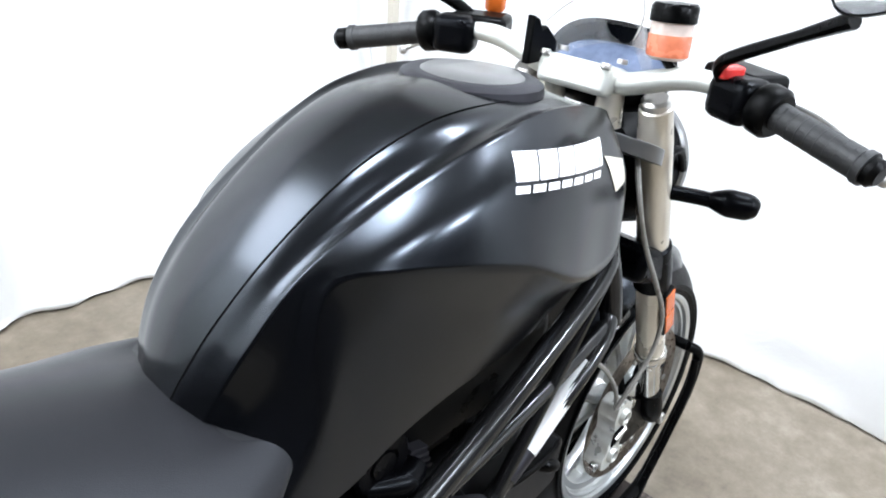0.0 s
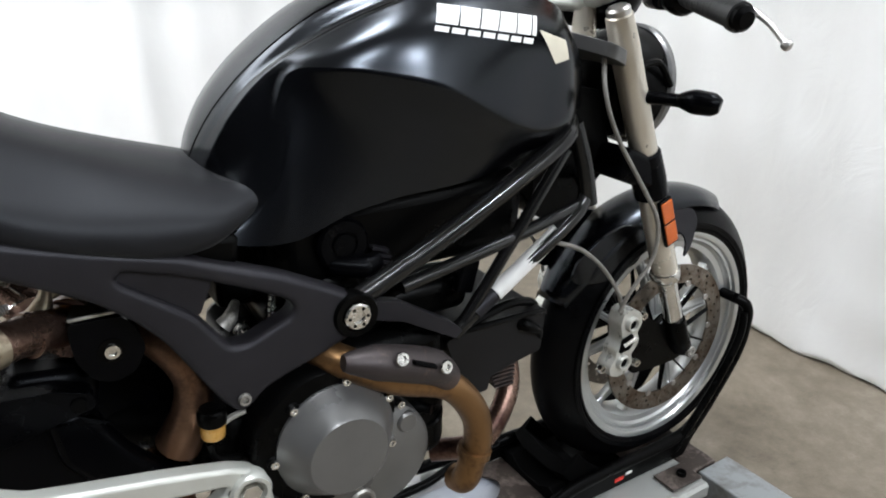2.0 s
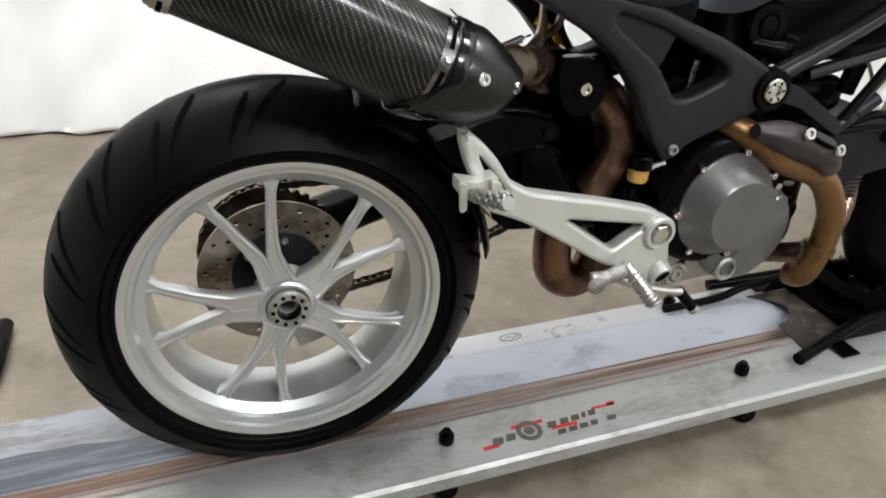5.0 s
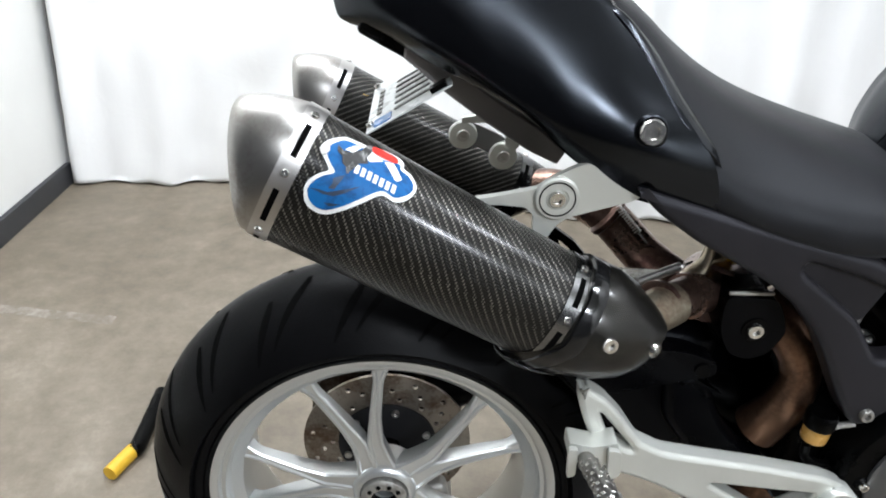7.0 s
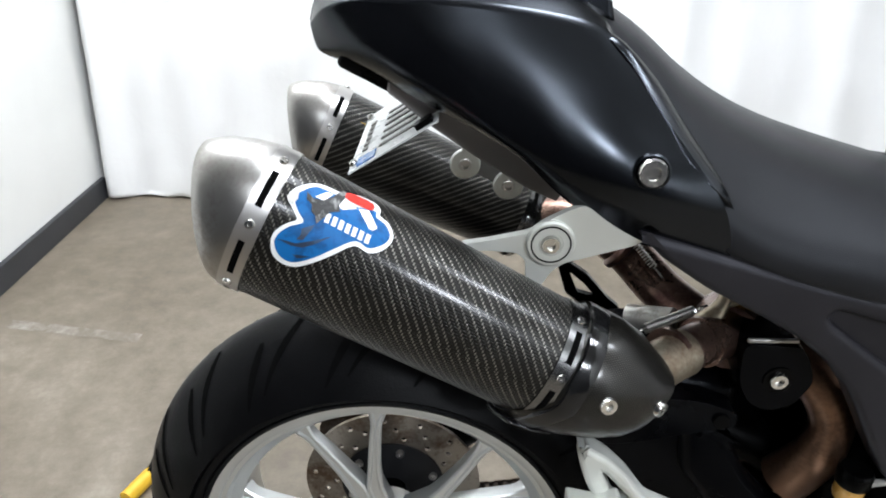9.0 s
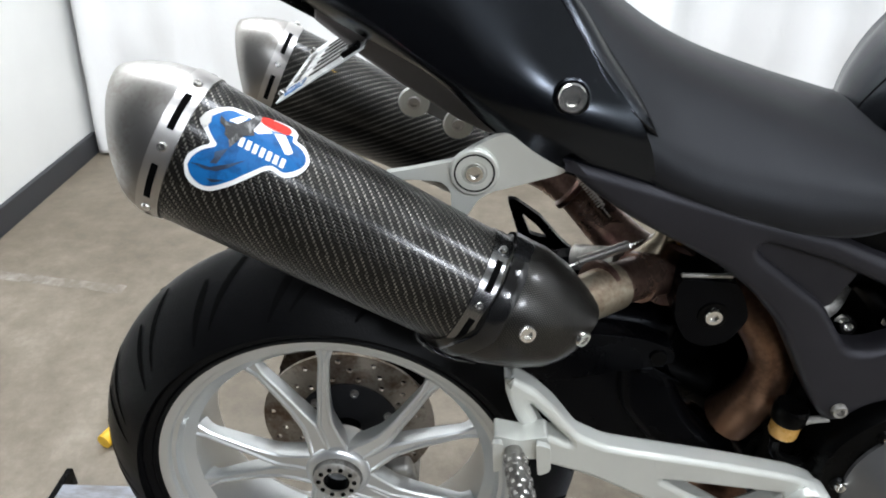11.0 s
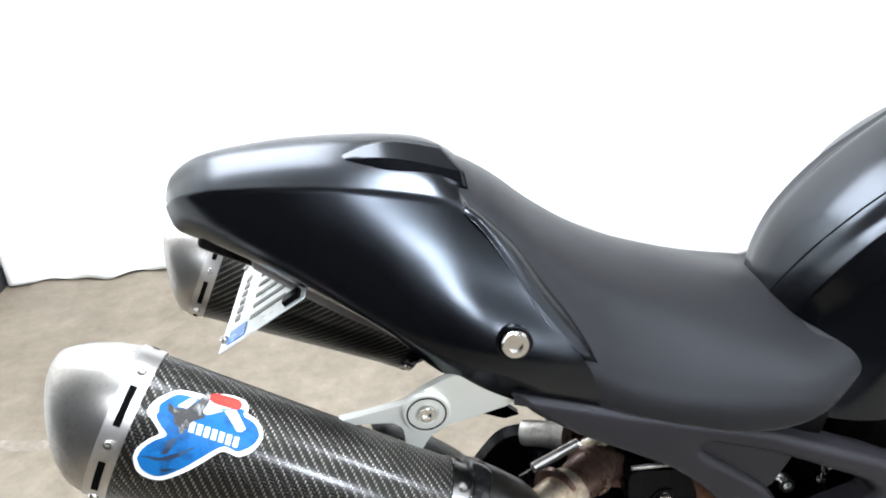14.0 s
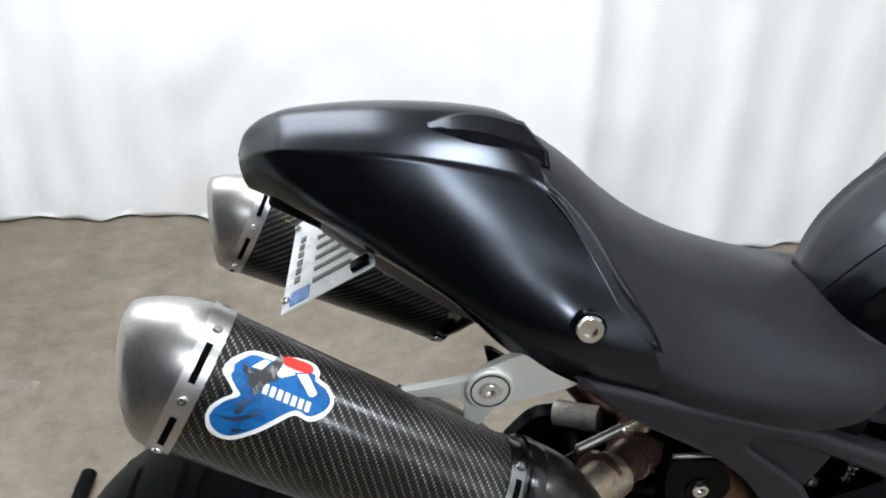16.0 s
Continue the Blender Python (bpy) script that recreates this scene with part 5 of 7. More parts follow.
# front mudguard
mud = []
for i in range(30):
    a = radians(62 + 92 * i / 29)
    r = 0.314 + 0.010 * (i / 29)
    wide = 0.062 * min(1, 0.62 + 2.4 * min(i, 29 - i) / 29)
    mud.append([FRONT + Vector(((r - 0.030 * abs(t) ** 2.4) * math.cos(a), t * wide, (r - 0.030 * abs(t) ** 2.4) * math.sin(a))) for t in np.linspace(-1, 1, 13)])
bm = bmesh.new()
add_rings(bm, mud, closed=False, caps=False)
guard = part("front_mudguard", bm, SATIN, bike, "matte black front mudguard", 60)
guard.modifiers.new("thick", "SOLIDIFY").thickness = 0.003
for side in (-1, 1):
    # grey colour stands for the sheen on the black mudguard's flat side
    part("mudguard_facet", plate([(1.345, 0.630), (1.400, 0.650), (1.467, 0.645), (1.488, 0.617), (1.479, 0.562), (1.459, 0.538), (1.463, 0.572), (1.445, 0.598), (1.385, 0.604)], side * 0.060 - 0.002, 0.004, round_by=0.015), FRAME_GREY, guard, "mudguard side, grey in place of the sheen on its black paint", bevel=0.001)
    part("mudguard_rear", plate([(1.172, 0.555), (1.196, 0.540), (1.262, 0.532), (1.342, 0.557), (1.355, 0.615), (1.300, 0.640), (1.235, 0.622), (1.185, 0.590)], side * 0.053 - 0.003, 0.006, round_by=0.02), SATIN, guard, bevel=0.002)

# tank
T0 = [(0.544, 0, 0.860), (0.558, 0, 0.894), (0.586, 0, 0.937), (0.636, 0, 0.984), (0.708, 0, 1.033), (0.778, 0, 1.061), (0.840, 0, 1.068), (0.929, 0, 1.061), (1.010, 0, 1.045), (1.060, 0, 1.028), (1.092, 0, 1.004)]
T1 = [(0.545, -0.04, 0.857), (0.558, -0.048, 0.887), (0.584, -0.056, 0.926), (0.632, -0.062, 0.973), (0.705, -0.067, 1.022), (0.777, -0.072, 1.050), (0.841, -0.074, 1.058), (0.929, -0.073, 1.053), (1.008, -0.067, 1.041), (1.058, -0.059, 1.025), (1.090, -0.049, 1.002)]
T2 = [(0.556, -0.072, 0.852), (0.567, -0.082, 0.880), (0.591, -0.09, 0.919), (0.637, -0.095, 0.964), (0.704, -0.102, 1.001), (0.774, -0.114, 1.030), (0.841, -0.118, 1.048), (0.926, -0.115, 1.054), (1.004, -0.106, 1.043), (1.060, -0.1, 1.026), (1.098, -0.08, 1.000)]
# a hollow runs between the panel joint and the upper crease
TV = [tuple(0.42 * a + 0.58 * b for a, b in zip(p, q)) for p, q in zip(T1, T2)]
TV = [(x - 0.5 * d, y, z - d) for (x, y, z), d in zip(TV, (0.0, 0.002, 0.004, 0.006, 0.0075, 0.0075, 0.007, 0.006, 0.004, 0.002, 0.0))]
T3 = [(0.572, -0.090, 0.843), (0.590, -0.098, 0.868), (0.612, -0.104, 0.902), (0.647, -0.103, 0.962), (0.704, -0.130, 0.986), (0.771, -0.148, 1.002), (0.841, -0.154, 1.010), (0.922, -0.154, 1.002), (0.998, -0.146, 0.983), (1.060, -0.137, 0.966), (1.104, -0.110, 0.950)]
T4 = [(0.580, -0.107, 0.832), (0.602, -0.114, 0.852), (0.624, -0.119, 0.882), (0.650, -0.111, 0.958), (0.700, -0.142, 0.967), (0.768, -0.166, 0.955), (0.842, -0.181, 0.933), (0.915, -0.178, 0.893), (0.988, -0.164, 0.868), (1.056, -0.150, 0.872), (1.104, -0.118, 0.884)]
T5 = [(0.590, -0.126, 0.815), (0.612, -0.131, 0.832), (0.634, -0.133, 0.856), (0.662, -0.128, 0.900), (0.708, -0.136, 0.908), (0.776, -0.146, 0.894), (0.842, -0.152, 0.874), (0.914, -0.150, 0.852), (0.986, -0.142, 0.842), (1.050, -0.136, 0.848), (1.100, -0.106, 0.864)]
T6 = [(0.556, -0.142, 0.778), (0.584, -0.144, 0.771), (0.616, -0.145, 0.767), (0.652, -0.144, 0.770), (0.708, -0.142, 0.788), (0.778, -0.140, 0.798), (0.842, -0.138, 0.800), (0.914, -0.134, 0.804), (0.986, -0.124, 0.815), (1.048, -0.118, 0.832), (1.095, -0.095, 0.852)]


def tank_middle(x):
    return -0.019 + 0.019 * min(1.0, max(0.0, x - 0.55) / 0.5)


tank = part("fuel_tank", skin([T0, T1, TV, T2, T3, T4, T5, T6], (3, 5), 64, 6, mid=tank_middle), SATIN, bike, "matte black sculpted fuel tank", 60)
tank_tree = tree_of(tank)


def on_tank(x, z):
    return Vector((x, -0.6, z))


AIM = Vector((0, 1, 0))
part("tank_seam", tube([(x, y, z + 0.0002) for x, y, z in T1[:8]], 0.0009, 6, 50), JOINT_SHADE, tank, "dark panel joint")
part("filler_cap", lathe([(0.056, -0.004), (0.057, 0.002), (0.052, 0.005), (0.020, 0.006), (0, 0.006)], (0.938, 0, 1.062), (0.06, 0, 1), 36), COVER, bike, "flat grey fuel cap")
part("tank_top_plate", lathe([(0.080, -0.012), (0.078, -0.003), (0.070, 0.001), (0.057, 0.001)], (0.938, 0, 1.0625), (0.06, 0, 1), 40), FRAME_GREY, bike, "dark plastic tank top ring")
# white block marks on the tank side: a row of six heavy blocks and a row of thin bars under it
def tank_field(u, v):
    """u along the mark, v down from the top of the heavy row (1: its foot)."""
    return (0.841 + 0.160 * u - 0.012 * v, 1.035 - 0.020 * u - (0.021 + 0.003 * u) * v)


for u0, u1, v0, v1 in [(0.0, 0.185, 0.0, 1.0), (0.20, 0.375, 0.0, 1.0), (0.39, 0.56, 0.0, 1.0), (0.572, 0.755, 0.0, 1.0), (0.768, 0.935, 0.0, 1.0), (0.948, 1.0, 0.0, 1.0)]:
    part("tank_mark", decal([[tank_field(u0, v1), tank_field(u1, v1), tank_field(u1, v0), tank_field(u0, v0)]], tank_tree, on_tank, AIM), WHITE, tank, "white printed block")
for k in range(7):
    u0, u1 = k / 7, (k + 0.82) / 7
    part("tank_mark", decal([[tank_field(u0, 1.42), tank_field(u1, 1.42), tank_field(u1, 1.14), tank_field(u0, 1.14)]], tank_tree, on_tank, AIM), WHITE, tank, "thin white printed bar")
part("vent_sticker", decal([[(0.998, 0.998), (1.050, 0.982), (1.052, 0.957), (1.022, 0.953)]], tank_tree, on_tank, AIM, 0.001), CREAM, tank, "cream mesh air inlet")

# seat
S0 = [(0.185, 0, 1.026), (0.221, 0, 1.024), (0.247, 0, 1.010), (0.271, 0, 0.992), (0.303, 0, 0.965), (0.347, 0, 0.935), (0.398, 0, 0.910), (0.461, 0, 0.888), (0.525, 0, 0.869), (0.566, 0, 0.857)]
S1 = [(x, -0.080 - 0.012 * k / 9, z - 0.013) for k, (x, _, z) in enumerate(S0)]
S2 = [(0.190, -0.094, 0.990), (0.224, -0.105, 0.978), (0.252, -0.116, 0.955), (0.280, -0.125, 0.930), (0.312, -0.132, 0.904), (0.352, -0.137, 0.877), (0.402, -0.141, 0.856), (0.468, -0.144, 0.842), (0.540, -0.138, 0.834), (0.598, -0.110, 0.836)]
S3 = [(0.200, -0.100, 0.950), (0.235, -0.125, 0.935), (0.266, -0.140, 0.912), (0.296, -0.150, 0.890), (0.326, -0.156, 0.868), (0.364, -0.160, 0.846), (0.412, -0.163, 0.830), (0.474, -0.165, 0.818), (0.548, -0.157, 0.816), (0.604, -0.125, 0.823)]
S4 = [(0.210, -0.105, 0.900), (0.245, -0.135, 0.885), (0.275, -0.152, 0.868), (0.305, -0.158, 0.853), (0.336, -0.162, 0.836), (0.372, -0.165, 0.820), (0.416, -0.167, 0.806), (0.476, -0.168, 0.793), (0.545, -0.161, 0.797), (0.600, -0.128, 0.812)]
S5 = [(0.215, -0.100, 0.872), (0.250, -0.130, 0.862), (0.280, -0.148, 0.850), (0.310, -0.152, 0.838), (0.340, -0.156, 0.825), (0.376, -0.158, 0.812), (0.420, -0.160, 0.798), (0.476, -0.160, 0.783), (0.535, -0.156, 0.785), (0.586, -0.129, 0.802)]
seat = part("seat", skin([S0, S1, S2, S3, S4, S5], (), 60, 5), VINYL, bike, "smooth dark grey vinyl seat", 70)

# tail
A0 = [(-0.044, 0, 1.008), (-0.034, 0, 1.032), (-0.004, 0, 1.049), (0.053, 0, 1.056), (0.106, 0, 1.057), (0.159, 0, 1.054), (0.194, 0, 1.047), (0.220, 0, 1.031)]
A1 = [(-0.043, -0.032, 1.007), (-0.031, -0.046, 1.0260), (-0.001, -0.056, 1.0410), (0.055, -0.060, 1.0475), (0.107, -0.062, 1.0475), (0.159, -0.064, 1.0425), (0.196, -0.066, 1.0345), (0.220, -0.067, 1.0220)]
A2 = [(-0.042, -0.040, 1.006), (-0.024, -0.064, 1.023), (0.004, -0.076, 1.031), (0.061, -0.086, 1.033), (0.110, -0.090, 1.031), (0.157, -0.092, 1.025), (0.200, -0.094, 1.017), (0.220, -0.095, 1.010)]
A3 = [(-0.040, -0.040, 0.993), (-0.014, -0.066, 0.999), (0.015, -0.0845, 1.002), (0.067, -0.0998, 0.999), (0.118, -0.111, 0.988), (0.167, -0.1225, 0.975), (0.215, -0.1315, 0.961), (0.268, -0.137, 0.944)]
A4 = [(-0.036, -0.040, 0.982), (0.002, -0.068, 0.978), (0.042, -0.092, 0.970), (0.092, -0.114, 0.952), (0.142, -0.135, 0.928), (0.194, -0.157, 0.908), (0.250, -0.169, 0.896), (0.316, -0.165, 0.882)]
A5 = [(-0.026, -0.040, 0.976), (0.010, -0.056, 0.967), (0.056, -0.080, 0.947), (0.102, -0.106, 0.931), (0.146, -0.129, 0.911), (0.192, -0.146, 0.874), (0.250, -0.152, 0.840), (0.334, -0.158, 0.825)]
tail = part("tail_unit", skin([A0, A1, A2, A3, A4, A5], (2,), 60, 6), SATIN, bike, "matte black pointed tail cowl", 60)
tail_tree = tree_of(tail)


def tail_side(pts, side, drop=0.0):
    return [(x, y if side < 0 else 2 * middle(x) - y, z - drop) for x, y, z in pts]


RIDGE = [[(0.110, -0.0600, 1.0450), (0.140, -0.0510, 1.0550), (0.170, -0.0470, 1.0565), (0.207, -0.0430, 1.0470)],
         [(0.110, -0.0605, 1.0448), (0.142, -0.0665, 1.0480), (0.175, -0.0710, 1.0450), (0.226, -0.0690, 1.0290)],
         [(0.110, -0.0610, 1.0440), (0.141, -0.0700, 1.0395), (0.172, -0.0745, 1.0315), (0.229, -0.0710, 1.0130)]]
seat_tree = tree_of(seat)
OUTER = [(0.211, 1.008), (0.224, 0.9945), (0.2375, 0.979), (0.251, 0.959), (0.265, 0.9385), (0.279, 0.9155), (0.293, 0.900), (0.3105, 0.886), (0.326, 0.872)]
INNER = [(0.216, 1.012), (0.234, 0.999), (0.253, 0.982), (0.267, 0.967), (0.277, 0.953), (0.292, 0.932), (0.308, 0.911), (0.322, 0.888), (0.331, 0.870)]


def sunk(tree, x, z, deep):
    hit = tree.ray_cast(Vector((x, -0.6, z)), Vector((0, 1, 0)))[0]
    return Vector((x, hit.y + deep, z))


out_edge = [sunk(tail_tree if k < 8 else seat_tree, x, z, 0.004) for k, (x, z) in enumerate(OUTER)]
in_edge = [sunk(seat_tree, x, z, 0.003) for x, z in INNER]
STRIP = []
for f, proud in ((0.0, 0.0), (0.10, 0.0055), (0.45, 0.0080), (0.80, 0.0050), (1.0, 0.0)):
    row = []
    for k, (a, b) in enumerate(zip(out_edge, in_edge)):
        row.append(tuple(a.lerp(b, f) + Vector((0.35, -0.72, 0.60)) * proud * (0.35 if k in (0, 8) else 1.0)))
    STRIP.append(row)
for side in (-1, 1):
    ob = part("tail_ridge", skin([tail_side(r, side, 0.0 if side < 0 else 0.013) for r in RIDGE], (1,), 24, 5, mirror=False, close_bottom=False), SATIN, tail, "raised black ridge on the cowl", 40)
    ob.modifiers.new("thick", "SOLIDIFY").thickness = 0.002
    ob = part("side_strip", skin([tail_side(r, side) for r in STRIP], (1,), 36, 4, mirror=False, close_bottom=False), SATIN, tail, "satin trim beside the seat", 60)
    ob.modifiers.new("thick", "SOLIDIFY").thickness = 0.003
tail_bolt = part("tail_bolt", bolt((0.253, -0.166, 0.911), (0, -1, 0.15), 0.0125, 0.005), CHROME, bike, "bright socket screw in the tail")
part("bolt_collar", lathe([(0.0155, -0.005), (0.0155, 0.0005), (0.0140, 0.001), (0.0125, -0.001)], (0.253, -0.1655, 0.911), (0, -1, 0.15), 24), SATIN, tail_bolt)
part("tail_light", box((0.030, 0, 0.958), (0.10, 0.12, 0.022), Euler((0, radians(28), 0))), BLACK, bike, bevel=0.006)

# number plate, hung at a slant under the tail
part("number_plate", box((0.034, -0.005, 0.9045), (0.099, 0.175, 0.0015), Euler((0, radians(-31.5), 0))), PLATE, bike, "white number plate seen edge-on", bevel=0.0)
# ---- frame, side plates, foot rests ----
def pair(x, y, z):
    """The same place on the far side of the machine."""
    return (x, 2 * middle(x) - y, z)


for line, r in [([(0.705, -0.152, 0.672), (0.860, -0.150, 0.742), (1.034, -0.142, 0.829), (1.085, -0.118, 0.855), (1.135, -0.045, 0.878)], 0.0145),
                ([(0.780, -0.145, 0.672), (0.958, -0.140, 0.703), (1.105, -0.132, 0.731)], 0.010),
                ([(0.880, -0.140, 0.580), (0.969, -0.141, 0.701), (1.062, -0.138, 0.826)], 0.0095),
                ([(1.100, -0.112, 0.857), (1.118, -0.122, 0.790), (1.128, -0.128, 0.728)], 0.0135),
                ([(0.868, -0.138, 0.572), (0.933, -0.139, 0.618), (1.102, -0.136, 0.727), (1.165, -0.060, 0.760)], 0.012)]:
    for flip in (False, True):
        pts = [pair(*p) for p in line] if flip else line
        part("frame_tube", tube(pts, r, 14, 24), GLOSS_TUBE, bike, "dark enamelled trellis frame tube", 60)
part("bare_sleeve", tube([(0.940, -0.141, 0.6225), (1.056, -0.140, 0.6975)], 0.0132, 18), WHITE, bike, "bare white section of the frame tube")
part("sleeve_end", tube([(0.905, -0.140, 0.600), (0.940, -0.141, 0.6225)], 0.0128, 16), FRAME_GREY, bike)

side_outline = [(0.246, 0.858), (0.334, 0.830), (0.420, 0.803), (0.500, 0.782), (0.530, 0.768), (0.612, 0.735), (0.682, 0.698), (0.713, 0.678), (0.722, 0.655), (0.700, 0.632), (0.650, 0.613), (0.604, 0.599), (0.576, 0.588), (0.558, 0.570), (0.544, 0.566), (0.529, 0.580), (0.512, 0.608), (0.492, 0.645), (0.470, 0.684), (0.438, 0.722), (0.404, 0.750), (0.366, 0.772), (0.318, 0.798), (0.272, 0.830)]
side_hole = [(0.431, 0.771), (0.436, 0.777), (0.446, 0.775), (0.500, 0.758), (0.560, 0.730), (0.604, 0.708), (0.618, 0.698), (0.622, 0.688), (0.615, 0.679), (0.562, 0.657), (0.540, 0.658), (0.505, 0.710), (0.450, 0.752), (0.436, 0.763)]
recess = [(0.400, 0.792), (0.500, 0.763), (0.530, 0.752), (0.528, 0.740), (0.514, 0.708), (0.500, 0.700), (0.445, 0.745)]
for flip in (False, True):
    y0 = -0.166 if not flip else 0.118
    fr = part("side_plate", cushion(side_outline, y0, 0.030, (side_hole,), 0.011, 0.0085), FRAME_GREY, bike, "graphite cast side frame plate", 60)
    part("recess_panel", plate(recess, y0 + 0.0105, 0.012), FRAME_GREY, fr)
    if not flip:
        b = part("frame_bolt", bolt((0.701, -0.171, 0.661), (0, -1, 0), 0.0185, 0.006), CHROME, fr, "large bright frame bolt")
        part("bolt_collar", lathe([(0.029, -0.02), (0.031, 0.0), (0.029, 0.006), (0.021, 0.006), (0.0195, 0.002)], (0.701, -0.1665, 0.661), (0, -1, 0), 32), BLACK, b, "black rubber collar")
        for k in range(6):
            a = 2 * math.pi * k / 6
            # tiny black disc, its colour standing for a dimple's shade
            part("dimple_disc", lathe([(0.0024, 0), (0.0024, 0.0007), (0, 0.0007)], (0.701 + 0.0125 * math.cos(a), -0.1765, 0.661 + 0.0125 * math.sin(a)), (0, -1, 0), 8), JOINT_SHADE, b)
part("engine_stay", plate([(0.715, 0.668), (0.772, 0.655), (0.862, 0.598), (0.880, 0.580), (0.868, 0.570), (0.780, 0.622), (0.722, 0.640)], -0.150, 0.018, round_by=0.008), FRAME_GREY, bike, "graphite engine stay", bevel=0.003)
part("plate_screw", bolt((0.549, -0.166, 0.586), (0, -1, 0), 0.008, 0.006), ALLOY, bike)

br_near = lambda x: -0.222 + 0.125 * (x - 0.21)
bracket_outline = [(0.209, 0.668), (0.235, 0.648), (0.256, 0.624), (0.281, 0.586), (0.311, 0.567), (0.357, 0.553), (0.436, 0.530), (0.519, 0.503), (0.547, 0.488), (0.566, 0.465), (0.572, 0.425), (0.578, 0.388), (0.572, 0.366), (0.549, 0.363), (0.510, 0.381), (0.484, 0.408), (0.446, 0.427), (0.417, 0.446), (0.360, 0.487), (0.306, 0.523), (0.280, 0.537), (0.240, 0.556), (0.230, 0.589), (0.216, 0.620), (0.207, 0.650)]
hanger = part("footrest_bracket", plate(bracket_outline, br_near, 0.026, ([(0.230, 0.634), (0.278, 0.573), (0.248, 0.590)], [(0.372, 0.515), (0.512, 0.479), (0.508, 0.470), (0.461, 0.447)]), 0.007), BRACKET, bike, "pale silver cast footrest bracket", 40, 0.0055, False)
part("pivot_boss", lathe([(0.026, -0.012), (0.027, 0.008), (0.024, 0.013), (0.019, 0.013), (0.018, 0.003), (0, 0.003)], (0.540, -0.178, 0.462), (0, -1, 0), 32), BRACKET, hanger)
part("pivot_bolt", lathe([(0.0155, 0.0), (0.0155, 0.006), (0.013, 0.009), (0, 0.009)], (0.540, -0.182, 0.462), (0, -1, 0), 6), CHROME, hanger, "bright hexagon bolt")
part("pedal_boss", tube([(0.556, -0.172, 0.392), (0.559, -0.188, 0.384)], [0.021, 0.019], 18), BRACKET, hanger)
# no hole here: a black disc gives the bore its dark inside
part("bore_disc", lathe([(0.0125, 0), (0.0125, 0.001), (0, 0.001)], (0.5592, -0.1884, 0.3838), (0.18, -0.90, -0.45), 18), JOINT_SHADE, hanger)
# folded passenger peg
fold = part("passenger_peg_mount", plate([(0.198, 0.612), (0.222, 0.606), (0.248, 0.612), (0.250, 0.590), (0.236, 0.582), (0.208, 0.586), (0.198, 0.594)], -0.240, 0.024, round_by=0.004), BRACKET, hanger, "silver folding peg mount", 40, 0.002)
part("peg_ear", plate([(0.236, 0.610), (0.250, 0.606), (0.252, 0.575), (0.240, 0.568)], -0.248, 0.006, round_by=0.005), BRACKET, fold, bevel=0.001)
part("peg_ear", plate([(0.196, 0.610), (0.206, 0.610), (0.206, 0.575), (0.198, 0.572)], -0.248, 0.006, round_by=0.004), BRACKET, fold, bevel=0.001)
peg = part("passenger_peg", tube([(0.216, -0.234, 0.590), (0.217, -0.250, 0.595), (0.220, -0.318, 0.617), (0.221, -0.330, 0.621)], [0.007, 0.0095, 0.0095, 0.008], 14, 16), END_CAP, hanger, "knobbly alloy passenger peg")
for j in range(9):
    for k in range(7):
        a = 2 * math.pi * (k + 0.5 * (j % 2)) / 7
        c = Vector((0.2175, -0.252, 0.5955)).lerp(Vector((0.2205, -0.322, 0.6185)), j / 8)
        part("peg_knob", lathe([(0.0030, 0.0080), (0.0022, 0.0114), (0, 0.0118)], c, (math.cos(a), -0.3 * math.sin(a), math.sin(a)), 6), END_CAP, peg)
# rider's peg and brake pedal
boss = part("rider_peg_mount", tube([(0.424, -0.204, 0.411), (0.446, -0.209, 0.416), (0.474, -0.212, 0.426)], [0.0125, 0.0105, 0.013], 14, 14), ALLOY, hanger, "alloy peg mount")
part("mount_cap", lathe([(0.014, 0), (0.013, 0.005), (0.008, 0.008), (0, 0.008)], (0.424, -0.216, 0.410), (0, -1, 0), 18), ALLOY, boss)
peg = part("rider_peg", tube([(0.472, -0.212, 0.432), (0.486, -0.236, 0.410), (0.499, -0.256, 0.387)], [0.009, 0.0100, 0.0100, 0.008], 14, 14), STEEL, hanger, "ribbed alloy rider peg")
for j in range(8):
    c = Vector((0.478, -0.222, 0.422)).lerp(Vector((0.498, -0.254, 0.390)), j / 7)
    part("peg_rib", lathe([(0.0095, -0.0028), (0.0122, -0.0011), (0.0122, 0.0011), (0.0095, 0.0028)], c, (0.30, -0.45, -0.72), 14), STEEL, peg)
pedal = part("brake_pedal", tube([(0.470, -0.196, 0.402), (0.503, -0.207, 0.388), (0.555, -0.213, 0.374), (0.577, -0.214, 0.370)], [0.007, 0.006, 0.006, 0.007], 10, 18), STEEL, bike, "bright brake pedal")
part("pedal_pad", tube([(0.575, -0.211, 0.371), (0.600, -0.222, 0.340)], 0.0085, 12), BLACK, pedal, "black rubber pedal pad")
part("pad_tip", tube([(0.599, -0.2215, 0.341), (0.604, -0.2238, 0.335)], 0.0088, 12), STEEL, pedal)

# ---- engine ----
engine = part("engine_block", box((0.720, 0.0, 0.475), (0.30, 0.26, 0.24)), BLACK, bike, "black engine block", bevel=0.03)
part("sump", box((0.690, 0.0, 0.335), (0.24, 0.20, 0.08), None, 1.0), ENGINE, engine, bevel=0.02)
part("gearbox_back", box((0.570, 0.0, 0.455), (0.12, 0.24, 0.16)), BLACK, engine, bevel=0.03)
case = part("clutch_case", lathe([(0.110, 0.0), (0.108, 0.030), (0.100, 0.040), (0.090, 0.042)], (0.655, -0.125, 0.486), (0, -1, 0), 48), BLACK, bike, "black clutch case")
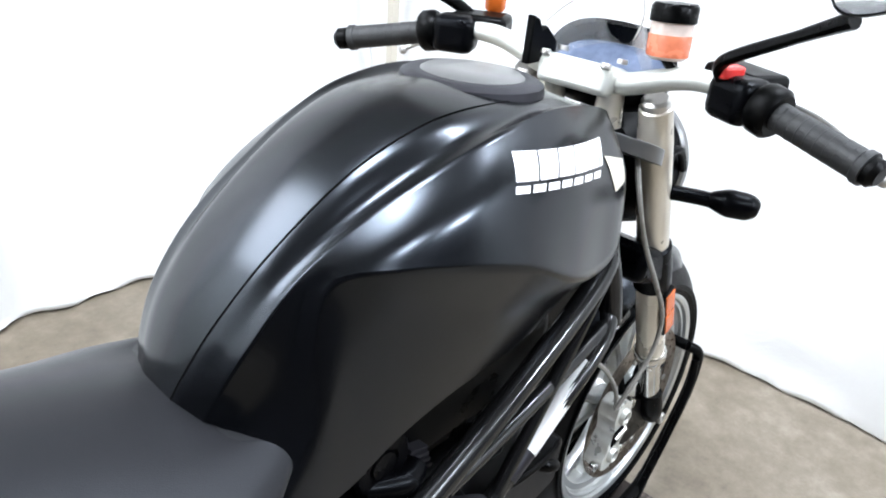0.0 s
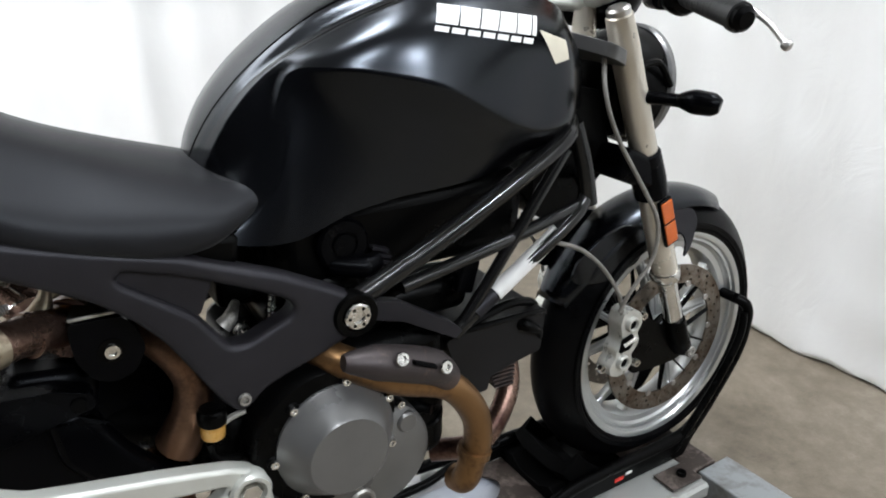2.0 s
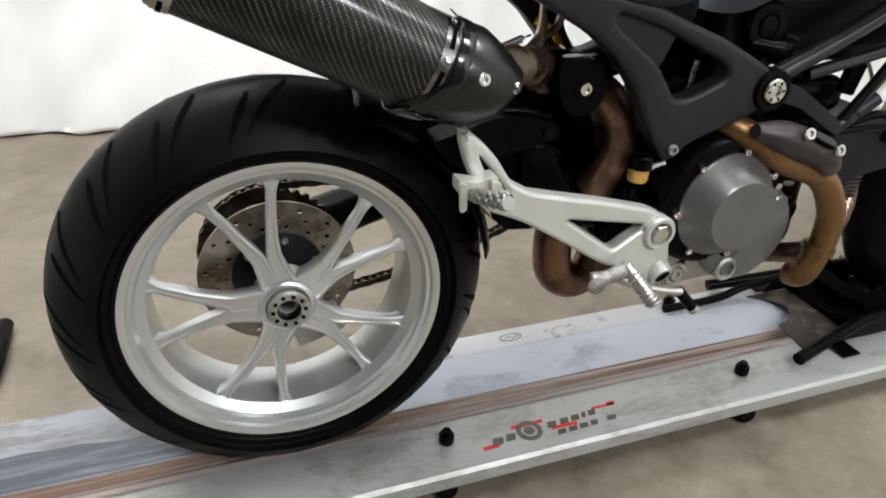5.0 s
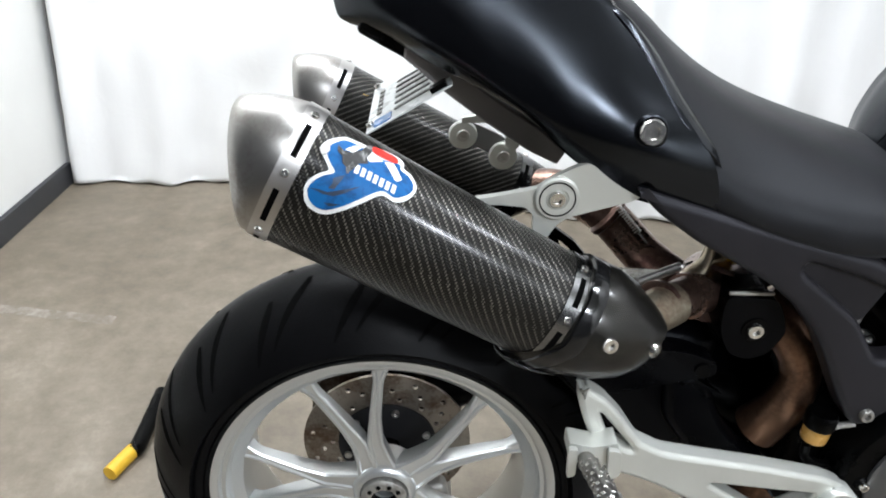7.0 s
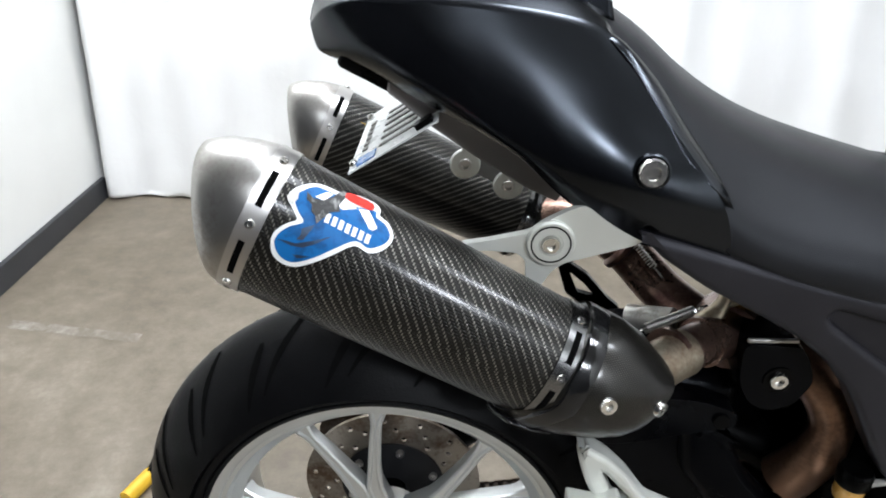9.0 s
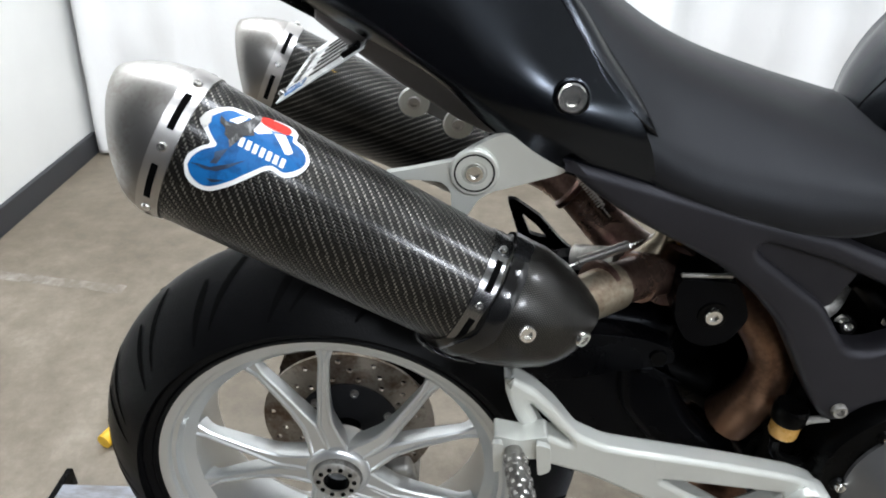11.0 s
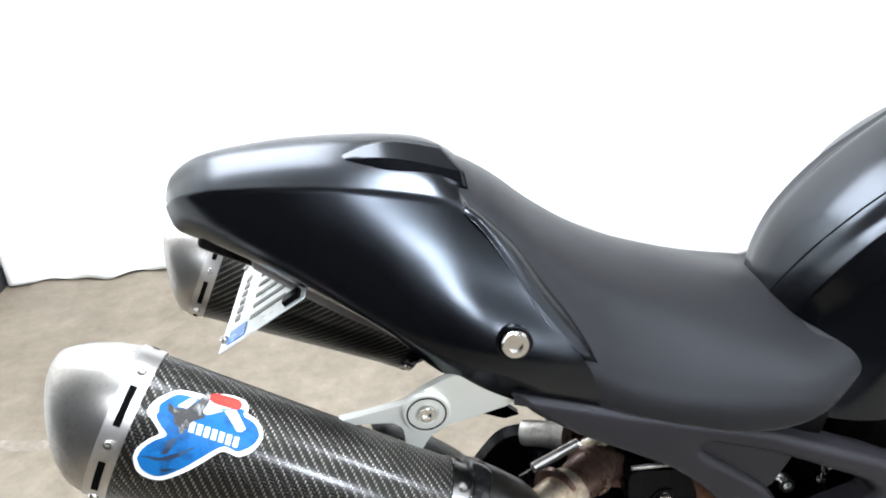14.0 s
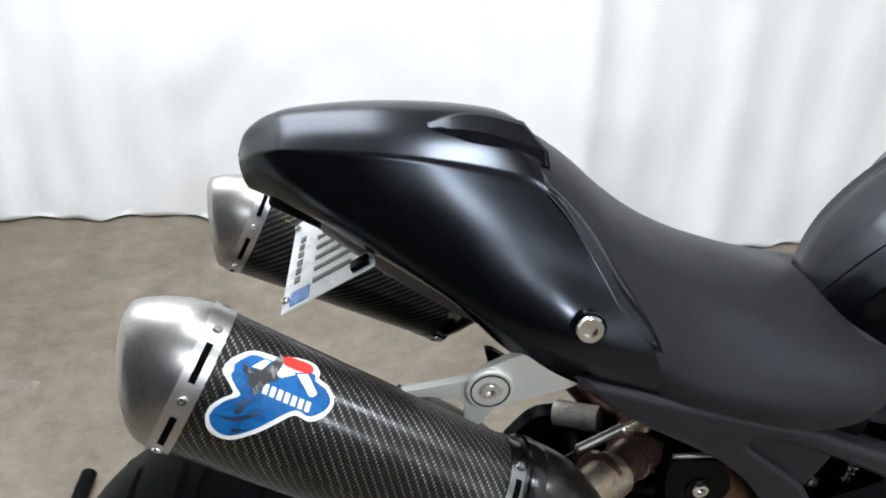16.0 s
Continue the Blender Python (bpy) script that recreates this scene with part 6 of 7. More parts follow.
part("alternator_case", lathe([(0.088, 0.0), (0.086, 0.030), (0.076, 0.038), (0, 0.040)], (0.728, -0.128, 0.420), (0, -1, 0), 44), COVER, bike, "grey engine side case")
cover = part("clutch_cover", lathe([(0.085, 0.0), (0.085, 0.008), (0.081, 0.012), (0.0585, 0.046), (0.0550, 0.0490), (0, 0.0493)], (0.665, -0.163, 0.483), (0, -1, 0), 64), COVER, bike, "matte grey domed clutch cover", 25)
for k in range(7):
    a = radians(28 + 360 / 7 * k)
    c = (0.665 + 0.0885 * math.cos(a), -0.164, 0.483 + 0.0885 * math.sin(a))
    part("cover_lug", lathe([(0.010, -0.012), (0.010, 0.004), (0.008, 0.006)], c, (0, -1, 0), 14), COVER if -70 < math.degrees(a) % 360 - 360 < 0 else BLACK, cover)
    part("cover_bolt", bolt((c[0], c[1] - 0.006, c[2]), (0, -1, 0), 0.006, 0.005), CHROME, cover)
plug = part("oil_sight_glass", lathe([(0.021, -0.01), (0.021, 0.010), (0.018, 0.013), (0.014, 0.012), (0.013, 0.006), (0, 0.006)], (0.699, -0.158, 0.361), (0, -1, 0), 28), ALLOY, bike, "round oil level glass")
part("sight_lens", lathe([(0.0125, 0.0068), (0, 0.0078)], (0.699, -0.158, 0.361), (0, -1, 0), 20), HEADER, plug)
part("oil_plug", lathe([(0.016, 0), (0.016, 0.010), (0.013, 0.013), (0, 0.013)], (0.774, -0.158, 0.470), (0, -1, 0), 24), COVER, bike)
part("plug_bolt", bolt((0.766, -0.160, 0.500), (0, -1, 0), 0.0065, 0.006), CHROME, bike)
low = part("lower_mount", plate([(0.560, 0.420), (0.600, 0.425), (0.650, 0.398), (0.700, 0.360), (0.690, 0.345), (0.640, 0.342), (0.585, 0.338), (0.566, 0.36)], -0.152, 0.03, ([(0.612, 0.383), (0.628, 0.383), (0.628, 0.368), (0.612, 0.368)],), 0.010), END_CAP, bike, "dull alloy lower engine mount", 40, 0.003)
part("mount_bolt", bolt((0.611, -0.153, 0.361), (0, -1, 0), 0.012, 0.007), ALLOY, low)
part("mount_ring", lathe([(0.020, 0), (0.020, 0.005), (0.014, 0.005), (0.013, 0.0)], (0.611, -0.1525, 0.361), (0, -1, 0), 22), ALLOY, low)
for k in range(4):
    part("small_fitting", bolt((0.585 + 0.028 * k, -0.150, 0.412 - 0.012 * k), (0, -1, 0), 0.006, 0.008), ALLOY, low)
# fittings before the engine
for pts, r, m in [([(0.790, -0.10, 0.500), (0.815, -0.125, 0.485), (0.845, -0.12, 0.480)], 0.007, ALLOY), ([(0.800, -0.10, 0.455), (0.83, -0.13, 0.448), (0.862, -0.11, 0.452)], 0.006, BLACK), ([(0.795, -0.10, 0.430), (0.835, -0.13, 0.420), (0.858, -0.12, 0.436), (0.85, -0.10, 0.45)], 0.005, BLACK), ([(0.785, -0.11, 0.52), (0.80, -0.12, 0.548), (0.83, -0.11, 0.56)], 0.006, BLACK)]:
    part("engine_fitting", tube(pts, r, 8, 14), m, bike)
part("oil_sensor", lathe([(0.012, 0), (0.012, 0.02), (0.008, 0.026), (0.008, 0.04)], (0.800, -0.118, 0.462), (0.6, -0.7, 0), 12), BLACK, bike)
head = part("front_cylinder", plate([(0.862, 0.556), (0.903, 0.566), (0.986, 0.558), (1.052, 0.565), (1.046, 0.490), (0.986, 0.480), (0.945, 0.470), (0.942, 0.446), (0.915, 0.449), (0.880, 0.505)], -0.130, 0.24, round_by=0.008), HEAD_GREY, bike, "matt black horizontal cylinder head", 40, 0.008)
part("plug_cap", tube([(1.000, -0.118, 0.548), (1.012, -0.136, 0.545), (1.035, -0.136, 0.530), (1.050, -0.12, 0.505)], [0.012, 0.011, 0.006, 0.005], 10, 14), BLACK, head)
part("head_hose", tube([(0.90, -0.13, 0.575), (0.98, -0.12, 0.585), (1.05, -0.10, 0.560), (1.075, -0.07, 0.50)], 0.0075, 8, 20), BLACK, bike)
part("head_hose", tube([(0.87, -0.12, 0.560), (0.95, -0.14, 0.572), (1.04, -0.13, 0.562), (1.08, -0.09, 0.53)], 0.005, 8, 20), BLACK, bike)
for k in range(6):
    part("cooling_fin", box((0.990 + 0.001 * k, -0.04, 0.462 - 0.0075 * k), (0.052 - 0.003 * k, 0.13, 0.0032), Euler((0, radians(2), 0))), GUARD, head, "scuffed alloy cooling fin")
# black masses, some added, that fill the dark space under tank and seat
inner = part("air_box", box((0.820, -0.012, 0.735), (0.40, 0.19, 0.13)), BLACK, bike, "black air box that fills the dark space under the tank", bevel=0.03)
part("seat_filler_box", box((0.480, -0.02, 0.784), (0.18, 0.25, 0.040), Euler((0, radians(10), 0))), BLACK, bike, "added black box that fills the dark under the seat", bevel=0.01)
part("side_filler_box", box((0.610, 0.02, 0.715), (0.10, 0.12, 0.14)), BLACK, bike, "added black box that fills the dark behind the side plate", bevel=0.012)
part("rear_cylinder", box((0.690, -0.01, 0.630), (0.15, 0.20, 0.13), Euler((0, radians(-20), 0))), BLACK, bike, "black upright cylinder", bevel=0.02)
part("belt_cover", box((0.85, -0.06, 0.615), (0.15, 0.08, 0.06)), BLACK, bike, bevel=0.02)
part("coil_box", box((0.905, -0.115, 0.650), (0.030, 0.016, 0.052), Euler((0, radians(14), 0))), DARK_PLASTIC, bike, bevel=0.003)
horn = part("throttle_pulley", lathe([(0.036, 0.0), (0.036, 0.016), (0.032, 0.020), (0.019, 0.020), (0.018, 0.017), (0.016, 0.017), (0.015, 0.021), (0, 0.022)], (0.708, -0.105, 0.741), (0, -1, 0), 36), DARK_PLASTIC, bike, "round black plastic cover", 25)
part("cover_arm", tube([(0.690, -0.115, 0.715), (0.73, -0.13, 0.708), (0.755, -0.125, 0.712)], [0.012, 0.016, 0.012], 12, 12), DARK_PLASTIC, horn)
for k in range(4):
    part("heat_rib", box((0.763 + 0.003 * k, -0.105, 0.722 - 0.010 * k), (0.026, 0.03, 0.004), Euler((0, radians(18), 0))), FRAME_GREY, horn)
part("hollow_fitting", tube([(0.556, -0.07, 0.640), (0.566, -0.07, 0.650), (0.576, -0.07, 0.672)], [0.012, 0.010, 0.005], 10, 10), ALLOY, bike, "bright fitting inside the side plate")
part("hollow_fitting", bolt((0.575, -0.085, 0.636), (0, -1, 0.2), 0.010, 0.012), CHROME, bike)
part("hollow_bolt", tube([(0.610, -0.10, 0.645), (0.617, -0.10, 0.692)], 0.0048, 10), CHROME, bike)
for k in range(5):
    part("thread_ring", lathe([(0.0048, -0.0012), (0.0062, 0), (0.0048, 0.0012)], (0.6110 + 0.0012 * k, -0.10, 0.651 + 0.008 * k), (0.1, 0, 1), 10), CHROME, bike)

# ---- exhaust ----
part("front_header", tube([(0.650, -0.110, 0.606), (0.680, -0.155, 0.594), (0.757, -0.168, 0.548), (0.842, -0.168, 0.510), (0.890, -0.165, 0.448), (0.904, -0.160, 0.392), (0.895, -0.159, 0.350), (0.889, -0.156, 0.322), (0.886, -0.146, 0.306), (0.884, -0.128, 0.300)], 0.0225, 18, 50), HEADER, bike, "golden brown heat-stained header pipe", 60)
gd = part("heat_guard", tube([(0.672, -0.186, 0.608), (0.715, -0.190, 0.598), (0.765, -0.190, 0.580), (0.805, -0.188, 0.562), (0.832, -0.182, 0.535)], [0.012, 0.026, 0.028, 0.028, 0.022], 18, 30, 0.9), GUARD, bike, "scuffed dark heat guard", 60)
part("guard_bolt", bolt((0.740, -0.2165, 0.6085), (0, -1, 0.45), 0.0095, 0.005), CHROME, gd)
part("guard_bolt", bolt((0.806, -0.2175, 0.577), (0.1, -1, 0.35), 0.0095, 0.005), CHROME, gd)
# flattened black bar on the guard, coloured like a shaded slot
part("guard_slot_strip", tube([(0.758, -0.2165, 0.5985), (0.790, -0.2175, 0.583)], 0.0060, 8, 4, 0.5), JOINT_SHADE, gd)
part("second_header", tube([(1.030, -0.050, 0.470), (1.026, -0.075, 0.410), (0.992, -0.096, 0.362), (0.945, -0.098, 0.322), (0.885, -0.050, 0.300)], 0.0195, 16, 50), LINKPIPE, bike, "dull steel second header pipe", 60)
part("header_joint", lathe([(0.0225, -0.004), (0.0275, -0.003), (0.0275, 0.009), (0.0225, 0.010)], (0.899, -0.159, 0.368), (-0.20, 0.05, -0.97), 20), HEADER, bike, "brown header clamp ring")
part("low_elbow", tube([(0.570, 0.0, 0.350), (0.545, 0.0, 0.292), (0.506, 0.0, 0.278), (0.474, 0.0, 0.308), (0.470, 0.0, 0.380), (0.482, -0.02, 0.450)], 0.034, 20, 44), HEADER_DARK, bike, "brown exhaust elbow below the engine", 60)
part("rear_header", tube([(0.452, -0.060, 0.668), (0.485, -0.085, 0.640), (0.504, -0.098, 0.595), (0.498, -0.098, 0.545), (0.478, -0.085, 0.495)], [0.025, 0.027, 0.0235, 0.026, 0.03], 18, 34), HEADER_DARK, bike, "brown bent rear header", 60)

MUF_REAR, MUF_FRONT = Vector((-0.076, -0.160, 0.865)), Vector((0.174, -0.180, 0.736))
MUF_LONG = (MUF_FRONT - MUF_REAR).length


def muffler_frame(flip):
    a, b = (Vector((-0.080, 0.187, 0.825)), Vector((0.170, 0.192, 0.703))) if flip else (MUF_REAR, MUF_FRONT)
    d = (b - a).normalized()
    out = d.cross(Vector((0, 0, 1))).normalized()
    if flip:
        out = -out
    up = out.cross(d).normalized()
    if up.z < 0:
        up = -up
    return a, d, out, up


def radii(s):
    f = s / MUF_LONG
    return 0.0545 - 0.0005 * f, 0.0675 - 0.0095 * f


def on_muffler(flip, s, deg, lift=0.0, scale=1.0, drop=0.0, lean=0.0):
    o, d, out, up = muffler_frame(flip)
    ra, rb = (v * (0.94 if flip else 1.0) for v in radii(s))
    t = radians(deg)
    return o + d * (s + lean * math.sin(t)) + out * ((ra * scale + lift) * math.cos(t)) + up * ((rb * scale + lift) * math.sin(t) - drop)


CONE_BOLTS = ((0.222, 0.731), (0.272, 0.712))


def muffler(flip):
    label = "carbon fibre muffler with a steel end cap" + ("" if flip else " and a torn blue sticker")
    sides = 48
    steps = 24
    bm = bmesh.new()
    rings = [[on_muffler(flip, 0.006 + (MUF_LONG - 0.004) * i / steps, 360 * j / sides) for j in range(sides)] for i in range(steps + 1)]
    add_rings(bm, rings, uv=lambda i, j: (0.37 * j / sides, MUF_LONG * i / steps))
    body = part("muffler", bm, CARBON, bike, label, 50)
    # brushed end cap, cut aslant
    bm = bmesh.new()
    rings = []
    for s, k, lean, sag in ((0.010, 1.00, 0.0, 0.0), (-0.009, 0.998, -0.001, 0.0), (-0.020, 0.965, -0.008, 0.002), (-0.030, 0.905, -0.018, 0.006), (-0.036, 0.845, -0.023, 0.009), (-0.039, 0.79, -0.026, 0.010), (-0.040, 0.73, -0.026, 0.010), (-0.037, 0.67, -0.024, 0.009), (-0.030, 0.62, -0.020, 0.006), (-0.004, 0.56, 0.0, 0.0)):
        rings.append([on_muffler(flip, s, 360 * j / sides, 0.0, k, sag, lean) for j in range(sides)])
    add_rings(bm, rings)
    part("end_cap", bm, END_CAP, body, "brushed steel end cap", 50)
    # plain black disc closes the outlet
    part("outlet_disc", lathe([(0.030, 0), (0.030, 0.001), (0, 0.001)], muffler_frame(flip)[0] - muffler_frame(flip)[1] * 0.020, -muffler_frame(flip)[1], 20), BLACK, body)
    for s0, s1 in ((-0.008, 0.011), (MUF_LONG - 0.006, MUF_LONG + 0.012)):
        bm = bmesh.new()
        rings = [[on_muffler(flip, s, 360 * j / sides, l) for j in range(sides)] for s, l in ((s0, 0.0002), (s0, 0.0016), (s1, 0.0016), (s1, 0.0002))]
        add_rings(bm, rings, caps=False)
        band = part("clamp_band", bm, STEEL if s0 < 0 else BAND_DARK, body, "riveted steel band", 30)
        for k in range(6):
            deg = 76.5 - 56 * k
            at = on_muffler(flip, (s0 + s1) / 2, deg, 0.0016)
            n_out = (at - on_muffler(flip, (s0 + s1) / 2, deg, -0.02)).normalized()
            part("rivet", lathe([(0.0042, -0.001), (0.0042, 0.001), (0.0032, 0.0022), (0.0015, 0.0022), (0.0013, 0.0008), (0, 0.0008)], at, n_out, 12), CHROME, band)
            # slot is a black strip on the band, its shade in the colour
            bm = bmesh.new()
            add_rings(bm, [[on_muffler(flip, (s0 + s1) / 2 + q, deg - 13 - 30 * m / 6, 0.0020) for q in (-0.0028, 0.0028)] for m in range(7)], closed=False, caps=False)
            part("band_slot_strip", bm, JOINT_SHADE, band)
    # carbon heel cone at the front
    bm = bmesh.new()
    rings = []
    for s, k, drop in ((0.002, 1.02, 0.001), (0.011, 1.12, 0.0), (0.037, 1.10, -0.003), (0.060, 0.99, -0.006), (0.080, 0.84, -0.009), (0.094, 0.67, -0.013), (0.102, 0.50, -0.018), (0.100, 0.42, -0.020), (0.086, 0.36, -0.020)) if not flip else ((0.002, 1.02, 0.0), (0.010, 1.02, 0.0), (0.022, 0.94, -0.004), (0.034, 0.76, -0.012), (0.042, 0.55, -0.016), (0.040, 0.45, -0.016)):
        rings.append([on_muffler(flip, MUF_LONG + 0.006 + s - 0.034 * max(0.0, -math.sin(2 * math.pi * j / sides)) * max(0.0, 1 - s / 0.06), 360 * j / sides, 0.0, k, drop) for j in range(sides)])
    add_rings(bm, rings, uv=lambda i, j: (0.36 * j / sides, 0.016 * i))
    if not flip:
        # hand-laid and dented: uneven skin
        hub = muffler_frame(flip)[0] + muffler_frame(flip)[1] * (MUF_LONG + 0.03)
        for v in bm.verts:
            out = (v.co - hub).normalized()
            v.co += out * (0.0022 * noise.noise(v.co * 38) + 0.0012 * noise.noise(v.co * 95))
    cone = part("heel_cone", bm, CARBON_FINE, body, "lacquered carbon front cone", 50)
    if not flip:
        bm = bmesh.new()
        add_rings(bm, [[on_muffler(flip, MUF_LONG + 0.008 + s + 0.0025 * noise.noise(Vector((j * 0.35, s * 60, 3))) - 0.026 * max(0.0, -math.sin(2 * math.pi * j / sides)), 360 * j / sides, 0.0, k * (1 + 0.010 * noise.noise(Vector((j * 0.5, s * 90, 8)))), 0.0) for j in range(sides)] for s, k in ((0.003, 1.06), (0.004, 1.125), (0.010, 1.140), (0.018, 1.145), (0.0205, 1.135), (0.021, 1.09))], caps=False, uv=lambda i, j: (0.36 * j / sides, 0.004 * i))
        part("resin_collar", bm, LACQUER, cone, "glossy dark resin collar with chips", 50)
        bm = bmesh.new()
        add_rings(bm, [[on_muffler(flip, MUF_LONG + 0.006 - 0.030 + s + 0.010 * abs(q / 9 - 1) ** 2, 222 + 90 * q / 18, 0.0, k + 0.012 * noise.noise(Vector((q * 0.6, s * 50, 5))), -0.002) for q in range(19)] for s, k in ((0.0, 1.13), (0.010, 1.17), (0.028, 1.16), (0.046, 1.08))], closed=False, caps=False, uv=lambda i, j: (0.01 * j, 0.012 * i))
        lip = part("cone_lip", bm, LACQUER, cone, "crumpled resin lip under the cone", 60)
        lip.modifiers.new("thick", "SOLIDIFY").thickness = 0.0025
    cone_tree = tree_of(cone)
    for x, z in CONE_BOLTS:
        at, nrm, _, _ = cone_tree.ray_cast(Vector((x, -0.6 if not flip else 0.6, z - (0.0 if not flip else 0.020))), Vector((0, 1 if not flip else -1, 0)))
        if at:
            nrm = nrm if nrm.y * (-1 if not flip else 1) > 0 else -nrm
            part("cone_bolt", bolt(at - nrm * 0.001, nrm, 0.0080, 0.005), CHROME, cone)
    return body


right_muffler = muffler(False)
left_muffler = muffler(True)


def wrap(poly, lift, cut=0.007):
    """A sticker laid round the right muffler. poly: (metres along it, degrees round it)."""
    one = bmesh.new()
    f = one.faces.new([one.verts.new((s, deg * 0.00105, 0)) for s, deg in poly])
    bmesh.ops.triangulate(one, faces=[f])
    for _ in range(4):
        long = [e for e in one.edges if e.calc_length() > cut]
        if not long:
            break
        bmesh.ops.subdivide_edges(one, edges=long, cuts=1)
        bmesh.ops.triangulate(one, faces=one.faces[:])
    for v in one.verts:
        v.co = on_muffler(False, v.co.x, v.co.y / 0.00105, lift)
    return one


def rounded(poly, count=60):
    loop = [(a, b, 0) for a, b in poly]
    return [(p.x, p.y) for p in spline(loop + [loop[0]], count + 1)[:-1]]


outline = [(0.021, 17.5), (0.0215, 24.5), (0.027, 32.5), (0.0325, 38.0), (0.027, 43.0), (0.020, 48.0), (0.018, 54.0), (0.023, 63.0), (0.033, 72.5), (0.045, 75.5), (0.056, 77.0), (0.067, 84.0), (0.082, 86.0), (0.089, 80.0), (0.090, 74.0), (0.099, 71.0), (0.107, 62.0), (0.107, 53.0), (0.102, 44.5), (0.094, 40.0), (0.082, 40.0), (0.071, 28.0), (0.060, 16.5), (0.047, 6.5), (0.035, 5.0), (0.026, 9.0)]
blue = [(0.024, 17.5), (0.025, 24.0), (0.030, 31.5), (0.038, 38.5), (0.032, 43.0), (0.026, 48.0), (0.0235, 54.0), (0.027, 61.0), (0.034, 69.0), (0.045, 71.0), (0.058, 71.5), (0.069, 70.0), (0.085, 76.0), (0.088, 70.5), (0.097, 68.0), (0.104, 61.5), (0.104, 54.0), (0.0985, 47.0), (0.092, 43.2), (0.081, 43.5), (0.068, 30.5), (0.058, 19.5), (0.046, 10.0), (0.037, 8.5), (0.029, 11.5)]
sticker = part("sticker", wrap(rounded(outline, 90), 0.0007), WHITE, right_muffler, "torn blue and white maker's sticker")
part("sticker_field", wrap(rounded(blue, 90), 0.0010), BLUE, sticker, "scratched blue field")
part("sticker_stripe", wrap([(0.072, 69.0), (0.080, 73.0), (0.0925, 61.0), (0.0900, 57.5), (0.0870, 57.0)], 0.0013), WHITE, sticker)
part("sticker_stripe", wrap([(0.037, 60.0), (0.044, 69.5), (0.049, 70.0), (0.045, 61.0)], 0.0013), WHITE, sticker)
part("sticker_stripe", wrap([(0.058, 72.0), (0.063, 71.5), (0.071, 68.5), (0.0615, 61.5), (0.056, 62.0)], 0.0012), WHITE, sticker)
part("sticker_red", wrap(rounded([(0.0560, 75.0), (0.0600, 80.5), (0.0690, 82.5), (0.0800, 83.0), (0.0835, 78.5), (0.0815, 74.0), (0.0740, 72.5), (0.0620, 72.0)], 24), 0.0014), RED_PRINT, sticker)
for k in range(7):
    s0 = 0.0515 + 0.0059 * k
    part("sticker_bar", wrap([(s0 + 0.0007, 45.6), (s0 + 0.0045, 45.8), (s0 + 0.0037, 53.2), (s0 - 0.0002, 53.0)], 0.0014), WHITE, sticker)
part("sticker_tear", wrap([(0.0300, 60.5), (0.0365, 58.0), (0.0440, 60.5), (0.0500, 68.0), (0.0530, 77.0), (0.0570, 80.0), (0.0585, 71.0), (0.0570, 63.0), (0.0600, 58.5), (0.0530, 54.0), (0.0505, 47.5), (0.0475, 41.5), (0.0440, 46.5), (0.0400, 48.0), (0.0375, 53.0), (0.0320, 55.0)], 0.0018), ALLOY_DARK, sticker, "torn patch with bare scraped carbon")
part("sticker_tear", wrap([(0.0175, 50.0), (0.0190, 57.0), (0.0240, 58.0), (0.0260, 52.0), (0.0245, 46.5), (0.0205, 46.5)], 0.0016), ALLOY, sticker, "scuffed pale edge of the sticker")
for poly in ([(0.039, 34), (0.047, 40.5), (0.0455, 33), (0.044, 27), (0.039, 25.5), (0.0405, 30)], [(0.024, 19.2), (0.032, 21.5), (0.040, 22.6), (0.053, 31), (0.063, 38.5), (0.053, 27.5), (0.046, 22), (0.037, 19.8), (0.030, 20)], [(0.041, 14.5), (0.055, 19), (0.050, 15.5), (0.046, 13.5)]):
    part("sticker_scratch", wrap(poly, 0.0015), DARK_BLUE, sticker, "dark worn streak")
for k in range(4):
    s0 = 0.034 + 0.010 * k
    part("chalk_mark", decal([[(s0, 0.0), (s0 + 0.007, 0.001), (s0 + 0.006, 0.009), (s0 + 0.001, 0.008)]], tree_of(left_muffler), lambda u, v: on_muffler(True, u, 135 + 260 * v, 0.03), -muffler_frame(True)[3], 0.0008), YELLOW, left_muffler, "yellow handwritten mark") if k != 1 else None

# link pipes between the mufflers
link = part("link_pipe", tube([(0.268, -0.180, 0.720), (0.310, -0.144, 0.716), (0.350, -0.105, 0.705), (0.395, -0.060, 0.686)], [0.019, 0.021, 0.023, 0.027], 20, 30), LINKPIPE, bike, "browned steel link pipe", 60)
for f in (0.30, 0.62):
    c = Vector((0.256, -0.180, 0.726)).lerp(Vector((0.395, -0.060, 0.686)), f) + Vector((0, -0.004, 0.004))
    part("joint_ring", lathe([(0.0220, -0.004), (0.0262, -0.003), (0.0262, 0.003), (0.0220, 0.004)], c, (0.75, 0.62, -0.10), 24), LINKPIPE, link)
part("pipe_sleeve", tube([(0.270, -0.1785, 0.7200), (0.312, -0.1424, 0.7158)], [0.0222, 0.0236], 22, 6), PALE_PIPE, link, "pale steel sleeve of the pipe", 60)
lp = part("link_pipe", tube([(0.185, 0.186, 0.700), (0.240, 0.160, 0.716), (0.300, 0.115, 0.700), (0.350, 0.065, 0.660), (0.400, -0.005, 0.640)], [0.027, 0.028, 0.028, 0.028, 0.03], 20, 36), LINKPIPE, bike, "browned steel link pipe", 60)
part("joint_ring", lathe([(0.0282, -0.005), (0.031, -0.003), (0.031, 0.003), (0.0282, 0.005)], (0.302, 0.098, 0.703), (0.80, -0.25, -0.62), 24), LINKPIPE, lp)
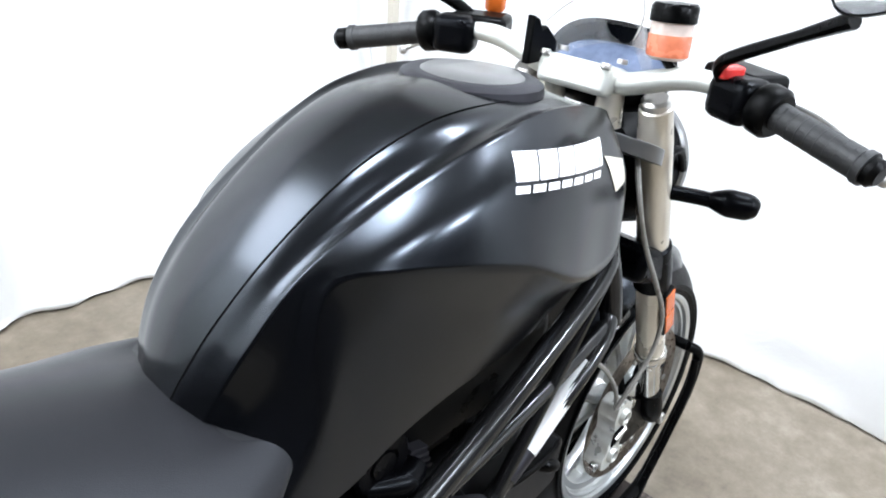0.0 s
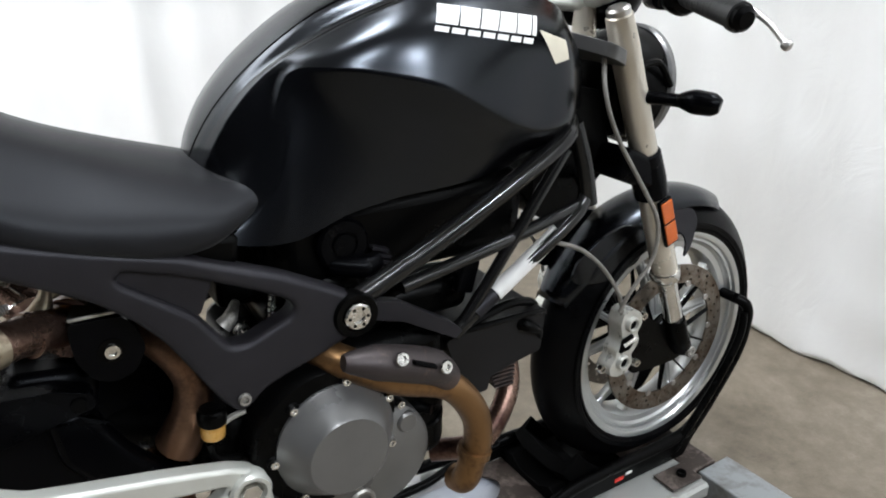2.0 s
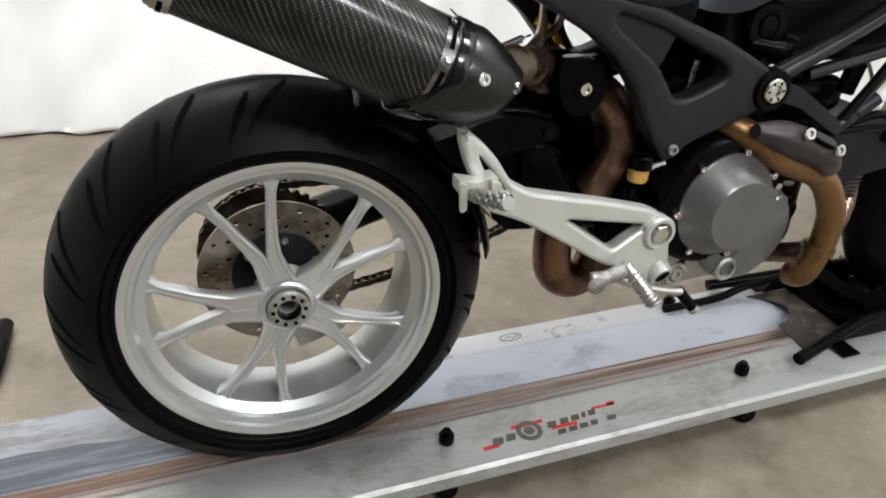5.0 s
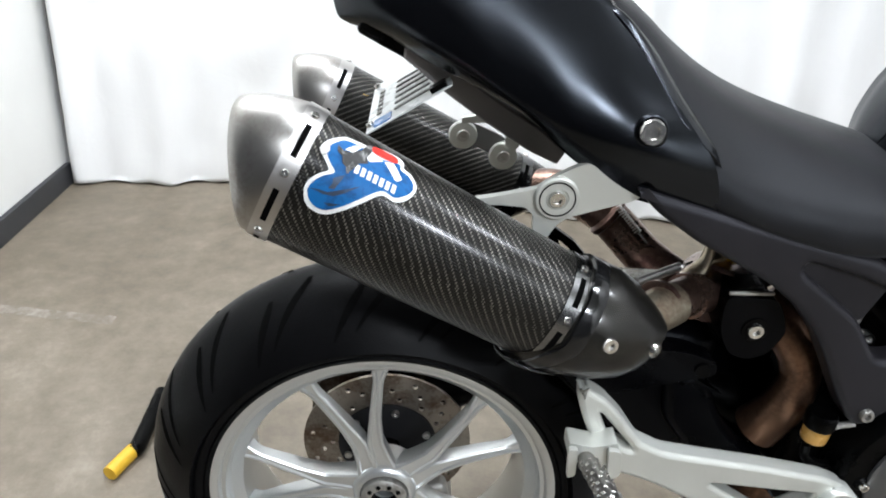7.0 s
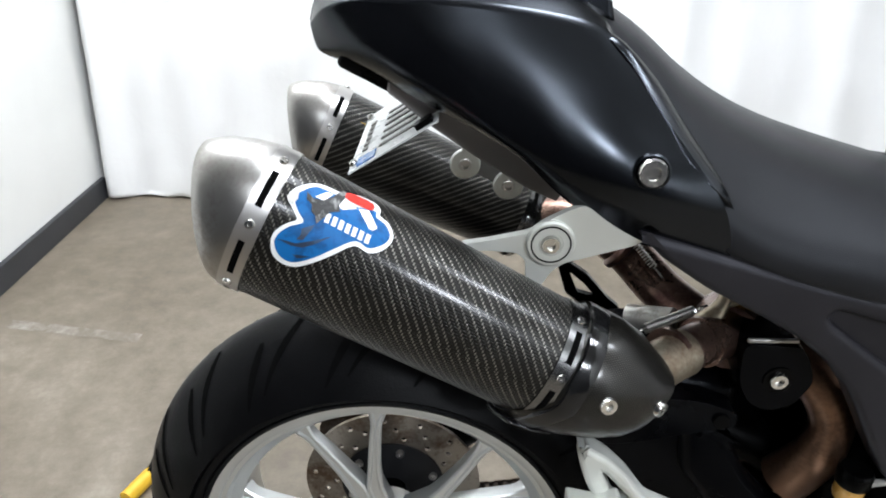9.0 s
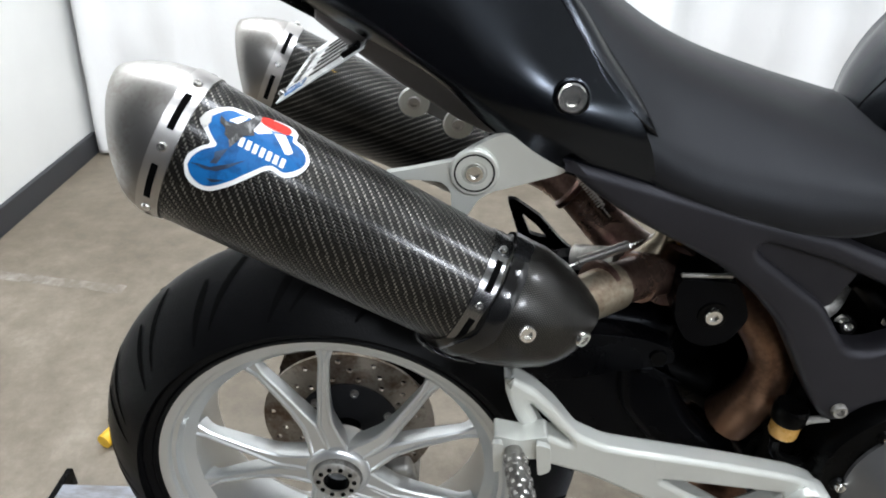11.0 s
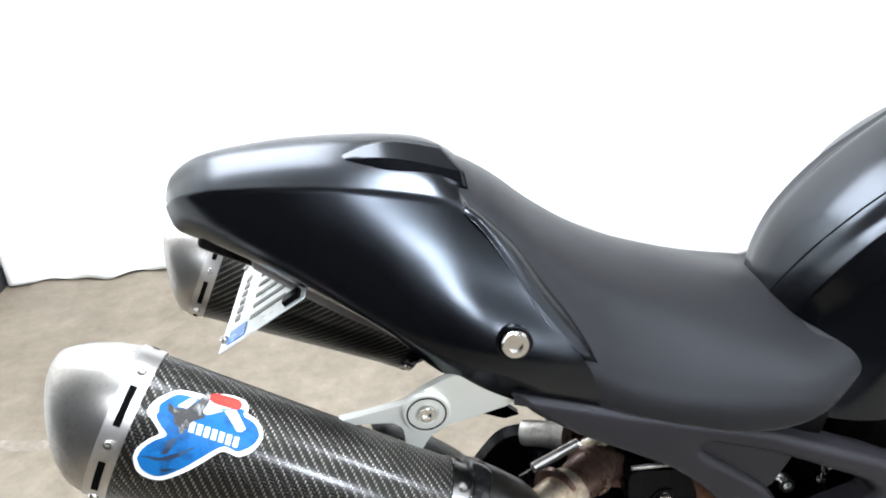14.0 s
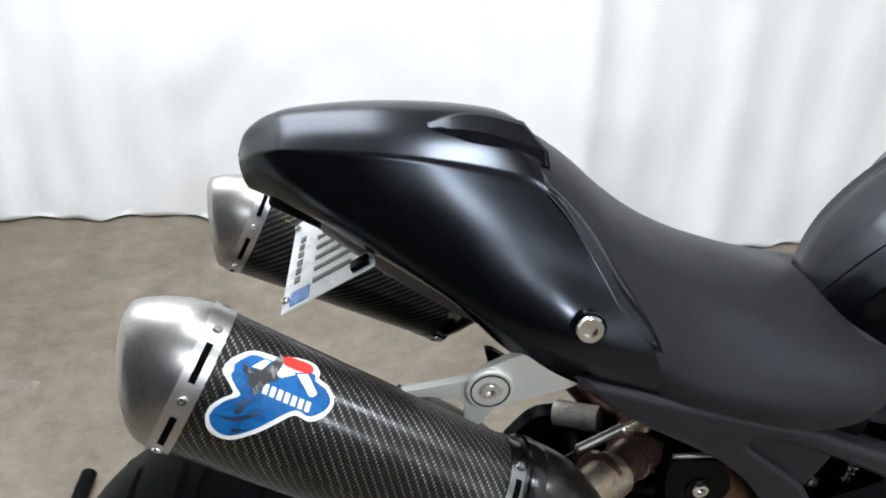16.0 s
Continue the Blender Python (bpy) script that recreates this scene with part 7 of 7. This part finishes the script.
part("collector", tube([(0.380, -0.080, 0.690), (0.405, -0.030, 0.672), (0.430, 0.0, 0.655)], [0.034, 0.044, 0.040], 20, 16), LINKPIPE, bike)
part("exhaust_hanger", tube([(0.352, -0.088, 0.712), (0.366, -0.085, 0.738), (0.370, -0.080, 0.775), (0.368, -0.075, 0.815)], [0.016, 0.0075, 0.0055, 0.0055], 10, 18), PALE_PIPE, bike, "pale pipe hanger")
part("exhaust_hanger", tube([(0.366, -0.085, 0.735), (0.388, -0.080, 0.742), (0.400, -0.078, 0.765), (0.402, -0.07, 0.80)], 0.0058, 10, 18), PALE_PIPE, bike)


def spring(a, b, r, turns, parent):
    a, b = Vector(a), Vector(b)
    u, v, d = frame_of(b - a)
    pts = [a + (b - a) * (k / (turns * 8)) + r * (math.cos(k * math.pi / 4) * u + math.sin(k * math.pi / 4) * v) for k in range(turns * 8 + 1)]
    bm = bmesh.new()
    rings = []
    for i, p in enumerate(pts):
        t = (pts[min(i + 1, len(pts) - 1)] - pts[max(i - 1, 0)]).normalized()
        e, f, _ = frame_of(t)
        rings.append([p + 0.0011 * (math.cos(q) * e + math.sin(q) * f) for q in (0, 2.1, 4.2)])
    add_rings(bm, rings)
    sp = part("exhaust_spring", bm, STEEL, parent, "bright coil spring", 80)
    for end, way in ((a, a - b), (b, b - a)):
        part("spring_hook", tube([end, end + way.normalized() * 0.016], 0.0014, 6), CHROME, sp)


spring((0.279, -0.122, 0.729), (0.330, -0.104, 0.739), 0.0046, 20, link)
spring((0.302, 0.062, 0.735), (0.330, 0.045, 0.705), 0.0042, 12, lp)
part("yellow_hose", tube([(0.385, -0.03, 0.745), (0.402, -0.045, 0.735), (0.415, -0.05, 0.715)], 0.006, 8, 12), YELLOW, bike, "yellow breather hose")
part("dark_cable", tube([(0.372, -0.05, 0.79), (0.392, -0.07, 0.78), (0.410, -0.06, 0.74), (0.430, -0.05, 0.71)], 0.004, 8, 16), BLACK, bike)

# muffler hangers
for flip in (False, True):
    pts = [(0.203, 0.876), (0.264, 0.846), (0.248, 0.837), (0.190, 0.820), (0.179, 0.812), (0.170, 0.796), (0.156, 0.801), (0.155, 0.822), (0.147, 0.830), (0.121, 0.832), (0.098, 0.831), (0.098, 0.838), (0.122, 0.842), (0.158, 0.850), (0.170, 0.860), (0.188, 0.870)]
    y0 = -0.154 if not flip else 2 * middle(0.18) + 0.146
    hp = part("muffler_hanger", plate(pts, y0, 0.008, round_by=0.004), BRACKET, bike, "pale alloy muffler hanger", 40, 0.0015)
    if not flip:
        part("hanger_washer", lathe([(0.0215, 0), (0.0215, 0.004), (0.0200, 0.0055), (0.0110, 0.0055), (0.0100, 0.0035), (0.0080, 0.0035)], (0.176, -0.154, 0.841), (0, -1, 0), 32), BRACKET, hp, "pale round washer")
        # raised dark ring; its colour gives the shade of a groove
        part("washer_dark_ring", lathe([(0.0178, 0.0055), (0.0178, 0.0060), (0.0164, 0.0060), (0.0164, 0.0055)], (0.176, -0.154, 0.841), (0, -1, 0), 32, True), JOINT_SHADE, hp, "dark ring standing for the washer's shaded groove")
        part("hanger_bolt", bolt((0.176, -0.157, 0.841), (0, -1, 0), 0.0085, 0.005), CHROME, hp)
part("under_tail_tray", plate([(0.030, 0.962), (0.085, 0.932), (0.172, 0.876), (0.200, 0.852), (0.192, 0.838), (0.160, 0.853), (0.112, 0.884), (0.074, 0.911), (0.028, 0.948)], -0.062, 0.09), TAUPE, bike, "taupe plastic under-tail tray", bevel=0.002)
for x, z in ((0.102, 0.808), (0.156, 0.780)):
    lug = part("far_lug", lathe([(0.0190, 0.0), (0.0190, 0.004), (0.0175, 0.0055), (0.0095, 0.0055)], (x, 0.121, z), (0, -1, 0), 28), BRACKET, left_muffler, "round pale hanger lug")
    part("lug_bolt", bolt((x, 0.117, z), (0, -1, 0), 0.0085, 0.005), STEEL, lug, "dull socket bolt")
part("far_hanger_bar", plate([(0.104, 0.828), (0.150, 0.808), (0.176, 0.790), (0.166, 0.776), (0.138, 0.782), (0.108, 0.798)], 0.1225, 0.005, round_by=0.006), ENGINE, left_muffler, "grey hanger strap", bevel=0.001)

# number plate marks (plain bars)
plate_ob = bpy.data.objects["number_plate"]
PLATE_TURN = Euler((0, radians(-31.5), 0))


def on_plate(u, v, h=0.0013):
    return Vector((0.034, -0.005, 0.9045)) + PLATE_TURN.to_matrix() @ Vector((u, v, h))


for k in range(6):
    part("plate_bar", box(on_plate(0.004, -0.058 + 0.021 * k), (0.042, 0.0065, 0.0012), PLATE_TURN), DARK_PRINT, plate_ob)
    part("plate_bar", box(on_plate(-0.036, -0.040 + 0.016 * k), (0.006, 0.010, 0.0012), PLATE_TURN), DARK_PRINT, plate_ob)
part("plate_patch", box(on_plate(-0.030, -0.072), (0.020, 0.022, 0.0012), PLATE_TURN), PLATE_BLUE, plate_ob)
for v in (-0.072, 0.072):
    part("plate_screw", bolt(on_plate(-0.044, v), (-0.5, 0, 0.85), 0.0042, 0.004), CHROME, plate_ob)
part("plate_clip", box(on_plate(0.036, -0.076, 0.003), (0.018, 0.014, 0.006), PLATE_TURN), BLACK, plate_ob, bevel=0.001)

# ---- rear mudguard, reservoir, shield ----
hug = []
for i in range(18):
    a = radians(8 + 62 * i / 17)
    r = 0.334
    w = 0.088
    hug.append([REAR + Vector(((r - 0.030 * abs(t) ** 2.2) * math.cos(a), t * w, (r - 0.030 * abs(t) ** 2.2) * math.sin(a))) for t in np.linspace(-1, 1, 11)])
bm = bmesh.new()
add_rings(bm, hug, closed=False, caps=False)
hugger = part("rear_mudguard", bm, DARK_PLASTIC, bike, "black plastic rear mudguard", 60)
hugger.modifiers.new("thick", "SOLIDIFY").thickness = 0.003
part("mudguard_tongue", plate([(0.205, 0.612), (0.295, 0.640), (0.355, 0.634), (0.392, 0.619), (0.393, 0.601), (0.342, 0.590), (0.280, 0.575), (0.235, 0.575)], -0.118, 0.05, round_by=0.012), DARK_PLASTIC, hugger, "", 40, 0.006)
part("tongue_hole", lathe([(0.0085, 0), (0.0085, 0.002), (0.005, 0.002)], (0.375, -0.120, 0.610), (0, -1, 0.2), 18), BLACK, hugger)
part("mudguard_side", plate([(0.236, 0.590), (0.340, 0.598), (0.365, 0.540), (0.400, 0.470), (0.385, 0.450), (0.330, 0.455), (0.290, 0.492), (0.266, 0.542)], -0.100, 0.03, round_by=0.012), DARK_PLASTIC, hugger, "", 40, 0.006)
part("mudguard_sweep", plate([(0.337, 0.602), (0.390, 0.592), (0.404, 0.556), (0.424, 0.520), (0.456, 0.484), (0.492, 0.458), (0.488, 0.442), (0.440, 0.448), (0.385, 0.478), (0.345, 0.532)], -0.116, 0.036, round_by=0.012), DARK_PLASTIC, hugger, "curved black side of the mudguard", 40, 0.010, False)
# added plate, blocks the bright gaps between wheel and engine
part("fender_filler", plate([(0.230, 0.600), (0.270, 0.655), (0.400, 0.660), (0.480, 0.640), (0.530, 0.560), (0.530, 0.440), (0.430, 0.430), (0.330, 0.470), (0.270, 0.540)], 0.010, 0.02, round_by=0.02), DARK_PLASTIC, hugger, "added black plate that fills the gaps behind the mudguard", 40, 0.006)
part("inner_box", box((0.352, -0.02, 0.612), (0.10, 0.14, 0.06), Euler((0, radians(8), 0))), DARK_PLASTIC, bike, "black plastic inner cover", bevel=0.014)
part("swingarm_brace", tube([(0.30, 0.09, 0.47), (0.40, 0.04, 0.48), (0.50, -0.02, 0.47), (0.53, -0.10, 0.465)], 0.035, 14, 20), BLACK, bike)
res = part("rear_brake_reservoir", lathe([(0.0140, 0.004), (0.0150, 0.007), (0.0155, 0.024)], (0.510, -0.150, 0.532), (0.05, 0, 1), 26), FLUID, bike, "yellowed rear brake fluid pot")
part("lid", lathe([(0.0170, 0.024), (0.0178, 0.026), (0.0178, 0.040), (0.0155, 0.044), (0, 0.044)], (0.510, -0.150, 0.532), (0.05, 0, 1), 26), BLACK, res, "black screw lid")
part("pot_strap", tube([(0.520, -0.150, 0.548), (0.535, -0.150, 0.555), (0.552, -0.152, 0.560)], 0.004, 8, 10), ALLOY, res)
part("pot_hose", tube([(0.505, -0.150, 0.527), (0.510, -0.150, 0.505), (0.540, -0.145, 0.490), (0.565, -0.12, 0.49)], 0.0055, 8, 16), BLACK, res)
shield = part("heat_shield", plate([(0.377, 0.716), (0.436, 0.712), (0.448, 0.690), (0.455, 0.668), (0.440, 0.640), (0.418, 0.632), (0.396, 0.640), (0.380, 0.668)], -0.128, 0.055, round_by=0.014), DARK_PLASTIC, bike, "black plastic shield round a bright bolt", 40, 0.006)
part("shield_bolt", bolt((0.418, -0.1285, 0.673), (0, -1, 0), 0.0095, 0.005), CHROME, shield)
part("shield_dish", lathe([(0.015, 0), (0.015, 0.0012), (0.0105, 0.0012)], (0.418, -0.1282, 0.673), (0, -1, 0), 22), BLACK, shield)
part("shield_clip", box((0.405, -0.126, 0.719), (0.050, 0.004, 0.004)), ALLOY, bike, bevel=0.001)
# far footrest bracket's triangle, painted black to stand for its shade
part("far_bracket_loop", plate([(0.220, 0.684), (0.230, 0.684), (0.263, 0.660), (0.293, 0.624), (0.311, 0.608), (0.290, 0.603), (0.250, 0.620), (0.236, 0.632)], 0.104, 0.010, ([(0.239, 0.664), (0.260, 0.646), (0.276, 0.626), (0.252, 0.633)],), 0.004), BLACK, bike, "triangular loop of the far footrest bracket, black for its shade", bevel=0.002)
part("far_silencer", tube([(0.300, 0.02, 0.650), (0.345, -0.01, 0.664)], 0.016, 14), ALLOY, bike)

chain_links()
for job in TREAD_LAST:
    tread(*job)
